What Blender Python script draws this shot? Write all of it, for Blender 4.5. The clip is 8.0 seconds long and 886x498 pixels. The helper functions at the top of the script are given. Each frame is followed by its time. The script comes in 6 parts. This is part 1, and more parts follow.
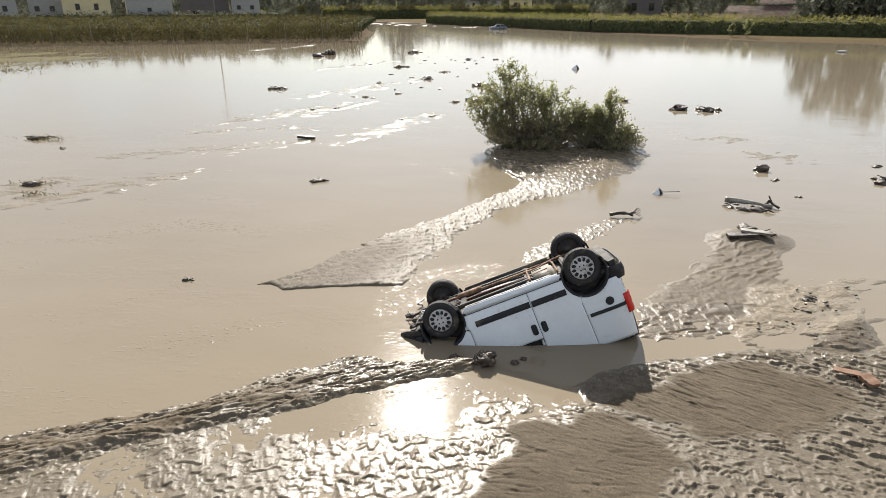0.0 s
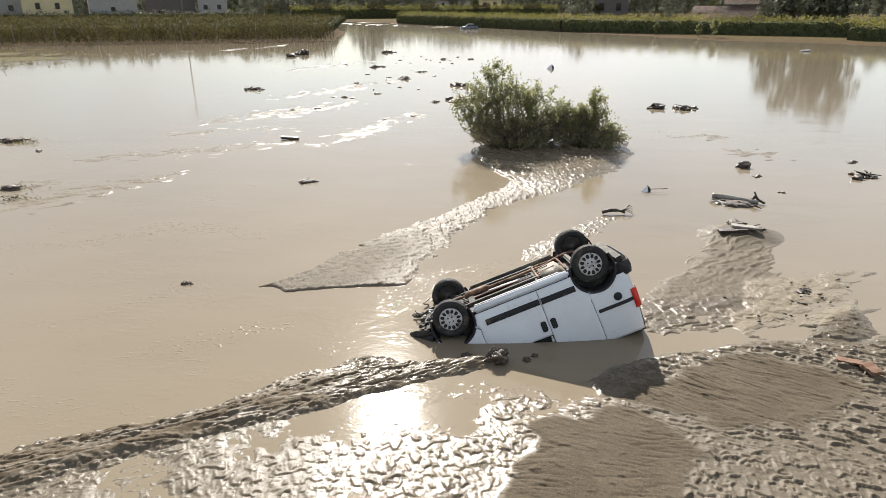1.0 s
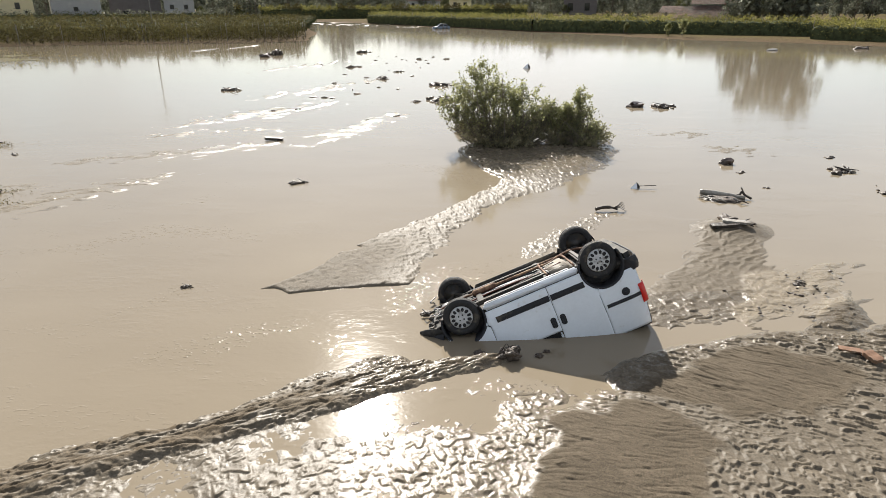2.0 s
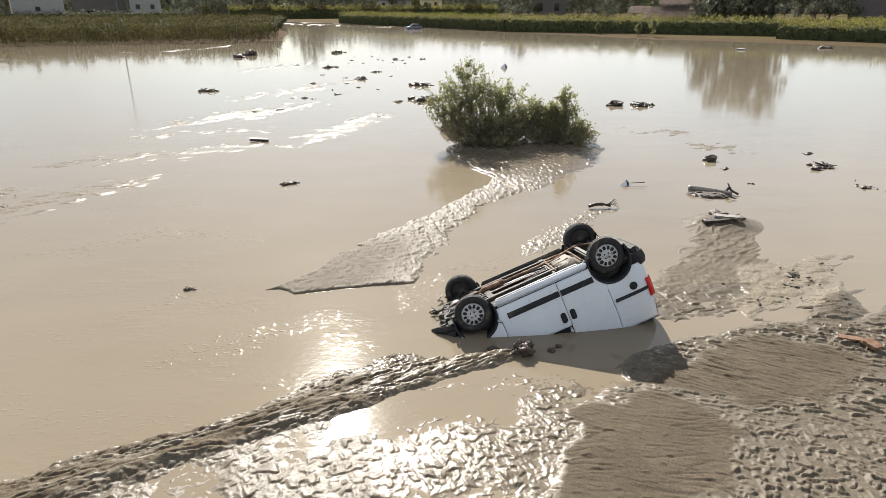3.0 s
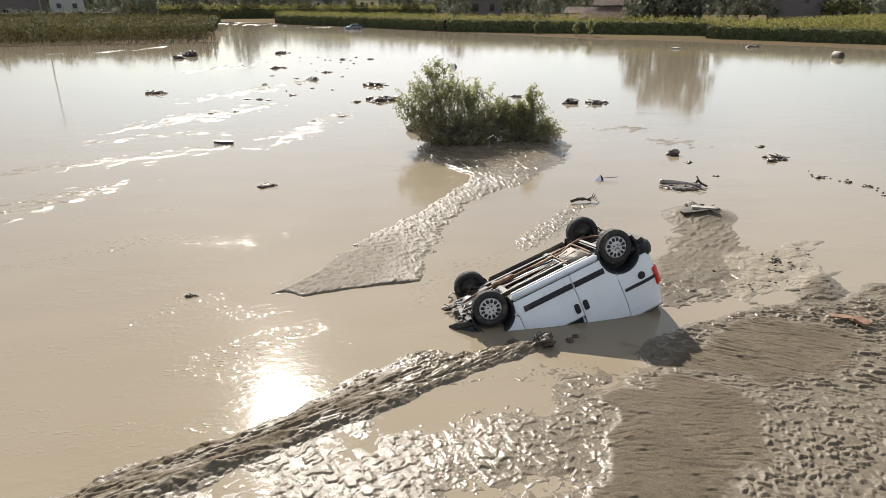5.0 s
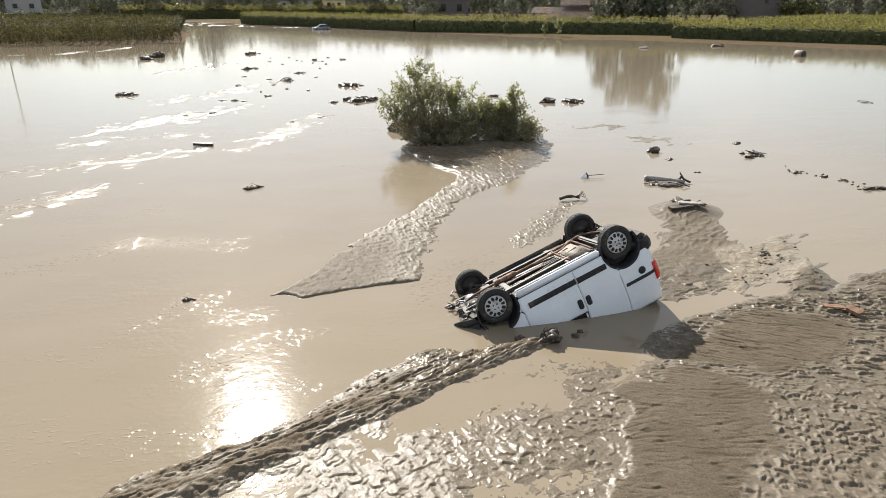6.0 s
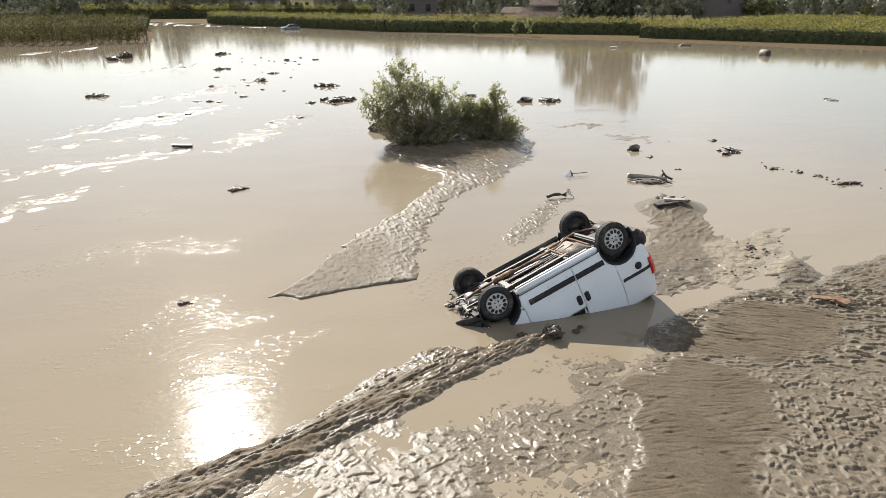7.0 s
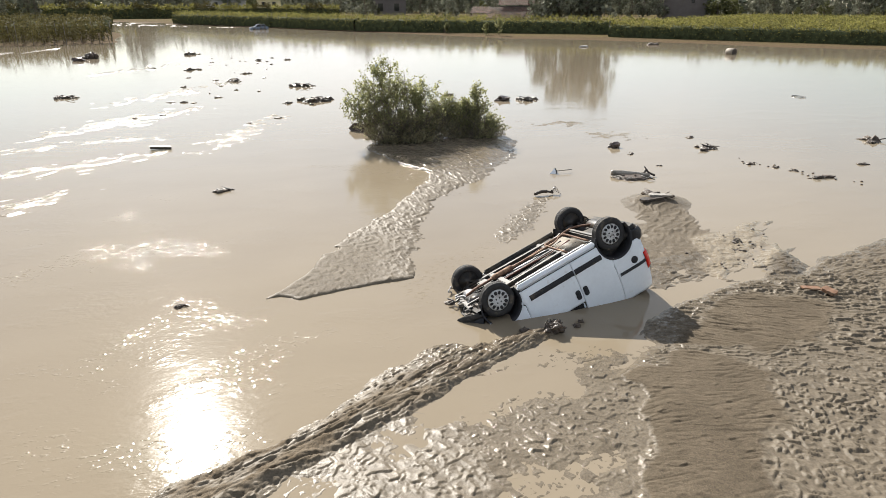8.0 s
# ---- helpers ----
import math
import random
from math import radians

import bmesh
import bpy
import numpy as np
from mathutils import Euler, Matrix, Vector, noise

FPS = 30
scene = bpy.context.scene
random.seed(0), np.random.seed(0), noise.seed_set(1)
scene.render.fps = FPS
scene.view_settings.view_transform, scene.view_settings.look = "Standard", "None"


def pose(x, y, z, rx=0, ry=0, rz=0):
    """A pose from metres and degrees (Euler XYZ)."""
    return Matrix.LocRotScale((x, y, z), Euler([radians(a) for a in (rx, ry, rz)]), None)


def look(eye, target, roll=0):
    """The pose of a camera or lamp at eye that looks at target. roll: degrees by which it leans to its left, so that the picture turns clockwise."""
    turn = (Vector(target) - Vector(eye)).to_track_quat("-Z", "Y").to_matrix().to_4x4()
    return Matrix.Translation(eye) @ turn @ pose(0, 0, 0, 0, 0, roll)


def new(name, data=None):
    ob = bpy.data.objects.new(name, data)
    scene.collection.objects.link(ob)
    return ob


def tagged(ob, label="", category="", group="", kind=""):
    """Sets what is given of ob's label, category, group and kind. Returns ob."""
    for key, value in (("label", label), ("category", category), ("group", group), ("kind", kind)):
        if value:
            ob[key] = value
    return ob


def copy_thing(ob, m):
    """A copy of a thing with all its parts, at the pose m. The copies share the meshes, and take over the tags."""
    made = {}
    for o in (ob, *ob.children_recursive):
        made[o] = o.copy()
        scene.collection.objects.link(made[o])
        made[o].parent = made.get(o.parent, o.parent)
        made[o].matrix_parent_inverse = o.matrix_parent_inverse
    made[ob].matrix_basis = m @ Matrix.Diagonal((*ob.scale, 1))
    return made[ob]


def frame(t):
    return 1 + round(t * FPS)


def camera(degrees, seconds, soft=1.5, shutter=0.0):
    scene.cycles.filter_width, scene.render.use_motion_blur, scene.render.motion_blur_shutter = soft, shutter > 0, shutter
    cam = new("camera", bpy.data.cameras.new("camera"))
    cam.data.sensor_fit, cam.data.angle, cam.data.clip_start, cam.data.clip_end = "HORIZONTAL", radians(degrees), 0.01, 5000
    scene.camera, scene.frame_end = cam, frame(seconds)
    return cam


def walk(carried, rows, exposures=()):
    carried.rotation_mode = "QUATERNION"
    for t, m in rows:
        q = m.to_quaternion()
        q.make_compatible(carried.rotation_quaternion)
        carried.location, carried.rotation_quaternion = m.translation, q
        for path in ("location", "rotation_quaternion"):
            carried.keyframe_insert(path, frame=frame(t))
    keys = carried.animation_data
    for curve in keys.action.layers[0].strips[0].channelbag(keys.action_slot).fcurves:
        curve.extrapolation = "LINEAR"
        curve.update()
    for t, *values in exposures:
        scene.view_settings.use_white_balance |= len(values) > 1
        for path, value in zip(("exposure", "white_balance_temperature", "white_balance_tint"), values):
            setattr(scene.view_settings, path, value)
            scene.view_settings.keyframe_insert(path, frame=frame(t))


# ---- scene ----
cam = camera(69.3, 8.0, 0.6)
PATH = [
    (0, (0.333, 0.025, 5.384), (0.267, 1.891, 4.668), -0.3),
    (0.5, (0.028, -0.017, 5.377), (0.005, 1.85, 4.66), -0.2),
    (1, (-0.297, -0.019, 5.388), (-0.275, 1.848, 4.671), -0.2),
    (1.5, (-0.606, -0.015, 5.38), (-0.542, 1.851, 4.663), -0.2),
    (3, (-1.579, -0.066, 5.37), (-1.387, 1.791, 4.653), -0.1),
    (3.5, (-1.909, -0.068, 5.374), (-1.679, 1.785, 4.657), -0.1),
    (4, (-2.256, -0.049, 5.373), (-1.981, 1.798, 4.656), -0.1),
    (4.5, (-2.569, -0.044, 5.377), (-2.245, 1.795, 4.66), -0.0),
    (6, (-3.471, 0.101, 5.342), (-3.007, 1.91, 4.626), 0.1),
    (6.5, (-3.717, 0.163, 5.336), (-3.212, 1.961, 4.621), 0.1),
    (7, (-3.987, 0.187, 5.341), (-3.437, 1.972, 4.625), 0.2),
    (7.5, (-4.231, 0.225, 5.326), (-3.641, 1.997, 4.611), 0.2),
    (8, (-4.497, 0.303, 5.317), (-3.863, 2.059, 4.601), 0.2),
]
walk(cam, [(t, look(eye, target, roll)) for t, eye, target, roll in PATH], [(0, 1.0), (4.5, 1.01), (6.0, 1.07), (8.0, 1.10)])

# ---- light ----
scene.view_settings.exposure = 1.0
SUN_AZ, SUN_EL = -5.0, 35.5          # degrees from +y towards +x, and above the horizon


def node(nt, kind, **props):
    n = nt.nodes.new(kind)
    for k, v in props.items():
        if k in n.inputs:
            n.inputs[k].default_value = v
    return n


world = bpy.data.worlds.new("sky")
world.use_nodes = True
scene.world = world
wt = world.node_tree
wt.nodes.clear()
sky = wt.nodes.new("ShaderNodeTexSky")
sky.sky_type = "NISHITA"
sky.sun_disc = False
sky.sun_elevation = radians(SUN_EL)
sky.sun_rotation = radians(SUN_AZ)
sky.air_density, sky.dust_density, sky.ozone_density = 1.0, 0.45, 1.0
cloud = node(wt, "ShaderNodeTexNoise", Scale=2.2, Detail=6.0, Roughness=0.55, Distortion=0.3)
cloud.noise_dimensions = "4D"
cloud.inputs["W"].default_value = 4.2
cloud_ramp = wt.nodes.new("ShaderNodeValToRGB")
cloud_ramp.color_ramp.elements[0].position, cloud_ramp.color_ramp.elements[1].position = 0.34, 0.60
cloud_ramp.color_ramp.elements[0].color = (0.24, 0.24, 0.24, 1)
cloud_ramp.color_ramp.elements[1].color = (0.86, 0.86, 0.86, 1)
cloud_mix = wt.nodes.new("ShaderNodeMix")
cloud_mix.data_type = "RGBA"
background = node(wt, "ShaderNodeBackground", Strength=0.06)
world_out = wt.nodes.new("ShaderNodeOutputWorld")
wt.links.new(cloud.outputs["Fac"], cloud_ramp.inputs["Fac"])
wt.links.new(cloud_ramp.outputs["Color"], cloud_mix.inputs["Factor"])
haze_at = wt.nodes.new("ShaderNodeTexCoord")                # a bright bank of cloud low in the north-north-east
haze_dot = wt.nodes.new("ShaderNodeVectorMath")
haze_dot.operation = "DOT_PRODUCT"
haze_dot.inputs[1].default_value = Vector((math.sin(radians(14)), math.cos(radians(14)), 0.16)).normalized()
wt.links.new(haze_at.outputs["Generated"], haze_dot.inputs[0])
haze = wt.nodes.new("ShaderNodeMapRange")
haze.interpolation_type = "SMOOTHSTEP"
for k, v in (("From Min", 0.74), ("From Max", 0.985), ("To Min", 0.80), ("To Max", 1.42)):
    haze.inputs[k].default_value = v
wt.links.new(haze_dot.outputs["Value"], haze.inputs["Value"])
haze_mul = wt.nodes.new("ShaderNodeVectorMath")
haze_mul.operation = "SCALE"
haze_mul.inputs[0].default_value = (7.65, 7.82, 8.05)
wt.links.new(haze.outputs["Result"], haze_mul.inputs["Scale"])
wt.links.new(haze_mul.outputs[0], cloud_mix.inputs["B"])
wt.links.new(sky.outputs["Color"], cloud_mix.inputs["A"])
wt.links.new(cloud_mix.outputs["Result"], background.inputs["Color"])
wt.links.new(background.outputs[0], world_out.inputs["Surface"])

sun_data = bpy.data.lights.new("sun", "SUN")
sun_data.energy, sun_data.angle, sun_data.color = 5.0, radians(0.6), (1.0, 0.94, 0.85)
sun = new("sun", sun_data)
sun_dir = Vector((math.sin(radians(SUN_AZ)) * math.cos(radians(SUN_EL)), math.cos(radians(SUN_AZ)) * math.cos(radians(SUN_EL)), math.sin(radians(SUN_EL))))
sun.matrix_world = look(sun_dir * 300, (0, 0, 0))


# ---- materials ----
def material(name, color, rough=0.6, metal=0.0, vary=0.15, scale=6.0, bump=0.0, bump_scale=40.0, dirt=None, dirt_scale=1.5, dirt_amount=0.5,
             island=0.0, coords="Object", ior=1.45, spec=0.5, rough_vary=0.0, translucent=0.0):
    """A surface with a base colour varied at two scales, patches of dirt, and a fine relief."""
    m = bpy.data.materials.new(name)
    m.use_nodes = True
    nt = m.node_tree
    b = nt.nodes["Principled BSDF"]
    b.inputs["Roughness"].default_value, b.inputs["Metallic"].default_value = rough, metal
    b.inputs["IOR"].default_value, b.inputs["Specular IOR Level"].default_value = ior, spec
    tc = nt.nodes.new("ShaderNodeTexCoord")

    def noise_tex(s, detail=4.0):
        n = node(nt, "ShaderNodeTexNoise", Scale=s, Detail=detail, Roughness=0.6)
        nt.links.new(tc.outputs[coords], n.inputs["Vector"])
        return n

    def mix(kind, fac, a, c):
        x = nt.nodes.new("ShaderNodeMix")
        x.data_type, x.blend_type = "RGBA", kind
        for value, socket in ((fac, "Factor"), (a, "A"), (c, "B")):
            if hasattr(value, "is_output"):
                nt.links.new(value, x.inputs[socket])
            else:
                x.inputs[socket].default_value = value
        return x.outputs["Result"]

    def grey(value, lo, hi):
        r = node(nt, "ShaderNodeMapRange")
        r.inputs["From Min"].default_value, r.inputs["From Max"].default_value = 0.3, 0.7
        r.inputs["To Min"].default_value, r.inputs["To Max"].default_value = lo, hi
        nt.links.new(value, r.inputs["Value"])
        return r.outputs["Result"]

    out = (*color, 1)
    if vary:
        out = mix("MULTIPLY", 1.0, out, grey(noise_tex(scale).outputs["Fac"], 1 - vary, 1 + vary))
        out = mix("MULTIPLY", 1.0, out, grey(noise_tex(scale * 9, 2.0).outputs["Fac"], 1 - vary * 0.6, 1 + vary * 0.6))
    if dirt:
        spots = noise_tex(dirt_scale, 8.0)
        r = nt.nodes.new("ShaderNodeValToRGB")
        r.color_ramp.elements[0].position, r.color_ramp.elements[1].position = 0.62 - 0.3 * dirt_amount, 0.78 - 0.25 * dirt_amount
        nt.links.new(spots.outputs["Fac"], r.inputs["Fac"])
        out = mix("MIX", r.outputs["Color"], out, (*dirt, 1))
    if island:
        g = nt.nodes.new("ShaderNodeNewGeometry")
        r = node(nt, "ShaderNodeMapRange")
        r.inputs["To Min"].default_value, r.inputs["To Max"].default_value = 1 - island, 1 + island
        nt.links.new(g.outputs["Random Per Island"], r.inputs["Value"])
        out = mix("MULTIPLY", 1.0, out, r.outputs["Result"])
    if hasattr(out, "is_output"):
        nt.links.new(out, b.inputs["Base Color"])
    else:
        b.inputs["Base Color"].default_value = out
    if rough_vary:
        nt.links.new(grey(noise_tex(scale * 2.3).outputs["Fac"], max(0.02, rough - rough_vary), min(1, rough + rough_vary)), b.inputs["Roughness"])
    if bump:
        n = noise_tex(bump_scale, 5.0)
        bp = node(nt, "ShaderNodeBump", Strength=bump, Distance=0.02)
        nt.links.new(n.outputs["Fac"], bp.inputs["Height"])
        nt.links.new(bp.outputs["Normal"], b.inputs["Normal"])
    if translucent:
        t = nt.nodes.new("ShaderNodeBsdfTranslucent")
        if hasattr(out, "is_output"):
            nt.links.new(out, t.inputs["Color"])
        ms = node(nt, "ShaderNodeMixShader")
        ms.inputs["Fac"].default_value = translucent
        nt.links.new(b.outputs[0], ms.inputs[1])
        nt.links.new(t.outputs[0], ms.inputs[2])
        nt.links.new(ms.outputs[0], nt.nodes["Material Output"].inputs["Surface"])
    return m


def mud_material():
    """Wet silt that turns to drier sand where the mesh's 'dry' attribute says so; 'grass' brings green flotsam."""
    m = bpy.data.materials.new("mud")
    m.use_nodes = True
    nt = m.node_tree
    b = nt.nodes["Principled BSDF"]
    link = nt.links.new
    tc = nt.nodes.new("ShaderNodeTexCoord")
    dry = nt.nodes.new("ShaderNodeAttribute")
    dry.attribute_name = "dry"
    grass = nt.nodes.new("ShaderNodeAttribute")
    grass.attribute_name = "grass"

    def tex(s, detail=5.0, rough=0.6):
        n = node(nt, "ShaderNodeTexNoise", Scale=s, Detail=detail, Roughness=rough)
        link(tc.outputs["Object"], n.inputs["Vector"])
        return n.outputs["Fac"]

    def rng(v, lo, hi, a=0.3, z=0.7):
        r = node(nt, "ShaderNodeMapRange")
        for k, x in (("From Min", a), ("From Max", z), ("To Min", lo), ("To Max", hi)):
            r.inputs[k].default_value = x
        link(v, r.inputs["Value"])
        return r.outputs["Result"]

    def mixc(fac, a, c, kind="MIX"):
        x = nt.nodes.new("ShaderNodeMix")
        x.data_type, x.blend_type = "RGBA", kind
        for v, s in ((fac, "Factor"), (a, "A"), (c, "B")):
            if hasattr(v, "is_output"):
                link(v, x.inputs[s])
            else:
                x.inputs[s].default_value = v
        return x.outputs["Result"]

    def mathn(op, a, c):
        x = nt.nodes.new("ShaderNodeMath")
        x.operation = op
        for i, v in enumerate((a, c)):
            if hasattr(v, "is_output"):
                link(v, x.inputs[i])
            else:
                x.inputs[i].default_value = v
        return x.outputs[0]

    wet_col = mixc(rng(tex(3.0), 0, 1), (*MUD_WET_A, 1), (*MUD_WET_B, 1))
    dry_col = mixc(rng(tex(1.3), 0, 1), (*SAND_A, 1), (*SAND_B, 1))
    soil = nt.nodes.new("ShaderNodeAttribute")
    soil.attribute_name = "soil"
    col = mixc(dry.outputs["Fac"], wet_col, dry_col)
    col = mixc(mathn("MULTIPLY", soil.outputs["Fac"], rng(tex(5.0, 6.0), 0.45, 1.0)), col, (0.098, 0.074, 0.048, 1))
    col = mixc(1.0, col, rng(tex(38.0, 4.0), 0.74, 1.26), "MULTIPLY")
    grain = mixc(mathn("MAXIMUM", rng(dry.outputs["Fac"], 0.0, 1.0, 0.4, 0.9), mathn("MINIMUM", soil.outputs["Fac"], 1.0)), (1, 1, 1, 1), rng(tex(115.0, 2.0, 0.7), 0.35, 1.65))
    col = mixc(1.0, col, grain, "MULTIPLY")
    gfac = mathn("MULTIPLY", grass.outputs["Fac"], rng(tex(0.55, 10.0, 0.85), 0, 1, 0.42, 0.56))
    col = mixc(gfac, col, (0.115, 0.104, 0.036, 1))
    wisp_at = nt.nodes.new("ShaderNodeAttribute")
    wisp_at.attribute_name = "wisp"
    col = mixc(mathn("MULTIPLY", wisp_at.outputs["Fac"], 0.85), col, (*WATER_B, 1))
    link(col, b.inputs["Base Color"])
    wet_r = rng(tex(5.0), 0.29, 0.52)
    wet_r = mathn("ADD", wet_r, mathn("MULTIPLY", soil.outputs["Fac"], 0.38))
    rough = mathn("ADD", mathn("MULTIPLY", wet_r, mathn("SUBTRACT", 1.0, dry.outputs["Fac"])), mathn("MULTIPLY", dry.outputs["Fac"], 0.85))
    gloss = nt.nodes.new("ShaderNodeAttribute")
    gloss.attribute_name = "gloss"
    rough = mathn("MULTIPLY", rough, mathn("SUBTRACT", 1.0, mathn("MULTIPLY", wisp_at.outputs["Fac"], 0.68)))
    rough = mathn("MULTIPLY", rough, mathn("SUBTRACT", 1.0, mathn("MULTIPLY", gloss.outputs["Fac"], 0.6)))
    link(rough, b.inputs["Roughness"])
    link(mathn("SUBTRACT", mathn("SUBTRACT", 0.5, mathn("MULTIPLY", dry.outputs["Fac"], 0.32)), mathn("MULTIPLY", mathn("MINIMUM", soil.outputs["Fac"], 1.0), 0.17)), b.inputs["Specular IOR Level"])
    b.inputs["IOR"].default_value = 1.31
    swirl = nt.nodes.new("ShaderNodeAttribute")
    swirl.attribute_name = "swirl"

    def turned(turn, sx, sy, warp):
        """Ground coordinates turned, then stretched, with a slight waver."""
        a, c = nt.nodes.new("ShaderNodeMapping"), nt.nodes.new("ShaderNodeMapping")
        a.inputs["Rotation"].default_value = (0, 0, radians(-turn))
        c.inputs["Scale"].default_value = (sx, sy, 1)
        link(tc.outputs["Object"], a.inputs["Vector"])
        link(a.outputs[0], c.inputs["Vector"])
        n = node(nt, "ShaderNodeTexNoise", Scale=0.9, Detail=3.0)
        link(c.outputs[0], n.inputs["Vector"])
        v = nt.nodes.new("ShaderNodeVectorMath")
        v.operation = "MULTIPLY_ADD"
        v.inputs[1].default_value = (warp, warp, 0)
        link(n.outputs["Color"], v.inputs[0])
        link(c.outputs[0], v.inputs[2])
        return v.outputs[0]

    def flakes(turn, sx, sy, keep, warp=1.3):
        """Thin flakes that rise slowly and break off in a sharp lip."""
        vec = turned(turn, sx, sy, warp)
        vo = nt.nodes.new("ShaderNodeTexVoronoi")
        vo.voronoi_dimensions = "2D"
        vo.inputs["Scale"].default_value = 1.0
        link(vec, vo.inputs["Vector"])
        d = nt.nodes.new("ShaderNodeVectorMath")
        d.operation = "SUBTRACT"
        link(vec, d.inputs[0])
        link(vo.outputs["Position"], d.inputs[1])
        s = nt.nodes.new("ShaderNodeSeparateXYZ")
        link(d.outputs[0], s.inputs[0])
        c = nt.nodes.new("ShaderNodeSeparateColor")
        link(vo.outputs["Color"], c.inputs[0])
        return mathn("MULTIPLY", rng(s.outputs[1], 1.0, 0.0, -0.55, 0.4), rng(c.outputs[0], 0.0, 1.0, 1 - keep, 1.15 - keep))

    wisp = nt.nodes.new("ShaderNodeAttribute")
    wisp.attribute_name = "wisp"
    wetness = mathn("SUBTRACT", 1.0, dry.outputs["Fac"])
    lobes = mathn("ADD", flakes(27, 4.6, 7.4, 0.5, 2.2), mathn("MULTIPLY", flakes(20, 9.0, 14.0, 0.42, 2.0), 0.45))
    curls = mathn("ADD", flakes(-34, 4.4, 7.6, 0.7, 2.6), mathn("MULTIPLY", flakes(-30, 9.0, 14.0, 0.55, 2.2), 0.4))
    sand_n = node(nt, "ShaderNodeTexNoise", Scale=1.0, Detail=5.0, Roughness=0.6)
    link(turned(-38, 2.2, 12.0, 1.6), sand_n.inputs["Vector"])
    rill_h = rng(sand_n.outputs["Fac"], 0.0, 1.0, 0.36, 0.5)
    lobes = mathn("ADD", mathn("MULTIPLY", lobes, mathn("SUBTRACT", 1.0, swirl.outputs["Fac"])), mathn("MULTIPLY", curls, swirl.outputs["Fac"]))
    relief = mathn("ADD", mathn("MULTIPLY", mathn("MULTIPLY", lobes, mathn("MULTIPLY", 0.10, mathn("SUBTRACT", 1.0, wisp.outputs["Fac"]))), wetness), mathn("MULTIPLY", mathn("MULTIPLY", rill_h, 0.13), dry.outputs["Fac"]))
    relief = mathn("ADD", relief, mathn("MULTIPLY", tex(22.0, 6.0, 0.65), 0.16))
    relief = mathn("ADD", relief, mathn("MULTIPLY", wisp.outputs["Fac"], mathn("MULTIPLY", tex(3.4, 4.0, 0.55), 2.4)))
    b1 = node(nt, "ShaderNodeBump", Strength=1.0, Distance=0.035)
    link(relief, b1.inputs["Height"])
    b2 = node(nt, "ShaderNodeBump", Strength=0.7, Distance=0.006)
    link(mathn("MULTIPLY", tex(95.0, 3.0), mathn("ADD", 0.35, dry.outputs["Fac"])), b2.inputs["Height"])
    link(b1.outputs["Normal"], b2.inputs["Normal"])
    link(b2.outputs["Normal"], b.inputs["Normal"])
    return m


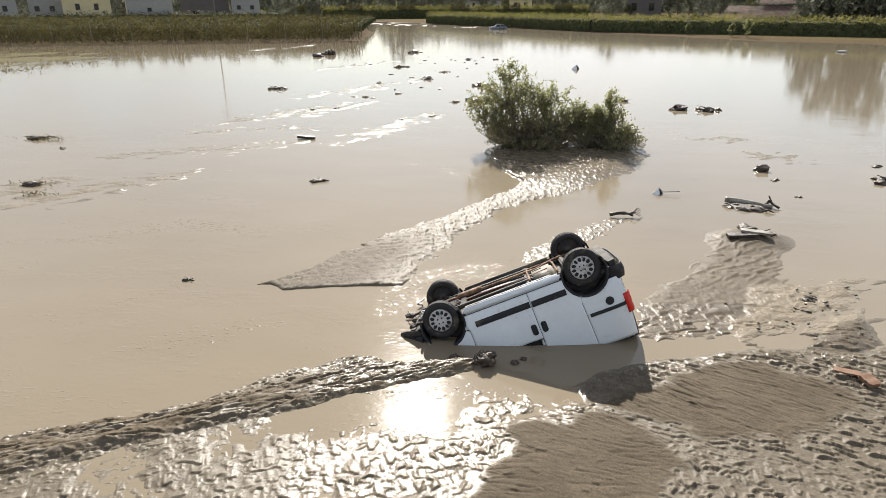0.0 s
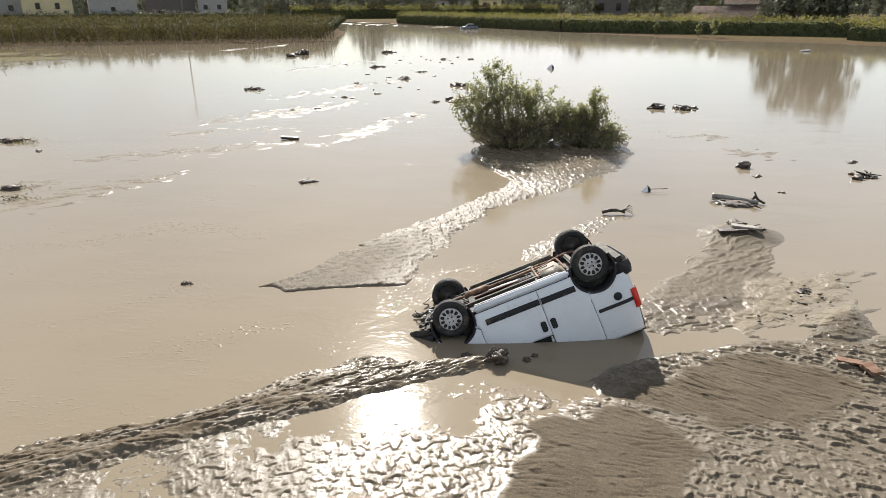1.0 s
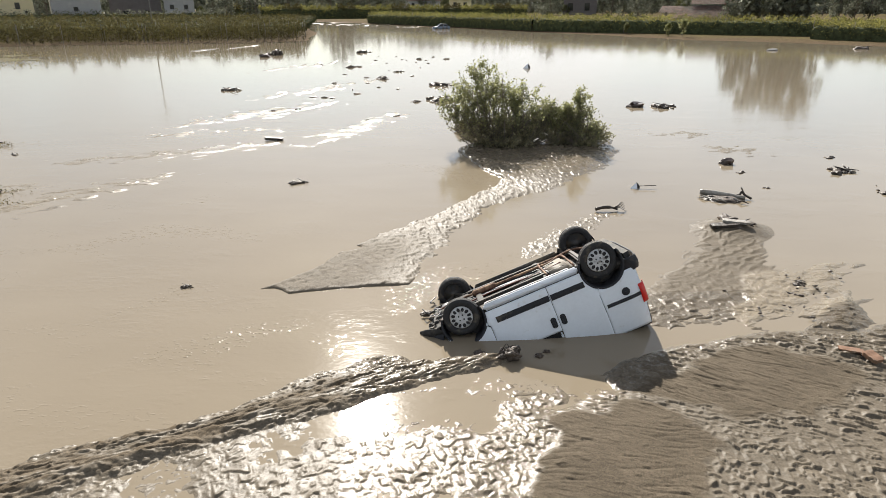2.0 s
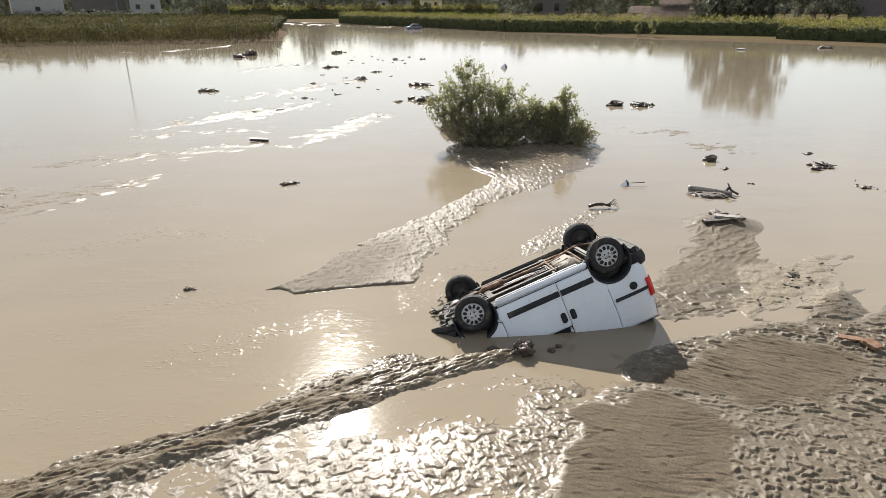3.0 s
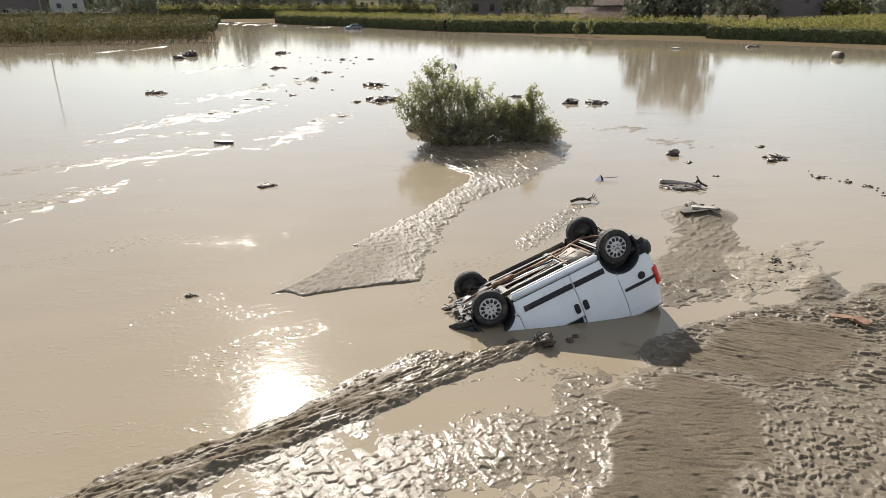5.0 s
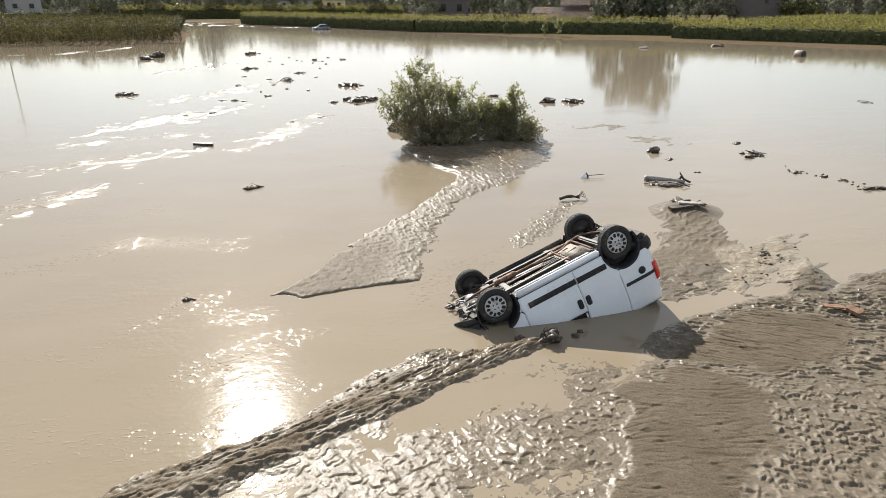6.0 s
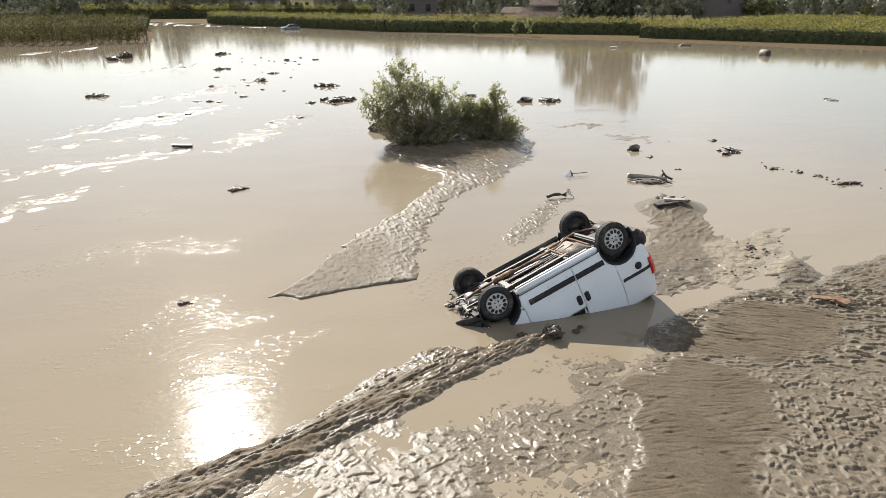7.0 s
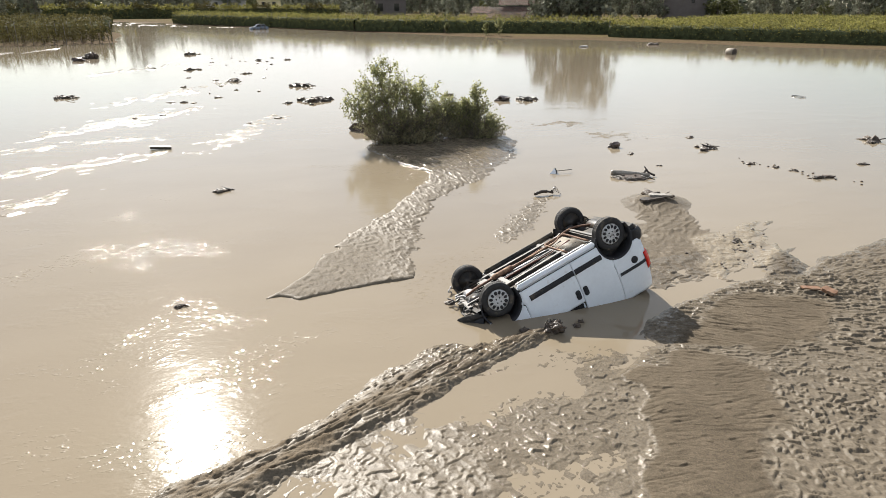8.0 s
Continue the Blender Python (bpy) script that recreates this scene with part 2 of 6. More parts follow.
def water_material():
    """Still floodwater, thick with silt: a matt beige body under a thin glossy skin with faint swell and ripples."""
    m = bpy.data.materials.new("floodwater")
    m.use_nodes = True
    nt = m.node_tree
    b = nt.nodes["Principled BSDF"]
    link = nt.links.new
    tc = nt.nodes.new("ShaderNodeTexCoord")

    def tex(s, detail=3.0, stretch=(1, 1, 1), turn=0.0, rough=0.5):
        mp = nt.nodes.new("ShaderNodeMapping")
        mp.inputs["Scale"].default_value = stretch
        mp.inputs["Rotation"].default_value = (0, 0, radians(turn))
        link(tc.outputs["Object"], mp.inputs["Vector"])
        n = node(nt, "ShaderNodeTexNoise", Scale=s, Detail=detail, Roughness=rough)
        link(mp.outputs[0], n.inputs["Vector"])
        return n.outputs["Fac"]

    mixn = nt.nodes.new("ShaderNodeMix")
    mixn.data_type = "RGBA"
    mixn.inputs["A"].default_value, mixn.inputs["B"].default_value = (*WATER_A, 1), (*WATER_B, 1)
    link(tex(0.35, 5.0, (1, 2, 1), 20), mixn.inputs["Factor"])
    link(mixn.outputs["Result"], b.inputs["Base Color"])
    b.inputs["Roughness"].default_value = WATER_ROUGH
    b.inputs["IOR"].default_value = 1.33
    patch = node(nt, "ShaderNodeMapRange")
    for k, x in (("From Min", 0.52), ("From Max", 0.62), ("To Min", 0.1), ("To Max", 1.3)):
        patch.inputs[k].default_value = x
    link(tex(0.6, 4.0, (0.7, 1.2, 1), 25, 0.6), patch.inputs["Value"])
    ripple = nt.nodes.new("ShaderNodeMath")
    ripple.operation = "MULTIPLY"
    xyz = nt.nodes.new("ShaderNodeSeparateXYZ")
    link(tc.outputs["Object"], xyz.inputs[0])
    west, south = nt.nodes.new("ShaderNodeMapRange"), nt.nodes.new("ShaderNodeMapRange")   # the current still runs on the west side
    for n, axis, a, z in ((west, "X", 4.0, -3.5), (south, "Y", 46.0, 16.0)):
        n.inputs["From Min"].default_value, n.inputs["From Max"].default_value = a, z
        link(xyz.outputs[axis], n.inputs["Value"])
    run = nt.nodes.new("ShaderNodeMath")
    run.operation = "MULTIPLY"
    link(west.outputs["Result"], run.inputs[0])
    link(south.outputs["Result"], run.inputs[1])
    most = nt.nodes.new("ShaderNodeMath")
    most.operation = "MULTIPLY_ADD"
    most.inputs[1].default_value = 0.45
    calm = nt.nodes.new("ShaderNodeMath")
    calm.operation = "MULTIPLY"
    link(patch.outputs["Result"], calm.inputs[0])
    link(south.outputs["Result"], calm.inputs[1])
    link(run.outputs[0], most.inputs[0])
    link(calm.outputs[0], most.inputs[2])
    both = nt.nodes.new("ShaderNodeMath")
    both.operation = "MULTIPLY_ADD"
    both.inputs[1].default_value = 0.35
    link(tex(17.0, 2.0, (0.8, 1.3, 1), 20), both.inputs[0])
    link(tex(6.5, 2.0, (0.8, 1.3, 1), -12), both.inputs[2])
    link(both.outputs[0], ripple.inputs[0])
    link(most.outputs[0], ripple.inputs[1])
    b1 = node(nt, "ShaderNodeBump", Strength=1.0, Distance=0.0032)
    link(ripple.outputs[0], b1.inputs["Height"])
    chop = nt.nodes.new("ShaderNodeAttribute")            # riffles where the water runs thin
    chop.attribute_name = "chop"
    spark = nt.nodes.new("ShaderNodeMath")
    spark.operation = "MULTIPLY"
    link(chop.outputs["Fac"], spark.inputs[0])
    peak = node(nt, "ShaderNodeMapRange")
    peak.inputs["From Min"].default_value, peak.inputs["From Max"].default_value = 0.57, 0.75
    link(tex(9.0, 2.0, (0.8, 1.5, 1), 24, 0.5), peak.inputs["Value"])
    link(peak.outputs["Result"], spark.inputs[1])
    b3 = node(nt, "ShaderNodeBump", Strength=1.0, Distance=0.012)
    link(spark.outputs[0], b3.inputs["Height"])
    link(b1.outputs["Normal"], b3.inputs["Normal"])
    b2 = node(nt, "ShaderNodeBump", Strength=1.0, Distance=0.0016)
    link(tex(0.8, 2.0, (0.7, 1.5, 1), 8), b2.inputs["Height"])
    link(b3.outputs["Normal"], b2.inputs["Normal"])
    link(b2.outputs["Normal"], b.inputs["Normal"])
    return m


MUD_WET_A, MUD_WET_B = (0.108, 0.089, 0.064), (0.150, 0.125, 0.092)
SAND_A, SAND_B = (0.075, 0.060, 0.042), (0.108, 0.087, 0.062)
WATER_A, WATER_B, WATER_ROUGH = (0.193, 0.159, 0.113), (0.228, 0.191, 0.139), 0.075

MAT_MUD = mud_material()
MAT_WATER = water_material()
MUDDY = (0.11, 0.092, 0.068)
MAT_WHITE = material("white_car_paint", (0.70, 0.745, 0.80), 0.22, vary=0.03, scale=2.0, dirt=(0.42, 0.38, 0.32), dirt_scale=3.0, dirt_amount=0.12)
MAT_SEAM = material("dark_gap", (0.02, 0.02, 0.022), 0.8, vary=0.1)
MAT_BLACK = material("black_plastic", (0.025, 0.026, 0.03), 0.5, spec=0.25, vary=0.2, scale=10, bump=0.1, bump_scale=200, dirt=MUDDY, dirt_scale=4, dirt_amount=0.15)
MAT_TYRE = material("tyre_rubber", (0.022, 0.022, 0.023), 0.75, vary=0.25, scale=12, bump=0.2, bump_scale=120, dirt=MUDDY, dirt_scale=6, dirt_amount=0.25)
MAT_CAP = material("grey_wheel_trim", (0.50, 0.51, 0.52), 0.42, metal=0.0, vary=0.12, scale=15, dirt=MUDDY, dirt_scale=8, dirt_amount=0.25)
MAT_STEEL = material("dull_steel", (0.034, 0.033, 0.032), 0.38, metal=0.0, spec=0.5, vary=0.3, scale=9, dirt=(0.06, 0.045, 0.03), dirt_scale=7, dirt_amount=0.5)
MAT_ALLOY = material("bright_heat_shield", (0.22, 0.22, 0.23), 0.45, metal=0.4, vary=0.2, scale=14, bump=0.4, bump_scale=60, dirt=MUDDY, dirt_scale=5, dirt_amount=0.3)
MAT_RUST = material("rusty_exhaust", (0.13, 0.07, 0.045), 0.75, metal=0.1, vary=0.4, scale=12, bump=0.3, bump_scale=90, dirt=(0.36, 0.24, 0.15), dirt_scale=6, dirt_amount=0.5)
MAT_UNDER = material("underseal", (0.035, 0.034, 0.033), 0.65, spec=0.25, vary=0.35, scale=7, bump=0.4, bump_scale=50, dirt=MUDDY, dirt_scale=3.5, dirt_amount=0.4)
MAT_BOARDMUD = material("dried_silt", (0.16, 0.138, 0.108), 0.6, vary=0.25, scale=8, bump=0.4, bump_scale=40)
MAT_GLASS = material("dark_glass", (0.012, 0.014, 0.016), 0.06, vary=0.1)
MAT_RED = material("red_lamp_lens", (0.55, 0.018, 0.012), 0.14, vary=0.1, scale=20)
MAT_HOSE = material("black_hose", (0.015, 0.015, 0.016), 0.4, vary=0.2)
MAT_WIRE = material("red_wire", (0.10, 0.03, 0.02), 0.5, vary=0.2)
MAT_CLOD = material("mud_clod", (0.072, 0.054, 0.041), 0.5, vary=0.4, scale=9, bump=1.0, bump_scale=28, rough_vary=0.25)
MAT_WOOD = material("wet_dark_wood", (0.040, 0.030, 0.023), 0.5, vary=0.5, scale=10, bump=0.6, bump_scale=45, rough_vary=0.25)
MAT_PALE = material("pale_stripped_wood", (0.30, 0.28, 0.25), 0.5, vary=0.2, scale=8, bump=0.3, bump_scale=40, dirt=MUDDY, dirt_scale=5, dirt_amount=0.4)
MAT_BOARD = material("orange_board", (0.19, 0.105, 0.062), 0.6, vary=0.25, scale=12, bump=0.2, bump_scale=70, dirt=MUDDY, dirt_scale=6, dirt_amount=0.3)
MAT_STONE = material("wet_stone", (0.055, 0.038, 0.031), 0.35, vary=0.4, scale=5, bump=0.6, bump_scale=20, rough_vary=0.2)
MAT_BARK = material("grey_bark", (0.14, 0.115, 0.09), 0.8, vary=0.3, scale=14, bump=0.6, bump_scale=60)
MAT_LEAF = material("shrub_leaf", (0.24, 0.245, 0.115), 0.5, vary=0.25, scale=1.2, island=0.45, translucent=0.6)
MAT_LEAF_MUD = material("muddy_leaf", (0.22, 0.20, 0.12), 0.65, vary=0.3, scale=1.5, island=0.4, translucent=0.4)
MAT_VINE = material("vine_leaf", (0.080, 0.070, 0.027), 0.75, spec=0.15, vary=0.35, scale=0.3, island=0.5, translucent=0.35)
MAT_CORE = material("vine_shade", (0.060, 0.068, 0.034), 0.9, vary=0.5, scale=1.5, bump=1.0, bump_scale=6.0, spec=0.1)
MAT_VINE_G = material("green_vine_leaf", (0.170, 0.160, 0.048), 0.7, spec=0.2, vary=0.3, scale=0.3, island=0.5, translucent=0.5)
MAT_GRASS = material("drowned_grass", (0.210, 0.175, 0.075), 0.8, vary=0.35, scale=0.5, island=0.45, spec=0.2)
MAT_TREE = material("tree_leaf", (0.155, 0.160, 0.115), 0.7, spec=0.2, vary=0.35, scale=0.15, island=0.5, translucent=0.25)
MAT_TREE_Y = material("autumn_leaf", (0.085, 0.090, 0.028), 0.6, vary=0.3, scale=0.2, island=0.5, translucent=0.3)
MAT_PLASTER_W = material("white_plaster", (0.34, 0.34, 0.335), 0.85, vary=0.06, scale=0.6, dirt=(0.45, 0.43, 0.40), dirt_scale=0.4, dirt_amount=0.2)
MAT_PLASTER_Y = material("ochre_plaster", (0.62, 0.54, 0.34), 0.85, vary=0.08, scale=0.6)
MAT_PLASTER_G = material("grey_plaster", (0.13, 0.115, 0.11), 0.85, vary=0.12, scale=0.6)
MAT_TILE = material("clay_roof_tile", (0.14, 0.085, 0.066), 0.85, vary=0.35, scale=1.2, island=0.3, dirt=(0.14, 0.12, 0.10), dirt_scale=0.7, dirt_amount=0.4)
MAT_SHUTTER = material("dark_shutter", (0.06, 0.05, 0.045), 0.7, vary=0.15)
MAT_POLE = material("weathered_pole", (0.20, 0.185, 0.165), 0.8, vary=0.2, scale=3)
MAT_BLUECAR = material("blue_grey_car_paint", (0.16, 0.20, 0.26), 0.25, vary=0.1, scale=2, dirt=MUDDY, dirt_scale=1.5, dirt_amount=0.5)
MAT_BALE = material("pale_wrapped_bale", (0.24, 0.21, 0.17), 0.7, vary=0.2, scale=3, bump=0.4, bump_scale=12, dirt=MUDDY, dirt_scale=1.5, dirt_amount=0.4)


# ---- helpers for meshes ----
def link_bm(name, bm, mat, smooth=False):
    me = bpy.data.meshes.new(name)
    bm.to_mesh(me)
    bm.free()
    me.materials.append(mat)
    if smooth:
        me.polygons.foreach_set("use_smooth", [True] * len(me.polygons))
    return new(name, me)


def part(name, bm, mat, parent, label="", smooth=False):
    ob = link_bm(name, bm, mat, smooth)
    ob.parent = parent
    if label:
        ob["label"] = label
    return ob


def raw_mesh(name, verts, faces, mat, smooth=False):
    """A mesh object from numpy arrays of vertices and of equal-sided faces."""
    me = bpy.data.meshes.new(name)
    verts, faces = np.asarray(verts, np.float32), np.asarray(faces, np.int32)
    k = faces.shape[1]
    me.vertices.add(len(verts))
    me.vertices.foreach_set("co", verts.ravel())
    me.loops.add(faces.size)
    me.loops.foreach_set("vertex_index", faces.ravel())
    me.polygons.add(len(faces))
    me.polygons.foreach_set("loop_start", np.arange(0, faces.size, k, dtype=np.int32))
    if smooth:
        me.polygons.foreach_set("use_smooth", np.ones(len(faces), bool))
    me.update(calc_edges=True)
    me.materials.append(mat)
    return new(name, me)


def empty(name, m=None):
    ob = new(name)
    ob.empty_display_size = 0.2
    if m is not None:
        ob.matrix_world = m
    return ob


def box(bm, cx, cy, cz, sx, sy, sz, m=None, bevel=0.0):
    """A box with bevelled edges added to bm."""
    r = bmesh.ops.create_cube(bm, size=1.0)
    vs = r["verts"]
    bmesh.ops.scale(bm, vec=(sx, sy, sz), verts=vs)
    bmesh.ops.translate(bm, vec=(cx, cy, cz), verts=vs)
    if bevel:
        es = list({e for v in vs for e in v.link_edges})
        r = bmesh.ops.bevel(bm, geom=es, offset=bevel, segments=2, affect="EDGES")
        vs = list({v for f in r["faces"] for v in f.verts} | {v for v in vs if v.is_valid})
    if m is not None:
        bmesh.ops.transform(bm, matrix=m, verts=vs)
    return vs


def tube(bm, pts, radii, sides=8, cap=True):
    """A round tube along points, with a radius at each (or one for all)."""
    pts = [Vector(p) for p in pts]
    if not hasattr(radii, "__len__"):
        radii = [radii] * len(pts)
    rings, up = [], Vector((0, 0, 1))
    for i, p in enumerate(pts):
        d = (pts[min(i + 1, len(pts) - 1)] - pts[max(i - 1, 0)]).normalized()
        if abs(d.dot(up)) > 0.95:
            up = Vector((1, 0, 0)) if abs(d.x) < 0.9 else Vector((0, 1, 0))
        a = d.cross(up).normalized()
        c = d.cross(a).normalized()
        rings.append([bm.verts.new(p + radii[i] * (math.cos(t) * a + math.sin(t) * c)) for t in (2 * math.pi * k / sides for k in range(sides))])
    for r0, r1 in zip(rings, rings[1:]):
        for k in range(sides):
            bm.faces.new((r0[k], r0[(k + 1) % sides], r1[(k + 1) % sides], r1[k]))
    if cap:
        bm.faces.new(rings[0][::-1])
        bm.faces.new(rings[-1])
    return bm


def lathe(bm, profile, sides=32, m=None, closed=False):
    """Turns (radius, height) pairs about the local y axis."""
    m = m or Matrix.Identity(4)
    rings = []
    for r, y in profile:
        rings.append([bm.verts.new(m @ Vector((r * math.cos(t), y, r * math.sin(t)))) for t in (2 * math.pi * k / sides for k in range(sides))])
    pairs = list(zip(rings, rings[1:])) + ([(rings[-1], rings[0])] if closed else [])
    for r0, r1 in pairs:
        for k in range(sides):
            bm.faces.new((r0[k], r0[(k + 1) % sides], r1[(k + 1) % sides], r1[k]))
    if not closed:
        if profile[0][0] > 1e-6:
            bm.faces.new(rings[0][::-1])
        if profile[-1][0] > 1e-6:
            bm.faces.new(rings[-1])
    return bm


def smooth_pts(pts, n=6):
    """A rounded line through points (Catmull-Rom)."""
    p = [Vector(q) for q in pts]
    p = [2 * p[0] - p[1]] + p + [2 * p[-1] - p[-2]]
    out = []
    for i in range(1, len(p) - 2):
        for k in range(n):
            t = k / n
            out.append(0.5 * (2 * p[i] + (p[i + 1] - p[i - 1]) * t + (2 * p[i - 1] - 5 * p[i] + 4 * p[i + 1] - p[i + 2]) * t * t + (3 * p[i] - p[i - 1] - 3 * p[i + 1] + p[i + 2]) * t ** 3))
    return out + [p[-2]]


def leaves(name, centres, sizes, mat, rng, flat=0.0, fold=0.35):
    """Many small folded leaves, each two triangles pairs, at the given centres with random turns."""
    n = len(centres)
    c = np.asarray(centres, float)
    s = np.broadcast_to(np.asarray(sizes, float), (n,))
    a = rng.normal(size=(n, 3))
    a[:, 2] *= 1 - flat
    a /= np.linalg.norm(a, axis=1)[:, None]
    b = rng.normal(size=(n, 3))
    b -= a * (a * b).sum(1)[:, None]
    b /= np.linalg.norm(b, axis=1)[:, None]
    d = np.cross(a, b)
    v = np.stack([c - a * s[:, None] * 0.5, c + b * s[:, None] * 0.3 + d * s[:, None] * 0.3 * fold, c + a * s[:, None] * 0.5, c - b * s[:, None] * 0.3 + d * s[:, None] * 0.3 * fold], 1).reshape(-1, 3)
    i = np.arange(n)[:, None] * 4
    f = np.concatenate([i + np.array([0, 1, 2]), i + np.array([0, 2, 3])])
    return raw_mesh(name, v, f, mat)


# ---- noise over arrays ----
_perm = np.random.RandomState(7).permutation(512)
_ang = np.random.RandomState(8).rand(512) * 2 * np.pi
_jr = np.random.RandomState(9).rand(512)


def _hash(i, j):
    return _perm[(_perm[i & 511] + j) & 511]


def gnoise(x, y, seed=0):
    """Gradient noise, about -0.7 to 0.7."""
    x, y = x + seed * 17.13, y - seed * 9.71
    i, j = np.floor(x).astype(int), np.floor(y).astype(int)
    fx, fy = x - i, y - j
    u, v = fx * fx * fx * (fx * (fx * 6 - 15) + 10), fy * fy * fy * (fy * (fy * 6 - 15) + 10)

    def g(a, b):
        t = _ang[_hash(i + a, j + b)]
        return np.cos(t) * (fx - a) + np.sin(t) * (fy - b)
    return (g(0, 0) * (1 - u) + g(1, 0) * u) * (1 - v) + (g(0, 1) * (1 - u) + g(1, 1) * u) * v


def fbm(x, y, octaves=4, seed=0):
    return sum(gnoise(x * 2 ** o, y * 2 ** o, seed + o) / 2 ** o for o in range(octaves))


def inside(px, py, poly):
    """Signed distance to a closed outline, positive inside."""
    pts = np.array(poly, float)
    d = np.full(px.shape, 1e9)
    odd = np.zeros(px.shape, bool)
    for (x0, y0), (x1, y1) in zip(pts, np.roll(pts, -1, 0)):
        ex, ey = x1 - x0, y1 - y0
        t = np.clip(((px - x0) * ex + (py - y0) * ey) / (ex * ex + ey * ey), 0, 1)
        d = np.minimum(d, np.hypot(px - x0 - t * ex, py - y0 - t * ey))
        cross = (y0 > py) != (y1 > py)
        odd ^= cross & (px < ex * (py - y0) / (ey if abs(ey) > 1e-9 else 1e-9) + x0)
    return np.where(odd, d, -d)


def along(px, py, spine):
    """Signed distance to a band along a spine of (x, y, half width), positive inside."""
    best = np.full(px.shape, -1e9)
    for (x0, y0, w0), (x1, y1, w1) in zip(spine, spine[1:]):
        ex, ey = x1 - x0, y1 - y0
        t = np.clip(((px - x0) * ex + (py - y0) * ey) / (ex * ex + ey * ey), 0, 1)
        best = np.maximum(best, w0 + (w1 - w0) * t - np.hypot(px - x0 - t * ex, py - y0 - t * ey))
    return best


def bank(d, height, slope):
    """The height of a shore: zero on its outline, levelling off at height inside, falling away outside."""
    return np.where(d > 0, height * (1 - np.exp(-np.maximum(d, 0) * slope / height)), d * slope)


def step(v, a, b):
    t = np.clip((v - a) / (b - a), 0, 1)
    return t * t * (3 - 2 * t)


# ---- ground and water ----
def spaced(lo, hi, parts, start, end, grow=1.09):
    """Grid lines: even stretches (from, to, step) in the middle, widening steps out to start and end."""
    mid = []
    for a, b, s in parts:
        mid += list(np.arange(a, b - s * 0.5, s))
    left, right = [], []
    x, s = mid[0], parts[0][2]
    while x > start:
        s *= grow
        x -= s
        left.append(x)
    x, s = mid[-1], parts[-1][2]
    while x < end:
        s *= grow
        x += s
        right.append(x)
    return np.array(left[::-1] + mid + right)


RIDGE = [(-10.5, 4.5), (-8.0, 5.75), (-6.3, 6.66), (-5.2, 7.18), (-4.45, 7.36), (-3.83, 7.6), (-3.47, 7.86), (-3.01, 8.14), (-2.67, 8.5), (-2.32, 8.7), (-1.86, 8.9), (-1.45, 9.2), (-1.15, 9.17),
         (-0.94, 8.9), (-0.14, 9.07), (0.56, 9.1), (0.6, 8.85), (0.02, 8.55), (-0.68, 8.34), (-1.26, 8.06), (-1.88, 7.78), (-2.54, 7.42), (-3.0, 7.2), (-3.43, 7.08), (-4.15, 6.72), (-5.25, 6.05), (-7.2, 4.9), (-9.5, 3.4)]
CREST = [(-10.0, 3.95, 0.55), (-6.0, 6.25, 0.30), (-4.6, 6.98, 0.26), (-3.4, 7.40, 0.20), (-2.2, 8.05, 0.22), (-1.0, 8.60, 0.22), (0.0, 8.85, 0.16), (0.55, 9.0, 0.10)]
NEAR_MUD = [(-12, -6), (-12, 4.2), (-5.3, 6.2), (-4.0, 6.85), (-2.8, 7.5), (-1.6, 7.95), (-0.4, 8.35), (0.3, 8.5), (1.4, 8.35), (2.3, 8.5), (2.6, 8.3), (2.6, -6)]
PUDDLE = [(-1.66, 7.62), (-1.3, 7.85), (-0.72, 8.2), (-0.04, 8.42), (0.5, 8.66), (1.0, 8.66), (1.84, 8.2), (1.21, 7.98), (0.72, 7.86), (0.21, 7.66), (-0.41, 7.6), (-0.93, 7.2), (-1.3, 6.75), (-1.62, 6.7), (-1.9, 7.13)]
SAND = [(-1.6, -6), (-1.3, 4.2), (-0.56, 5.08), (-0.15, 5.42), (0.24, 5.9), (0.48, 6.34), (0.73, 6.8), (0.80, 7.15), (0.82, 7.36), (1.31, 7.58), (1.82, 7.78), (2.12, 7.98), (2.1, 8.35), (2.44, 8.74), (2.88, 8.98), (3.41, 9.1),
        (3.87, 9.25), (4.53, 9.41), (5.23, 9.57), (5.75, 9.5), (6.25, 9.52), (7.09, 9.5), (7.9, 10.0), (8.9, 10.1), (10.7, 10.5), (12.5, 10.2), (16, 8), (16, -6)]
DRY_SAND = [[(0.98, 7.33), (1.4, 7.47), (2.1, 7.55), (2.75, 7.3), (2.95, 6.9), (3.0, 6.5), (2.6, 6.0), (2.3, 5.6), (1.75, 5.3), (1.3, 4.9), (0.9, 4.4), (-0.9, 4.2), (-0.32, 5.12), (0.02, 5.45), (0.40, 5.92), (0.66, 6.36), (0.88, 6.8), (0.95, 7.15)],
            [(3.7, 8.66), (4.58, 9.0), (5.47, 8.6), (6.0, 7.9), (4.6, 7.0), (3.5, 7.12), (2.68, 7.5), (2.15, 7.86), (3.13, 8.2)]]
MOUND = [(7.09, 10.75), (7.66, 10.8), (7.57, 10.37), (7.4, 9.74), (6.85, 9.38), (5.87, 9.45), (6.54, 10.13)]
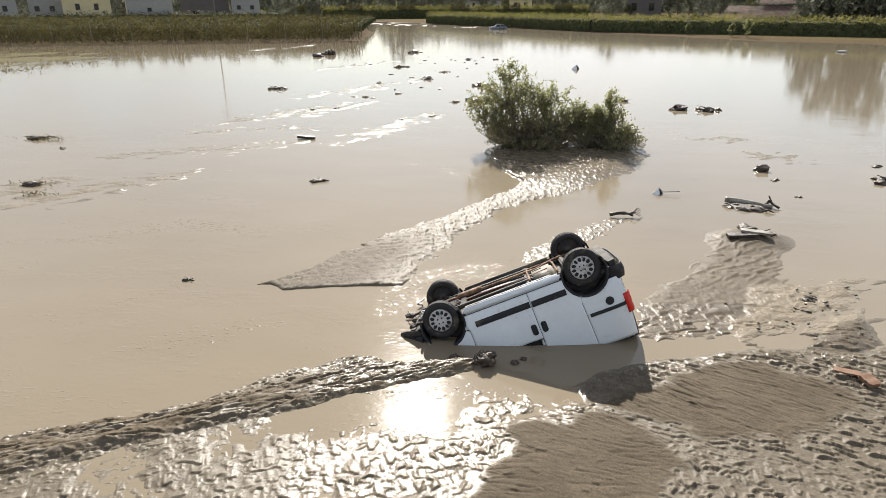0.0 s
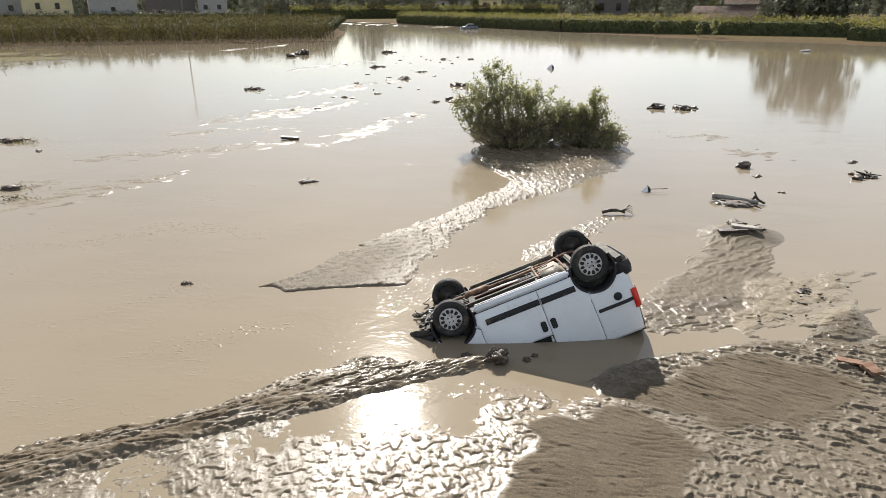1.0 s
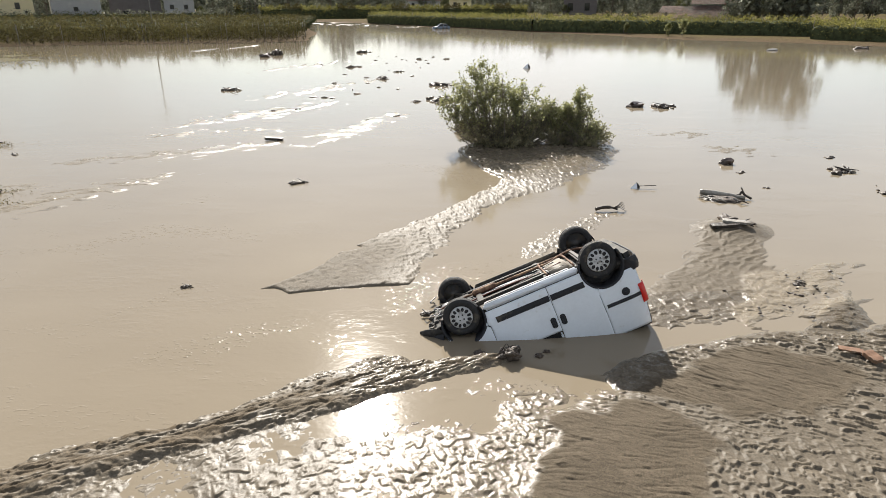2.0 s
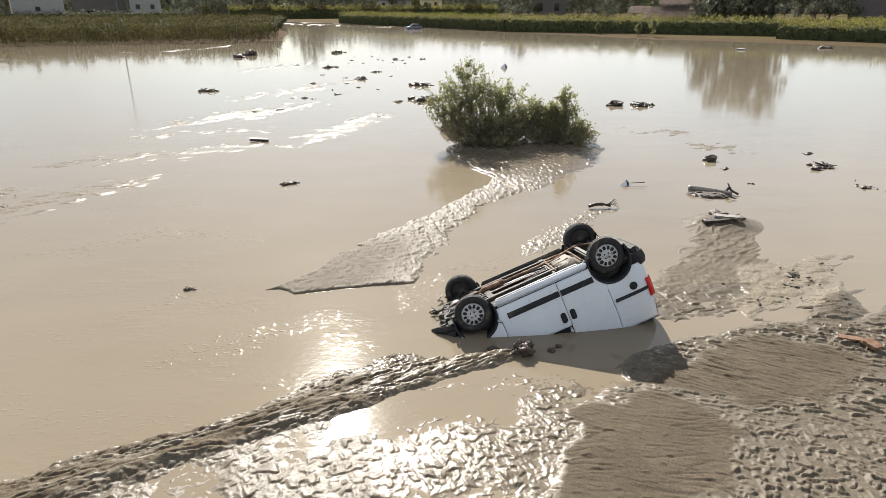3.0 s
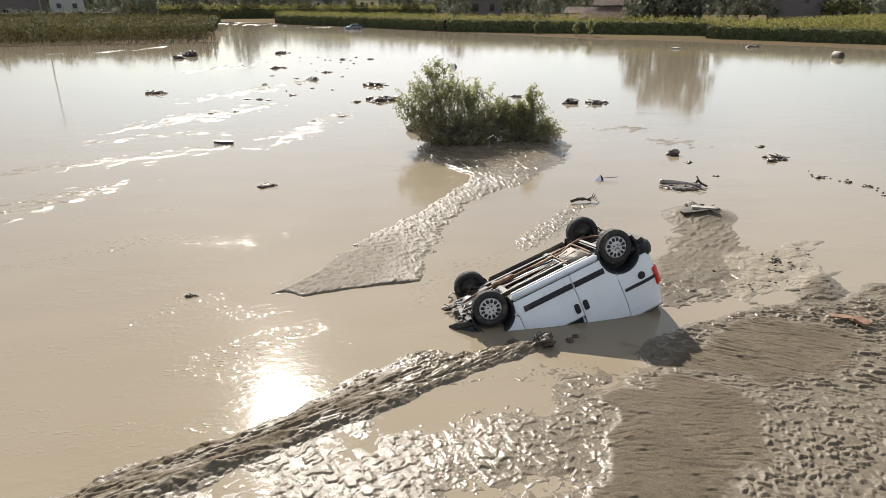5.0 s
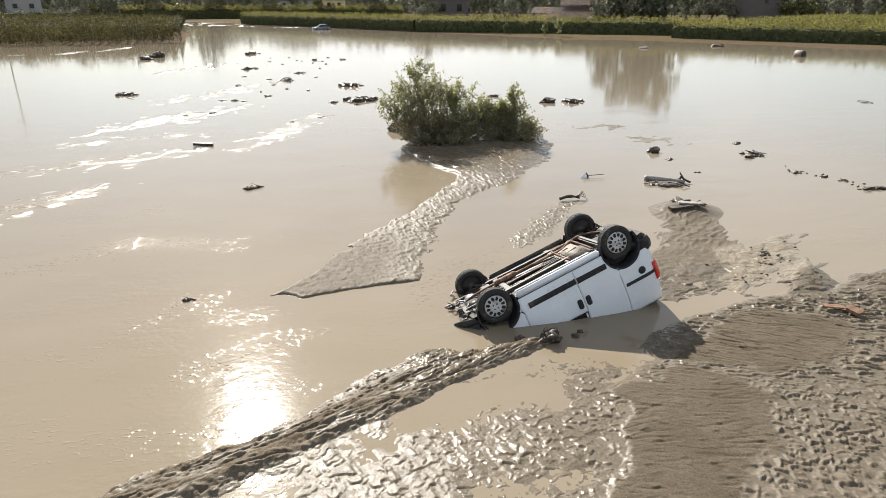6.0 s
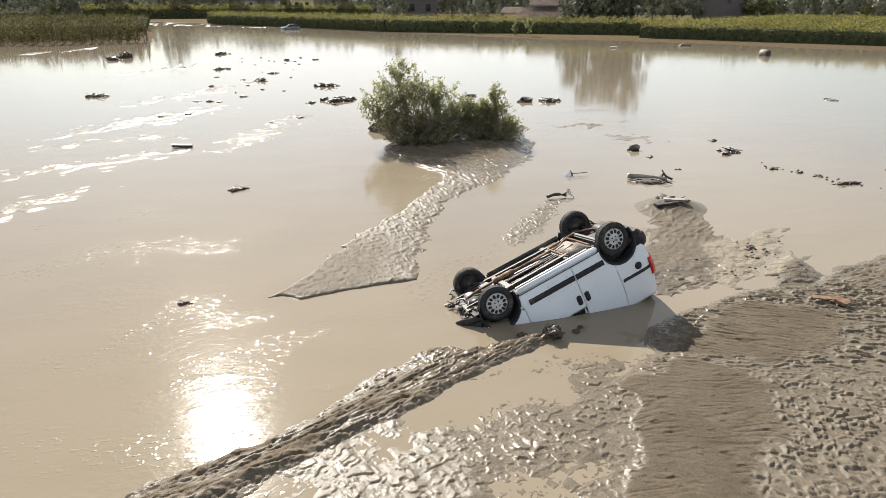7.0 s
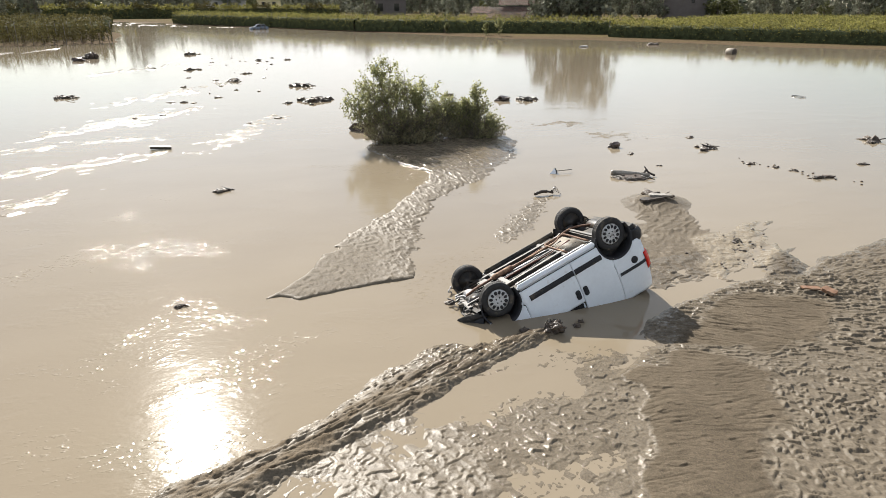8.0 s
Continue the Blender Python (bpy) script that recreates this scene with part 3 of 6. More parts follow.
SPIT = [(-3.95, 11.9), (-3.63, 12.18), (-3.04, 12.91), (-2.54, 13.69), (-1.99, 14.49), (-1.22, 15.45), (-0.55, 16.13), (0.32, 17.18), (0.9, 18.07), (1.75, 19.22), (2.17, 20.08), (2.1, 20.79), (1.7, 21.27), (1.59, 21.97), (1.42, 23.09), (1.03, 24.77),
        (2.61, 27.08), (7.64, 26.85), (7.35, 24.1), (5.9, 21.21), (4.97, 20.37), (3.78, 18.86), (2.64, 18.07), (1.99, 17.57), (1.27, 17.01), (0.86, 15.88), (0.43, 15.25), (0.2, 14.43), (-0.13, 13.7), (-0.44, 13.21), (-0.69, 12.43), (-0.92, 11.96),
        (-1.56, 11.92), (-2.14, 11.88), (-2.7, 11.76), (-3.31, 11.68), (-3.46, 11.86), (-3.65, 11.98)]
SPIT_FRAY = [(7.4, 24.6, 0.9), (6.0, 21.2, 0.8), (3.9, 18.8, 0.7), (2.1, 17.4, 0.6), (0.95, 15.9, 0.6), (0.25, 14.4, 0.6), (-0.35, 13.2, 0.5), (-0.75, 12.4, 0.3)]     # the side that the water still combs
FAN = [(6.49, 15.14), (7.44, 15.6), (8.0, 14.9), (7.25, 13.0), (7.05, 12.15), (8.05, 12.15), (7.75, 11.4), (6.52, 10.7), (6.21, 10.15), (4.85, 9.91), (3.6, 9.76), (3.2, 10.05), (3.5, 11.06), (4.3, 12.19), (4.97, 12.72), (5.79, 13.86)]
STREAK = [(4.6, 16.35, 0.14), (3.79, 15.75, 0.3), (3.08, 14.78, 0.4), (2.38, 14.04, 0.4), (1.7, 13.3, 0.15)]
WISPS = [
    [(-11.6, 31.2, 0.15), (-8.7, 34.0, 1.1), (-5.4, 37.3, 0.5)],
    [(-13.4, 23.4, 0.1), (-11.2, 24.4, 0.42), (-8.3, 25.3, 0.34), (-6.6, 26.9, 0.1)],
    [(-14.5, 15.6, 0.2), (-12.6, 17.3, 0.35), (-10.4, 20.0, 0.55), (-9.0, 21.1, 0.1)],
    [(-5.2, 25.9, 0.1), (-3.4, 29.2, 0.4), (-1.3, 33.5, 0.2)],
    [(-11.5, 28.6, 0.1), (-8.9, 29.4, 0.22), (-7.0, 29.6, 0.1)],
    [(-14.5, 18.2, 0.2), (-13.2, 19.7, 0.4), (-12.8, 20.2, 0.1)],
    [(-30.9, 80.0, 0.6), (-25.8, 84.4, 1.6), (-20.6, 93.0, 0.8)],
    [(-36.0, 211.0, 1.0), (-27.0, 196.0, 3.0), (-16.0, 180.0, 3.5), (-4.0, 164.0, 2.0), (5.0, 155.5, 0.6)],
    [(-14.0, 56.0, 0.3), (-10.0, 62.0, 0.8), (-6.5, 67.0, 0.3)],
    [(-10.0, 40.0, 0.2), (-6.5, 44.0, 0.7), (-3.0, 50.0, 0.3)],
    [(8.4, 12.3, 0.15), (7.2, 11.5, 0.55), (6.2, 10.7, 0.4), (5.2, 10.1, 0.1)],
    [(9.9, 27.5, 0.15), (11.1, 27.2, 0.4), (11.9, 26.7, 0.1)],
    [(11.1, 24.3, 0.1), (11.8, 24.0, 0.35), (12.3, 23.5, 0.1)],
]
LEFT_BANK = [(-64, 88), (-48, 84), (-39, 74), (-37, 64), (-37, 56), (-43, 50), (-60, 47), (-120, 60), (-120, 88)]
LEFT_FIELD = [(-220, 66), (-69, 91.8), (-36, 97.6), (-15.6, 102.2), (-18, 135), (-30, 190), (-60, 228), (-220, 240)]
FAR_FIELD = [(-300, 268), (-52, 246), (-36, 236), (-26, 214), (-9, 190), (10, 157), (24, 132), (34, 116), (42, 100), (54, 91), (62, 79), (70, 66), (84, 55), (120, 34), (400, 20), (1900, 20), (1900, 1900), (-1900, 1900), (-1900, 268)]


def lips(u, v, seed, waver=0.9, cover=0.5, fade=3.0, soft=0.09):
    """Curled edges of mud flakes: each rises in one steep lip and sinks away behind it; broken into short curved pieces. 0 to 1."""
    p = v + waver * (0.8 * gnoise(u * 0.7, v * 0.45, seed) + 0.6 * gnoise(u * 1.7, v * 1.1, seed + 1))
    k = np.floor(p).astype(int)
    f = p - k

    def row(k):
        r = _jr[_hash(k, k * 0 + seed)]
        return step(gnoise(u * 1.7 + 41.0 * r, k * 5.37, seed + 2), 0.24 - cover, 0.40 - cover) * (0.5 + 0.5 * r)
    body = row(k) * (1 - f) ** fade
    return body + (row(k + 1) - body) * np.clip((f - 1 + soft) / soft, 0, 1)


def turn_ground(x, y, degrees):
    c, s = math.cos(radians(degrees)), math.sin(radians(degrees))
    return c * x + s * y, -s * x + c * y


def grooves(u, v, seed, width=0.12):
    """Thin channels along u, 0 to 1 deep."""
    return np.clip(1 - np.abs(gnoise(u, v, seed)) / width, 0, 1)


def build_ground():
    xs = spaced(0, 0, [(-14.0, -6.3, 0.11), (-6.3, 7.5, 0.0145), (7.5, 13.0, 0.08)], -1800, 1800, 1.12)
    ys = spaced(0, 0, [(3.3, 3.8, 0.04), (3.8, 5.0, 0.02), (5.0, 9.2, 0.0145), (9.2, 10.5, 0.02), (10.5, 16.2, 0.045), (16.2, 20, 0.065), (20, 25.5, 0.09), (25.5, 38, 0.25)], -60, 1900, 1.085)
    X, Y = np.meshgrid(xs, ys)
    z = -0.28 - 0.05 * fbm(X * 0.2, Y * 0.2, 2, 3)
    dry, grass, soil, swirl, wisp, gloss = [np.zeros(X.shape) for _ in range(6)]

    def patch(x0, x1, y0, y1):
        """The part of the grid over a stretch of the plan: where it lies, and its wavering ground coordinates."""
        i0, i1 = np.searchsorted(xs, (x0, x1))
        j0, j1 = np.searchsorted(ys, (y0, y1))
        w = (slice(j0, j1), slice(i0, i1))
        qx, qy = X[w], Y[w]
        return w, qx, qy, qx + 0.13 * fbm(qx * 1.7, qy * 1.7, 4, 1), qy + 0.13 * fbm(qx * 1.7, qy * 1.7, 4, 5)

    # wet mud before the ridge, curling in small tongues, drowned in the puddle
    w, qx, qy, wx, wy = patch(-12.5, 3.2, -6, 8.9)
    d = inside(wx, wy, NEAR_MUD)
    low = step(inside(wx, wy, PUDDLE) + 0.25 * fbm(qx * 1.4, qy * 1.4, 3, 10), -0.75, 0.25)
    U, V = turn_ground(qx, qy, 21)
    tongues = np.maximum(lips(U * 3.6, V * 5.2, 101, 1.2, 0.22, 1.7), 0.8 * lips(U * 5.6, V * 8.2, 105, 1.2, 0.20, 1.9, 0.11))
    tongues = np.maximum(tongues, 0.5 * lips(U * 10, V * 13, 109, 1.3, 0.18, 3.0, 0.17))
    pool = step(fbm(qx * 0.75 + 3.1, qy * 0.9, 3, 9) + 0.25 * step(qx, -3.6, -5.2), -0.22, 0.12)       # where the mud stands clear of the water
    level = bank(d, 0.016, 0.2) - 0.017 * low - 0.019 + 0.017 * pool
    z[w] = np.maximum(z[w], level + np.where(d > -0.3, 0.029 * tongues * (0.5 + 0.5 * pool) * (1 - 0.4 * low) + 0.006 * fbm(qx * 4.2, qy * 4.2, 3, 27) * (1 - low), 0))


    # the long ridge: wet tongues on its flanks, a brown furrowed crest
    w, qx, qy, wx, wy = patch(-12.5, 1.2, 3.0, 9.8)
    d = inside(wx, wy, RIDGE)
    crest = step(along(wx, wy, CREST), -0.22, 0.06)
    U, V = turn_ground(qx, qy, 23)
    tongues = np.maximum(lips(U * 3.6, V * 6.8, 121, 1.4, 0.30, 3.0, 0.10), 0.8 * lips(U * 6.0, V * 11, 125, 1.3, 0.26, 3.0, 0.15))
    furrow = 0.026 * grooves(U * 0.8, V * 4.6, 24, 0.10) + 0.016 * grooves(U * 1.9, V * 11, 25, 0.15)
    near = step(d, -0.12, 0.12)
    z[w] = np.maximum(z[w], bank(d, 0.055, 0.45) + near * (0.055 * crest * (0.8 + 0.8 * fbm(U * 1.2, V * 4, 3, 26)) + (0.044 - 0.018 * crest) * tongues - furrow * (0.35 + 0.65 * crest) + 0.008 * fbm(qx * 9, qy * 9, 3, 21)))
    soil[w] = step(d, -0.02, 0.1) * crest * step(fbm(U * 1.1, V * 4.2, 4, 23), -0.42, 0.1)

    # the sand bar: dry rilled sand in two lobes, and wet torn mud round them
    w, qx, qy, wx, wy = patch(-1.8, 16.2, -6, 11.2)
    d = inside(wx, wy, SAND)
    sands = np.maximum(inside(wx, wy, DRY_SAND[0]), inside(wx, wy, DRY_SAND[1])) + 0.22 * fbm(qx * 1.5, qy * 2.6, 4, 31)
    dryness = step(sands, -0.07, 0.09)
    east = step(qy - 0.1 * (qx - 3), 6.9, 7.8)             # the upper part, combed south-east
    south = step(qy + 0.30 * qx, 8.2, 7.2)
    Ua, Va = turn_ground(qx, qy, -12)
    Ub, Vb = turn_ground(qx, qy, -40)
    Uc, Vc = turn_ground(qx, qy, -24)
    torn = np.maximum(lips(Uc * 2.0, Vc * 7.0, 141, 1.3, 0.30, 2.2, 0.10), 0.8 * lips(Uc * 3.6, Vc * 11, 145, 1.2, 0.26, 2.2, 0.15))
    curls = np.maximum(lips(Ua * 3.2, Va * 5.2, 151, 2.0, 0.32, 2.2), 0.8 * lips(Ua * 5.0, Va * 8.4, 155, 1.7, 0.27, 2.2, 0.11)) + 0.35 * fbm(Ua * 2.4, Va * 3.4, 3, 157)
    combed = np.maximum(lips(Ub * 1.9, Vb * 9.0, 161, 0.9, 0.30, 3.0, 0.16), 0.75 * lips(Ub * 3.6, Vb * 15, 165, 0.8, 0.28, 3.0, 0.26))
    wetmud = 0.050 * torn * (1 - south) + 0.048 * curls * south
    wetmud = wetmud + 0.030 * combed * east
    fade = step(fbm(qx * 1.3, qy * 2.0, 2, 35), -0.35, 0.25)
    rillA = (0.012 * grooves(Ua * 0.8, Va * 5.0 + 0.5 * gnoise(qx * 1.5, qy * 1.5, 172), 171, 0.10) + 0.008 * grooves(Ua * 1.8, Va * 11, 173, 0.16)) * fade
    rillB = (0.022 * grooves(Ub * 0.55, Vb * 3.6 + 0.5 * gnoise(qx * 1.5, qy * 1.5, 176), 175, 0.09) + 0.013 * grooves(Ub * 1.3, Vb * 8, 177, 0.14)) * (0.3 + 0.7 * fade)
    flecks = lips(Ua * 2.8, Va * 8, 181, 0.8, 0.12, 3.0, 0.15) * (1 - east) + lips(Ub * 2.4, Vb * 9, 185, 0.8, 0.18, 3.0, 0.16) * east
    sandtop = -rillA * (1 - east) - rillB * east + 0.020 * flecks + 0.010 * fbm(qx * 1.2, qy * 2.6, 3, 33)
    sand = bank(d, 0.095, 0.30) + np.where(d > -0.25, step(d, -0.06, 0.24) * ((1 - dryness) * (wetmud - 0.012) + dryness * sandtop + 0.003 * fbm(qx * 11, qy * 11, 3, 34)), 0)
    z[w] = np.maximum(z[w], sand)
    dry[w] = np.maximum(dry[w], step(d, 0.05, 0.15) * (0.94 * dryness + (0.12 + 0.12 * np.maximum(south, step(d, 0.35, 0.8))) * (1 - dryness) * step(d, 0.1, 0.5)))
    swirl[w] = step(d, 0.0, 0.3) * (1 - dryness)
    gloss[w] = np.maximum(gloss[w], (1 - dryness) * step(d, 0.75, 0.2))       # the edge stays awash

    # the mound at the back of the bar
    w, qx, qy, wx, wy = patch(5.2, 8.2, 9.0, 11.3)
    d = inside(wx, wy, MOUND)
    U, V = turn_ground(qx, qy, -8)
    z[w] = np.maximum(z[w], bank(d, 0.11, 0.38) + step(d, -0.05, 0.2) * (0.035 * lips(U * 3.0, V * 8, 191, 1.0, 0.34) - 0.01 * grooves(U * 0.8, V * 6, 193)))
    dry[w] = np.maximum(dry[w], 0.62 * step(d, 0.02, 0.25))

    # the spit that runs back to the shrubs, cut off sharply along its near edge and combed out on one side
    w, qx, qy, wx, wy = patch(-4.6, 9.0, 11.2, 28.0)
    k = step(qy, 12.2, 13.4)
    d = inside(qx + (wx - qx) * (0.35 + 1.3 * k), qy + (wy - qy) * (0.35 + 1.3 * k), SPIT)
    fray = step(along(wx, wy, SPIT_FRAY), -0.35, 0.35)
    tip = step(qx - 0.42 * (qy - 12), -0.9, -2.3) * step(qy, 15.6, 13.6)
    U, V = turn_ground(qx, qy, 12)
    tongues = np.maximum(lips(U * 2.2, V * 4.4, 201, 1.1, 0.32, 3.0, 0.17), 0.8 * lips(U * 3.6, V * 7, 205, 1.0, 0.28, 3.0, 0.26))
    cells = grooves(U * 3.2, V * 4.4, 207, 0.10) + grooves(U * 2.2, V * 3.4, 208, 0.08)
    hump = 0.06 * np.exp(-((qx - 4.3) / 2.6) ** 2 - ((qy - 24.9) / 1.9) ** 2)
    z[w] = np.maximum(z[w], bank(d, 0.045, 1.7 - 1.5 * fray) - 0.030 * fray + hump + np.where(d > -0.2, step(d, -0.04, 0.12) * ((0.046 - 0.026 * tip) * tongues - 0.010 * tip * cells + 0.008 * fbm(qx * 7, qy * 7, 3, 21)), 0))
    dry[w] = np.maximum(dry[w], step(d, 0.02, 0.10) * (0.30 * step(qy, 21.0, 18.0) + 0.32 * tip))
    gloss[w] = np.maximum(gloss[w], step(d, -0.05, 0.1) * (1 - tip) * step(qy, 18.5, 21.5))

    # the fan of silt beyond the van, combed by the last of the current
    w, qx, qy, wx, wy = patch(2.4, 9.2, 9.0, 16.6)
    d = inside(wx, wy, FAN)
    U, V = turn_ground(qx, qy, 34)
    U2, V2 = turn_ground(qx, qy, 12)
    comb = np.maximum(lips(U * 1.1, V * 4.6, 221, 1.3, 0.34, 2.2, 0.22), 0.7 * lips(U * 1.9, V * 7.5, 225, 1.1, 0.26, 2.2, 0.35)) * step(qy, 11.4, 12.6)
    comb = np.maximum(comb, np.maximum(lips(U2 * 1.6, V2 * 4.4, 231, 1.9, 0.30, 2.2, 0.2), 0.7 * lips(U2 * 2.8, V2 * 7.5, 235, 1.6, 0.24, 2.2, 0.35)) * step(qy, 12.6, 11.4))
    head = 0.16 * np.exp(-((qx - 7.3) / 0.75) ** 2 - ((qy - 14.9) / 0.6) ** 2)
    z[w] = np.maximum(z[w], bank(d, 0.022, 0.06) - 0.010 + head + np.where(d > -0.3, step(d, -0.25, 0.25) * (0.040 * comb + 0.014 * fbm(U * 0.9, V * 2.4, 3, 77)) + 0.001 * fbm(qx * 8, qy * 8, 3, 22), 0))
    dry[w] = np.maximum(dry[w], 0.52 * step(d, -0.1, 0.4) + 0.2 * step(head, 0.03, 0.1))

    # the thin streak, and wisps that barely break the surface
    w, qx, qy, wx, wy = patch(0.8, 5.6, 12.4, 17.2)
    d = along(wx, wy, STREAK)
    U, V = turn_ground(qx, qy, 30)
    z[w] = np.maximum(z[w], bank(d, 0.02, 0.1) - 0.012 + np.where(d > -0.2, 0.034 * np.maximum(lips(U * 2.6, V * 5.4, 241, 1.5, 0.34, 3.0, 0.2), 0.7 * lips(U * 4.4, V * 9, 243, 1.2, 0.32, 3.0, 0.3)), 0))
    U, V = turn_ground(X, Y, 27)
    for spine in WISPS:
        big = 1 + 0.02 * spine[1][1]
        near = along(X, Y, spine) > -1.2 * big
        qx, qy, qu, qv = X[near], Y[near], U[near], V[near]
        d = along(qx + 0.5 * fbm(qx * 0.5, qy * 0.5, 3, 1), qy + 0.5 * fbm(qx * 0.5, qy * 0.5, 3, 5), spine) / big + 0.1
        wisp[near] = np.maximum(wisp[near], step(d, -0.25, 0.0))
        z[near] = np.maximum(z[near], bank(d, 0.012, 0.05) + 0.052 * fbm(qu * 1.5 / big, qv * 4.2 / big, 4, 2) - 0.004)

    # banks and fields far off
    w2x, w2y = X + 5 * fbm(X * 0.05, Y * 0.05, 3, 40), Y + 5 * fbm(X * 0.05, Y * 0.05, 3, 44)
    d = inside(w2x, w2y, LEFT_BANK)
    z = np.maximum(z, bank(d, 0.05, 0.01) - 0.03 + 0.07 * fbm(X * 0.6, Y * 0.6, 5, 50))
    grass = np.maximum(grass, step(d, -1.5, 2.5))
    dry = np.maximum(dry, step(d, 0.0, 2.5))
    for outline, rise in ((LEFT_FIELD, 0.12), (FAR_FIELD, 0.22)):
        d = inside(X + 1.2 * fbm(X * 0.1, Y * 0.1, 3, 60), Y + 1.2 * fbm(X * 0.1, Y * 0.1, 3, 64), outline)
        z = np.maximum(z, bank(d, rise, 0.05) + np.where(d > -2, 0.03 * fbm(X * 0.4, Y * 0.4, 3, 70), 0))
        grass = np.maximum(grass, 0.55 * step(d, 3, 9))
        dry = np.maximum(dry, step(d, -7, -3))
        soil = np.maximum(soil, 3.0 * step(d, -7, -3))

    ny, nx = X.shape
    k = (np.arange(ny - 1)[:, None] * nx + np.arange(nx - 1)[None]).ravel()
    ob = raw_mesh("ground", np.stack([X, Y, z], -1).reshape(-1, 3), np.stack([k, k + 1, k + 1 + nx, k + nx], 1), MAT_MUD, False)
    for name, values in (("dry", dry), ("grass", grass), ("soil", soil), ("swirl", swirl), ("wisp", wisp), ("gloss", gloss)):
        ob.data.attributes.new(name, "FLOAT", "POINT").data.foreach_set("value", values.astype(np.float32).ravel())
    return tagged(ob, "grey-brown silt and rippled sand left by a flood", "mud", kind="structure")


build_ground()
RIFFLES = [
    [(-1.3, 10.9, 0.12), (-0.4, 12.0, 0.42), (0.4, 12.5, 0.38), (1.9, 13.6, 0.1)],
    [(-6.4, 10.7, 0.06), (-5.8, 11.5, 0.16), (-5.3, 12.1, 0.22)],
    [(-9.2, 14.4, 0.1), (-7.3, 15.8, 0.3), (-5.3, 15.4, 0.2), (-4.6, 14.8, 0.1)],
    [(-5.0, 9.3, 0.2), (-3.9, 10.0, 0.3), (-2.9, 10.2, 0.1)],
    [(2.1, 17.0, 0.1), (1.9, 19.4, 0.5), (0.2, 21.5, 0.6), (-1.5, 22.5, 0.2)],
]


def build_water():
    """The flood's level sheet; its riffles are stored as 'chop'."""
    xs = spaced(0, 0, [(-15.0, 6.0, 0.25)], -1900, 1900, 1.12)
    ys = spaced(0, 0, [(6.0, 26.0, 0.25)], -60, 3700, 1.12)
    X, Y = np.meshgrid(xs, ys)
    chop = 0.4 * step(fbm(X * 0.55 + 0.3 * Y, Y * 0.9, 4, 91), 0.16, 0.42) * step(X + 0.3 * (Y - 12), -1.5, -4.0) * step(Y, 26.0, 15.0)
    for k, spine in enumerate(RIFFLES):
        d = along(X + 0.35 * fbm(X, Y, 3, 92), Y + 0.35 * fbm(X, Y, 3, 95), spine)
        chop = np.maximum(chop, (0.3 if k == 4 else 0.7) * step(d, -0.25, 0.15))
    ny, nx = X.shape
    k = (np.arange(ny - 1)[:, None] * nx + np.arange(nx - 1)[None]).ravel()
    ob = raw_mesh("water", np.stack([X, Y, X * 0], -1).reshape(-1, 3), np.stack([k, k + 1, k + 1 + nx, k + nx], 1), MAT_WATER, True)
    ob.data.attributes.new("chop", "FLOAT", "POINT").data.foreach_set("value", chop.astype(np.float32).ravel())
    return ob


tagged(build_water(), "still brown floodwater mirroring a bright cloudy sky", "water", kind="structure")


# ---- the overturned van ----
def van_pose():
    """The van lies on its roof, nose down to the west: x ahead, y to its left, z up through its roof."""
    front_hub = Vector((-0.050, 9.674, 0.384))
    ahead = Vector((-0.9280, -0.0635, -0.3672)).normalized()
    left = Vector((0.0150, 0.9800, -0.2000))
    left = (left - ahead * left.dot(ahead)).normalized()
    up = ahead.cross(left)
    m = Matrix((ahead, left, up)).transposed().to_4x4()
    return Matrix.Translation(front_hub) @ m @ Matrix.Translation((0, HUB_Y, -HUB_Z))


HUB_Y, HUB_Z, WHEEL_R, BASE = 0.80, 0.30, 0.315, 2.51
NOSE, TAIL, ROOF = 0.74, -3.14, 1.84


def half_width(x, z):
    """The half width of the body at a place along it and a height."""
    prof = ((0.2, 0.79), (0.35, 0.815), (0.55, 0.845), (0.85, 0.858), (1.1, 0.852), (1.3, 0.825), (1.55, 0.765), (1.72, 0.70), (1.8, 0.62), (1.86, 0.45))
    w = prof[-1][1]
    for (z0, w0), (z1, w1) in zip(prof, prof[1:]):
        if z <= z1:
            t = max(0.0, (z - z0) / (z1 - z0))
            w = w0 + (w1 - w0) * t
            break
    f = max(0.0, (x - 0.05) / (NOSE - 0.05))
    b = max(0.0, (-2.72 - x) / (-2.72 - TAIL))
    return w * (1 - 0.20 * f ** 2.2 - 0.13 * b ** 2.6)


ARCHES = ((0.0, 0.40, 0.375), (-BASE, 0.40, 0.375))     # x, height and radius of each wheel arch


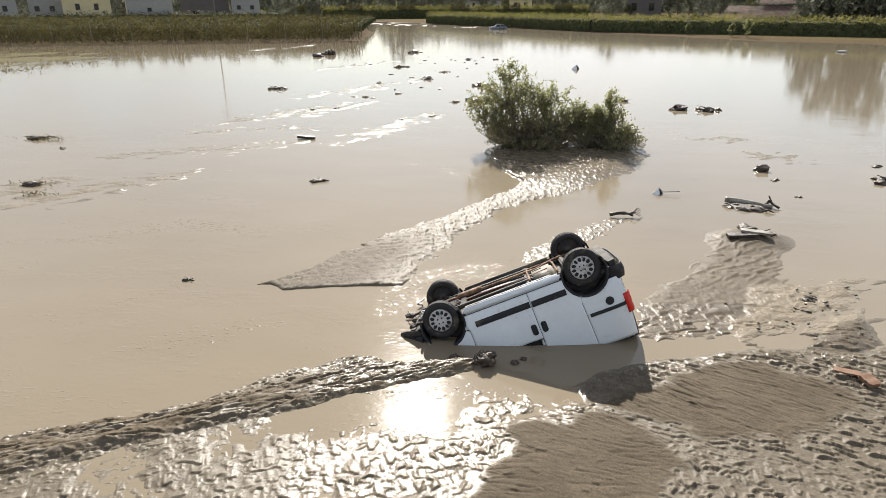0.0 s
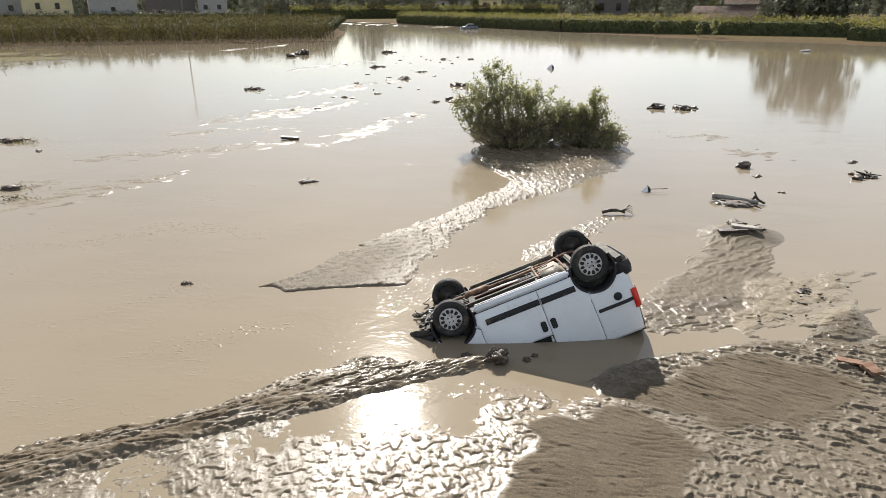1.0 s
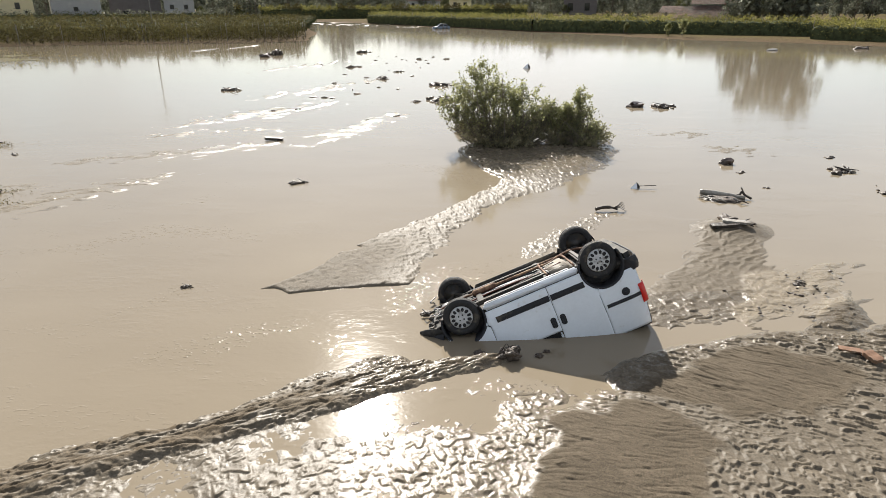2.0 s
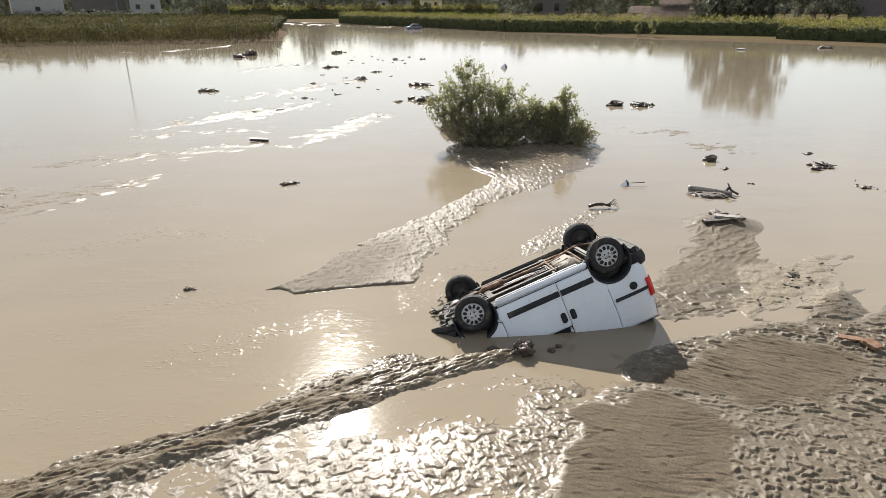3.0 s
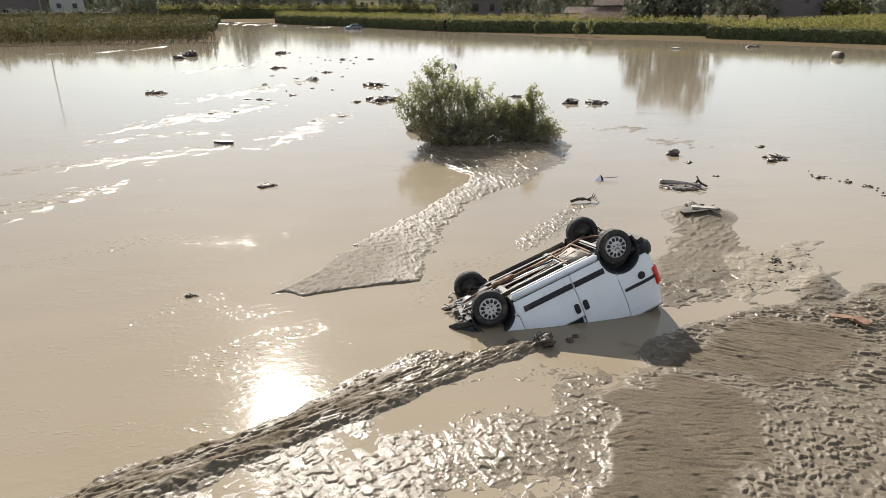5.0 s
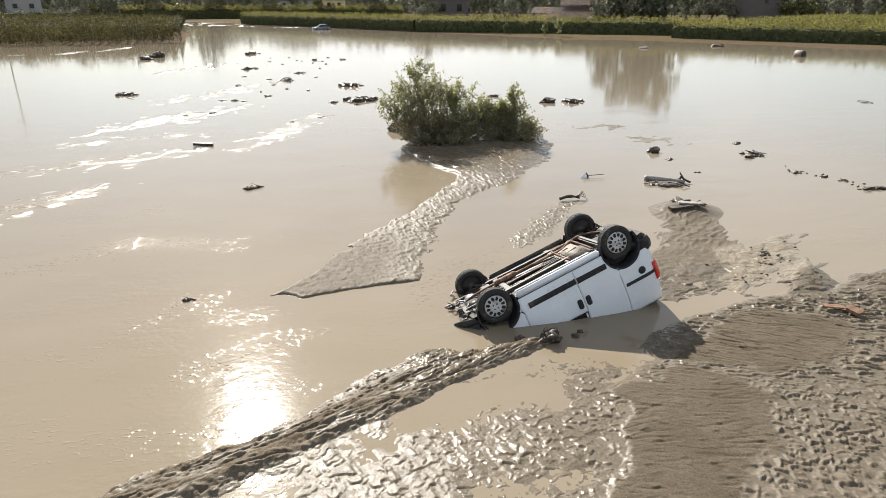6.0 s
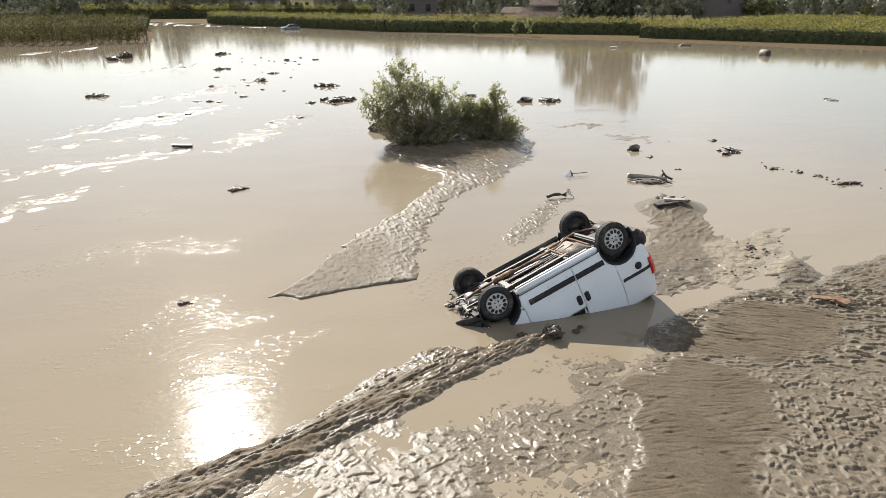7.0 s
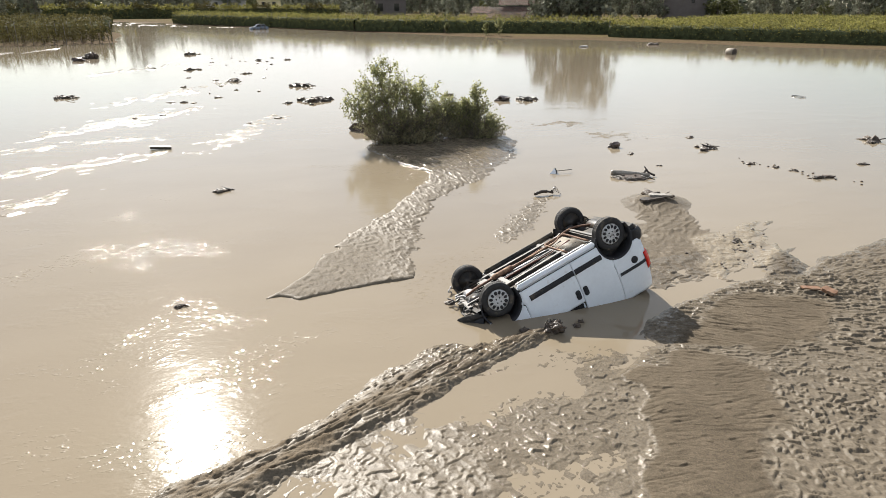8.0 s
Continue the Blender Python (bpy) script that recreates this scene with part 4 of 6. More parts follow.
def side_panel(left_edge, right_edge, bottom, top, nu=26, nv=22, arches=True, out=0.0):
    """One pressed panel of the right flank between two slanted edges, cut away round the wheel arches."""
    bm = bmesh.new()
    grid = []
    for i in range(nu + 1):
        col = []
        for j in range(nv + 1):
            v = j / nv
            z = bottom + (top - bottom) * v
            x = left_edge(z) + (right_edge(z) - left_edge(z)) * i / nu
            col.append(bm.verts.new((x, -half_width(x, z) - out, z)))
        grid.append(col)
    for i in range(nu):
        for j in range(nv):
            bm.faces.new((grid[i][j], grid[i + 1][j], grid[i + 1][j + 1], grid[i][j + 1]))
    if arches:
        for ax, az, ar in ARCHES:
            gone = [f for f in bm.faces if math.hypot(f.calc_center_median().x - ax, f.calc_center_median().z - az) < ar]
            bmesh.ops.delete(bm, geom=gone, context="FACES")
            for v in bm.verts:
                dx, dz = v.co.x - ax, v.co.z - az
                d = math.hypot(dx, dz)
                if v.is_boundary and d < ar * 1.22 and v.co.z > bottom + 1e-4:
                    v.co.x, v.co.z = ax + dx / d * ar, az + dz / d * ar
                    v.co.y = -half_width(v.co.x, v.co.z) - out
    return bm


def pill(bm, cx, y, cz, wide, high, depth):
    """A flat plate with rounded corners standing proud of the right flank."""
    r = min(wide, high) * 0.42
    out = []
    for k in range(24):
        t = 2 * math.pi * (k + 0.5) / 24
        out.append((cx + math.copysign(wide / 2 - r, math.cos(t)) + r * math.cos(t), cz + math.copysign(high / 2 - r, math.sin(t)) + r * math.sin(t)))
    a = [bm.verts.new((x, y + 0.01, z)) for x, z in out]
    b = [bm.verts.new((x, y - depth * 0.7, z)) for x, z in out]
    c = [bm.verts.new((cx + (x - cx) * 0.86, y - depth, cz + (z - cz) * 0.9)) for x, z in out]
    for p, q in ((a, b), (b, c)):
        for k in range(24):
            bm.faces.new((p[k], p[(k + 1) % 24], q[(k + 1) % 24], q[k]))
    bm.faces.new(c)


def solid(ob, thick=0.018):
    m = ob.modifiers.new("thickness", "SOLIDIFY")
    m.thickness, m.offset = thick, -1
    return ob


def flip_side(bm):
    """The same panel for the left flank."""
    for v in bm.verts:
        v.co.y = -v.co.y
    bmesh.ops.reverse_faces(bm, faces=bm.faces)
    return bm


def wheel_part(van, x, side, droop=0.0, steer=0.0):
    """A wheel with tyre, trim and brake; side -1 is the van's right."""
    hub = Vector((x, side * (HUB_Y - 0.105), HUB_Z + droop))
    m = Matrix.Translation(hub) @ Matrix.Rotation(radians(steer), 4, "Z") @ (Matrix.Identity(4) if side < 0 else Matrix.Rotation(math.pi, 4, "Z"))
    R, W = WHEEL_R, 0.185
    bm = bmesh.new()
    prof = [(0.198, -W * 0.40), (0.215, -W * 0.47), (0.26, -W * 0.53), (R - 0.03, -W * 0.49), (R - 0.008, -W * 0.40)]
    for k in range(4):                                   # tread blocks and grooves
        y0 = -W * 0.36 + k * W * 0.18
        prof += [(R, y0), (R, y0 + W * 0.14), (R - 0.009, y0 + W * 0.15), (R - 0.009, y0 + W * 0.175)]
    prof += [(R - 0.008, W * 0.40), (R - 0.03, W * 0.49), (0.26, W * 0.53), (0.215, W * 0.47), (0.198, W * 0.40)]
    lathe(bm, prof, 44, m, closed=True)
    tyre = part("wheel", bm, MAT_TYRE, van, "worn black tyre with mud in its tread", True)
    bm = bmesh.new()
    lathe(bm, [(0.20, -W * 0.42), (0.205, -W * 0.46), (0.196, -W * 0.44), (0.17, -W * 0.30), (0.168, W * 0.30), (0.196, W * 0.42)], 40, m)
    part("rim", bm, MAT_STEEL, tyre, "dark steel rim", True)
    # trim: a domed disc with twelve slots round it
    bm = bmesh.new()
    lathe(bm, [(0.0, -W * 0.60), (0.035, -W * 0.60), (0.06, -W * 0.56), (0.105, -W * 0.55), (0.18, -W * 0.50), (0.198, -W * 0.45)], 48, m)
    part("wheel_trim", bm, MAT_CAP, tyre, "scuffed grey plastic wheel trim", True)
    for k in range(12):
        a = 2 * math.pi * k / 12
        bm = bmesh.new()
        box(bm, 0, 0, 0, 0.046 if k % 2 else 0.054, 0.014, 0.070, m @ Matrix.Rotation(a, 4, "Y") @ Matrix.Translation((0, -W * 0.535, 0.142)), 0.012)
        part("trim_slot", bm, MAT_SEAM, tyre)
    for k in range(4):
        a = 2 * math.pi * (k + 0.5) / 4
        bm = bmesh.new()
        lathe(bm, [(0.0, -0.006), (0.014, -0.006), (0.014, 0.01)], 10, m @ Matrix.Translation((0.05 * math.cos(a), -W * 0.58, 0.05 * math.sin(a))))
        part("wheel_bolt", bm, MAT_SEAM, tyre)
    bm = bmesh.new()
    lathe(bm, [(0.0, W * 0.52), (0.05, W * 0.52), (0.06, W * 0.38), (0.135, W * 0.36), (0.14, W * 0.1)], 28, m)
    part("brake_drum", bm, MAT_STEEL, tyre, "rust-flecked brake drum", True)
    return tyre


def build_van():
    van = empty("van", van_pose())
    tagged(van, "white panel van overturned on its roof, nose sunk in mud", "van")
    gap = 0.004
    seam_a = lambda z: -0.40 - 0.05 * max(0, z - 0.9)
    seam_b = lambda z: -1.505 + 0.0 * z
    seam_c = lambda z: -2.30 + (0.16 * max(0.0, (0.78 - z) / 0.5) if z < 0.78 else -0.04 * (z - 0.78))
    nose = lambda z: 0.385 - 0.25 * max(0.0, z - 1.0)
    tail = lambda z: TAIL + 0.10 + 0.03 * max(0, z - 1.0)
    for name, le, re, zb, zt, label in (
            ("front_wing", lambda z: seam_a(z) + gap, nose, 0.30, 1.06, "mud-spattered white front wing"),
            ("front_door", lambda z: seam_b(z) + gap, lambda z: seam_a(z) - gap, 0.37, 1.185, ""),
            ("sliding_door", lambda z: seam_c(z) + gap, lambda z: seam_b(z) - gap, 0.37, 1.72, ""),
            ("rear_quarter", tail, lambda z: seam_c(z) - gap, 0.62, 1.72, "")):
        for side in (-1, 1):
            bm = side_panel(le, re, zb, zt)
            if side > 0:
                flip_side(bm)
            panel = solid(part(name, bm, MAT_WHITE, van, label, True))
            if name in ("front_door", "sliding_door") and side < 0:
                hx = -1.505 + (0.088 if name == "front_door" else -0.085)
                bm = bmesh.new()
                pill(bm, hx, -half_width(hx, 1.0), 0.995, 0.098, 0.19, 0.016)
                part("door_handle", bm, MAT_BLACK, panel, "black plastic door handle recess")
                bm = bmesh.new()
                pill(bm, hx, -half_width(hx, 1.0) - 0.016, 0.995, 0.034, 0.15, 0.016)
                part("grip", bm, MAT_BLACK, panel)
        if name == "front_door":
            continue
    # sills below the doors
    for side in (-1, 1):
        bm = bmesh.new()
        box(bm, -1.26, side * 0.775, 0.305, 1.72, 0.10, 0.115, None, 0.03)
        part("sill", bm, MAT_WHITE if side < 0 else MAT_UNDER, van, "sill streaked with mud", True)
    # the inner shell behind the panels, so that gaps read dark
    bm = bmesh.new()
    xs = [NOSE - 0.12, 0.42, 0.40, -0.41, -0.42, -1.0, -1.6, -2.09, -2.10, -2.92, -2.94, TAIL + 0.09]
    rings = []
    for i, x in enumerate(xs):
        zt = ROOF - 0.05 - (0.75 * min(1, max(0, (x + 0.45) / 0.9)) if x > -0.45 else 0)
        zb = 0.36
        deep = 0.28 if (0.40 >= x >= -0.41 or -2.10 >= x >= -2.92) else 0.04
        prof = [(0.0, zb)] + [(half_width(x, zb + (zt - zb) * k / 10) - (deep if zb + (zt - zb) * k / 10 < 0.85 else 0.04), zb + (zt - zb) * k / 10) for k in range(11)] + [(0.0, zt + 0.02)]
        rings.append([bm.verts.new((x, -y, z)) for y, z in prof] + [bm.verts.new((x, y, z)) for y, z in prof[::-1][1:-1]])
    for a, b in zip(rings, rings[1:]):
        for k in range(len(a)):
            bm.faces.new((a[k], a[(k + 1) % len(a)], b[(k + 1) % len(a)], b[k]))
    bm.faces.new(rings[0][::-1])
    bm.faces.new(rings[-1])
    part("inner_shell", bm, MAT_UNDER, van)
    # roof, mostly under water
    bm = bmesh.new()
    rows = []
    for i in range(19):
        x = -0.62 + (TAIL + 0.16 + 0.62) * i / 18
        row = []
        for k in range(13):
            t = -1 + k / 6
            row.append(bm.verts.new((x, t * 0.71 * (1 - 0.08 * (i / 18) ** 4), ROOF - 0.02 - 0.10 * abs(t) ** 3.2 - 0.05 * (1 - min(1, i / 4)) ** 2 - 0.05 * max(0, (i - 15) / 3) ** 2)))
        rows.append(row)
    for a, b in zip(rows, rows[1:]):
        for k in range(12):
            bm.faces.new((a[k], a[k + 1], b[k + 1], b[k]))
    solid(part("roof", bm, MAT_WHITE, van, "", True), 0.02)
    # front door window with its black frame
    for side in (-1, 1):
        bm = bmesh.new()
        outer = [(-0.66, 1.195), (-1.45, 1.195), (-1.45, 1.64), (-1.15, 1.64)]
        vs = [bm.verts.new((x, side * (half_width(x, z) - 0.004), z)) for x, z in outer]
        bm.faces.new(vs if side > 0 else vs[::-1])
        solid(part("side_window", bm, MAT_GLASS, van, "dark side window at the waterline"), 0.012)
    # rub strips
    for x0, x1, z0, z1 in ((-0.53, -1.49, 0.565, 0.565), (-1.52, -2.12, 0.575, 0.585), (-2.36, -3.05, 1.10, 1.10)):
        bm = bmesh.new()
        n = 14
        high = 0.056 if z0 < 1 else 0.034
        for i in range(n):
            xa, xb = x0 + (x1 - x0) * i / n, x0 + (x1 - x0) * (i + 1) / n
            ring = []
            for x in (xa, xb):
                w = half_width(x, z0)
                ring.append([bm.verts.new((x, -w + 0.004, z0 - high)), bm.verts.new((x, -w - 0.016, z0 - high * 0.7)), bm.verts.new((x, -w - 0.020, z0)), bm.verts.new((x, -w - 0.016, z0 + high * 0.7)), bm.verts.new((x, -w + 0.004, z0 + high))])
            for k in range(4):
                bm.faces.new((ring[0][k], ring[1][k], ring[1][k + 1], ring[0][k + 1]))
            if i in (0, n - 1):
                bm.faces.new(ring[0] if i == 0 else ring[1][::-1])
        bmesh.ops.remove_doubles(bm, verts=bm.verts, dist=1e-5)
        part("rub_strip", bm, MAT_BLACK, van, "black rubbing strip", False)
    # fuel cap
    bm = bmesh.new()
    lathe(bm, [(0.0, -0.012), (0.058, -0.012), (0.070, -0.004), (0.073, 0.01)], 28, Matrix.Translation((-2.74, -half_width(-2.74, 0.965) - 0.006, 0.965)))
    cap = part("fuel_cap", bm, MAT_BLACK, van, "round black fuel cap", True)
    bm = bmesh.new()
    box(bm, -2.74, -half_width(-2.74, 0.965) - 0.024, 0.965, 0.06, 0.012, 0.014, None, 0.004)
    part("cap_grip", bm, MAT_BLACK, cap)
    # arch liners and lips
    for ax, az, ar in ARCHES:
        for side in (-1, 1):
            bm = bmesh.new()
            rows = []
            for k in range(25):
                t = math.pi * (-0.16 + 1.32 * k / 24)
                px, pz = ax + ar * math.cos(t), az + ar * math.sin(t)
                w = half_width(px, pz)
                rows.append([bm.verts.new((ax + (ar + o) * math.cos(t), side * y, az + (ar + o) * math.sin(t))) for o, y in ((0.018, w + 0.003), (0.008, w + 0.012), (-0.012, w + 0.006), (-0.022, w - 0.05), (-0.028, 0.50))])
            for a, b in zip(rows, rows[1:]):
                for j in range(4):
                    bm.faces.new((a[j], b[j], b[j + 1], a[j + 1]) if side > 0 else (a[j + 1], b[j + 1], b[j], a[j]))
            part("arch_liner", bm, MAT_BLACK, van, "black plastic wheel-arch liner", True)
    # rear: hatch, bumper, lamps
    bm = bmesh.new()
    rows = []
    for j in range(15):
        z = 0.62 + (1.76 - 0.62) * j / 14
        xr = TAIL + 0.06 + 0.05 * max(0, z - 1.0) + 0.06 * max(0, z - 1.55) * 3
        w = half_width(TAIL + 0.10, z)
        rows.append([bm.verts.new((xr + 0.05 * abs(-1 + k / 6) ** 4, (-1 + k / 6) * (w + 0.004), z)) for k in range(13)])
    for a, b in zip(rows, rows[1:]):
        for k in range(12):
            bm.faces.new((a[k], b[k], b[k + 1], a[k + 1]))
    solid(part("tailgate", bm, MAT_WHITE, van, "", True), 0.03)
    bm = bmesh.new()
    rows = []
    for j in range(9):
        z = 0.44 + 0.24 * j / 8
        bul = math.sin(math.pi * (0.15 + 0.7 * j / 8))
        row = []
        for k in range(21):
            t = -1 + k / 10
            a = abs(t)
            y = math.copysign(min(1.0, a * 1.28) ** 0.85 * (0.80 + 0.025 * bul), t) if t else 0.0
            x = TAIL - 0.0 - 0.05 * bul + (0.62 * ((a - 0.72) / 0.28) ** 1.15 if a > 0.72 else 0.05 * (a / 0.72) ** 4)
            x = min(x, -BASE - 0.36)
            row.append(bm.verts.new((x, y, z)))
        rows.append(row)
    for a, b in zip(rows, rows[1:]):
        for k in range(20):
            bm.faces.new((a[k], b[k], b[k + 1], a[k + 1]))
    solid(part("rear_bumper", bm, MAT_BLACK, van, "unpainted black plastic rear bumper", True), 0.03)
    for side in (-1, 1):
        bm = bmesh.new()
        rows = []
        for j in range(9):
            z = 0.94 + 0.34 * j / 8
            inset = 0.012 if 0 < j < 8 else -0.004
            wa, wb = half_width(TAIL + 0.16, z), half_width(TAIL + 0.06, z)
            rows.append([bm.verts.new(p) for p in ((TAIL + 0.165, side * (wa + inset * 0.6), z), (TAIL + 0.12, side * (wb + 0.022 + inset), z), (TAIL + 0.075, side * (wb - 0.005 + inset), z), (TAIL + 0.05, side * (wb - 0.10), z))])
        for a, b in zip(rows, rows[1:]):
            for k in range(3):
                bm.faces.new((a[k], a[k + 1], b[k + 1], b[k]) if side < 0 else (a[k], b[k], b[k + 1], a[k + 1]))
        solid(part("tail_lamp", bm, MAT_RED, van, "red tail lamp", True), 0.02)
    # nose: bonnet edge, bumper torn and muddy, lamp
    for lo, hi, out, name, mat, label in ((0.45, 0.76, 0.0, "front_bumper", MAT_BLACK, "crushed black front bumper"), (0.33, 0.46, 0.03, "bumper_skin", MAT_UNDER, "torn strip of bumper caked with mud")):
      bm = bmesh.new()
      rows = []
      for j in range(9):
        z = lo + (hi - lo) * j / 8
        bul = math.sin(math.pi * (0.1 + 0.8 * j / 8))
        row = []
        for k in range(21):
            t = -1 + k / 10
            a = abs(t)
            x = NOSE + 0.02 + out + 0.06 * bul - (0.40 * ((a - 0.6) / 0.4) ** 1.6 if a > 0.6 else 0.0)
            row.append(bm.verts.new((x + 0.09 * noise.noise((t * 4, z * 6, 2.0)) + 0.05 * noise.noise((t * 11, z * 13, 4.0)), t * (0.78 + 0.02 * bul), z + 0.07 * noise.noise((t * 3, z * 3, 5.0)) + 0.05 * noise.noise((t * 9, z * 9, 7.0)))))
        rows.append(row)
      for a, b in zip(rows, rows[1:]):
        for k in range(20):
            bm.faces.new((a[k], a[k + 1], b[k + 1], b[k]))
      solid(part(name, bm, mat, van, label, True), 0.03)
    bm = bmesh.new()
    rows = []
    for j in range(9):
        x = NOSE - 0.02 - 0.85 * j / 8
        z = 0.70 + 0.46 * (j / 8) ** 0.8
        rows.append([bm.verts.new((x, (-1 + k / 6) * half_width(x, z) * 0.97, z + 0.06 * (1 - abs(-1 + k / 6) ** 3))) for k in range(13)])
    for a, b in zip(rows, rows[1:]):
        for k in range(12):
            bm.faces.new((a[k], b[k], b[k + 1], a[k + 1]))
    solid(part("bonnet", bm, MAT_CLOD, van, "crushed bonnet edge under mud", True), 0.02)
    for x, sides in ((0.0, (-1, 1)), (-BASE, (-1, 1))):
        for side in sides:
            wheel_part(van, x, side, -0.075 if side > 0 else 0.0, 4.0 if x == 0 else 0.0)
    build_underside(van)
    return van


def build_underside(van):
    """Floor pan, exhaust, tank, axles and pipes, laid bare."""
    bm = bmesh.new()
    rows = []
    for i in range(30):
        x = 0.46 + (TAIL + 0.25 - 0.46) * i / 29
        row = []
        for k in range(25):
            y = -0.74 + 1.48 * k / 24
            tunnel = 0.10 * math.exp(-(y / 0.13) ** 2)
            rib = 0.016 * math.sin(y * 48) * (1 if -1.9 < x < -0.3 else 0.3)
            arch = 0.0
            row.append(bm.verts.new((x, y, 0.315 + tunnel + rib + (0.10 if x < -2.0 else 0) + arch)))
        rows.append(row)
    for a, b in zip(rows, rows[1:]):
        for k in range(24):
            cx, cy = (a[k].co.x + b[k].co.x) / 2, abs(a[k].co.y + a[k + 1].co.y) / 2
            if cy > 0.52 and (math.hypot(cx, 0) < 0.37 or abs(cx + BASE) < 0.37):
                continue
            bm.faces.new((a[k], a[k + 1], b[k + 1], b[k]))
    part("floor_pan", bm, MAT_UNDER, van, "black undersealed floor streaked with mud", True)

    def bars(name, mat, items, label="", bevel=0.012):
        for cx, cy, cz, sx, sy, sz, yaw in items:
            bm = bmesh.new()
            box(bm, 0, 0, 0, sx, sy, sz, Matrix.Translation((cx, cy, cz)) @ Matrix.Rotation(radians(yaw), 4, "Z"), bevel)
            part(name, bm, mat, van, label)

    bars("chassis_rail", MAT_STEEL, [(-0.75, 0.44, 0.275, 1.9, 0.085, 0.07, 2), (-0.75, -0.44, 0.275, 1.9, 0.085, 0.07, -2), (-2.2, 0.50, 0.35, 1.3, 0.08, 0.09, 0), (-2.2, -0.50, 0.35, 1.3, 0.08, 0.09, 0)], "dull grey chassis rail")
    bars("side_skirt", MAT_ALLOY, [(-1.22, -0.655, 0.278, 1.55, 0.075, 0.05, 0)], "bright bare-metal floor flange")
    bars("cross_member", MAT_STEEL, [(-0.42, 0, 0.275, 0.11, 0.95, 0.06, 0), (-1.62, 0, 0.29, 0.10, 1.2, 0.06, 0), (-1.98, 0, 0.31, 0.06, 1.1, 0.05, 0), (0.42, 0, 0.31, 0.09, 0.95, 0.07, 4)], "grey pressed cross member")
    bars("heat_shield", MAT_ALLOY, [(-0.85, 0.10, 0.30, 0.85, 0.24, 0.022, 0), (-1.45, 0.12, 0.30, 0.5, 0.2, 0.02, 3)], "crumpled bright heat shield", 0.006)
    bm = bmesh.new()
    box(bm, -2.89, 0, 0.50, 0.50, 1.5, 0.18, None, 0.05)
    part("rear_undertray", bm, MAT_UNDER, van, "", True)
    for side in (-1, 1):
        bm = bmesh.new()
        box(bm, -1.478, side * (half_width(-1.48, 1.4) - 0.03), 1.40, 0.045, 0.05, 0.52, None, 0.01)
        part("door_pillar", bm, MAT_WHITE, van)
    # tank, spare well, muffler
    bm = bmesh.new()
    box(bm, -1.88, -0.14, 0.33, 0.42, 0.85, 0.15, None, 0.04)
    part("fuel_tank", bm, MAT_BOARDMUD, van, "flat tank silted over with pale mud", True)
    bm = bmesh.new()
    tube(bm, smooth_pts([(-1.64, -0.60, 0.25), (-1.64, 0.22, 0.245), (-1.72, 0.32, 0.245), (-2.06, 0.32, 0.25), (-2.12, 0.2, 0.25), (-2.12, -0.6, 0.26)], 4), 0.02, 8)
    part("tank_strap", bm, MAT_RUST, van, "rusty tube round the tank", True)
    bm = bmesh.new()
    lathe(bm, [(0.0, -0.3), (0.09, -0.3), (0.105, -0.27), (0.105, 0.27), (0.09, 0.3), (0.0, 0.3)], 24, Matrix.Translation((-2.78, 0.05, 0.36)) @ Matrix.Diagonal((1.3, 1.1, 0.8, 1)))
    part("muffler", bm, MAT_STEEL, van, "dull steel exhaust muffler", True)
    bm = bmesh.new()
    rows = []
    tube(bm, smooth_pts([(-2.20, 0.42, 0.34), (-2.26, 0.40, 0.30), (-2.30, 0.0, 0.29), (-2.26, -0.40, 0.30), (-2.20, -0.42, 0.34)], 5), 0.012, 8)
    part("brake_pipe", bm, MAT_HOSE, van, "", True)
    # exhaust
    bm = bmesh.new()
    tube(bm, smooth_pts([(0.34, 0.06, 0.26), (0.1, 0.07, 0.225), (-0.35, 0.10, 0.225), (-1.0, 0.09, 0.225), (-1.55, 0.13, 0.235), (-1.85, 0.20, 0.26), (-2.05, 0.34, 0.25), (-2.35, 0.36, 0.24), (-2.62, 0.26, 0.30), (-2.74, 0.12, 0.33)], 6), 0.024, 12)
    part("exhaust_pipe", bm, MAT_RUST, van, "rust-brown exhaust pipe", True)
    bm = bmesh.new()
    lathe(bm, [(0.028, -0.24), (0.058, -0.19), (0.058, 0.19), (0.028, 0.24)], 16, Matrix.Translation((-0.55, 0.10, 0.225)) @ Matrix.Rotation(radians(90), 4, "Z"))
    part("catalyser", bm, MAT_RUST, van, "rusty exhaust canister", True)
    # rear twist beam with trailing arms, springs and dampers
    bm = bmesh.new()
    tube(bm, smooth_pts([(-1.98, -0.56, 0.36), (-2.25, -0.60, 0.31), (-2.50, -0.62, 0.30)], 5), [0.035] * 5 + [0.045] * 6, 10)
    tube(bm, smooth_pts([(-1.98, 0.56, 0.36), (-2.25, 0.60, 0.31), (-2.50, 0.62, 0.30)], 5), [0.035] * 5 + [0.045] * 6, 10)
    box(bm, -2.30, 0, 0.275, 0.10, 1.20, 0.075, None, 0.025)
    part("rear_axle", bm, MAT_STEEL, van, "grey steel rear axle beam", False)
    for side in (-1, 1):
        bm = bmesh.new()
        tube(bm, [(-2.42 + 0.052 * math.cos(t), side * 0.50 + 0.052 * math.sin(t), 0.30 + 0.012 * t) for t in (k * 0.45 for k in range(56))][:40], 0.008, 6)
        part("coil_spring", bm, MAT_HOSE, van, "", True)
        bm = bmesh.new()
        tube(bm, [(-2.60, side * 0.54, 0.27), (-2.74, side * 0.54, 0.52)], 0.024, 10)
        part("damper", bm, MAT_HOSE, van, "", True)
    # front subframe, arms, shafts, gearbox and sump
    bm = bmesh.new()
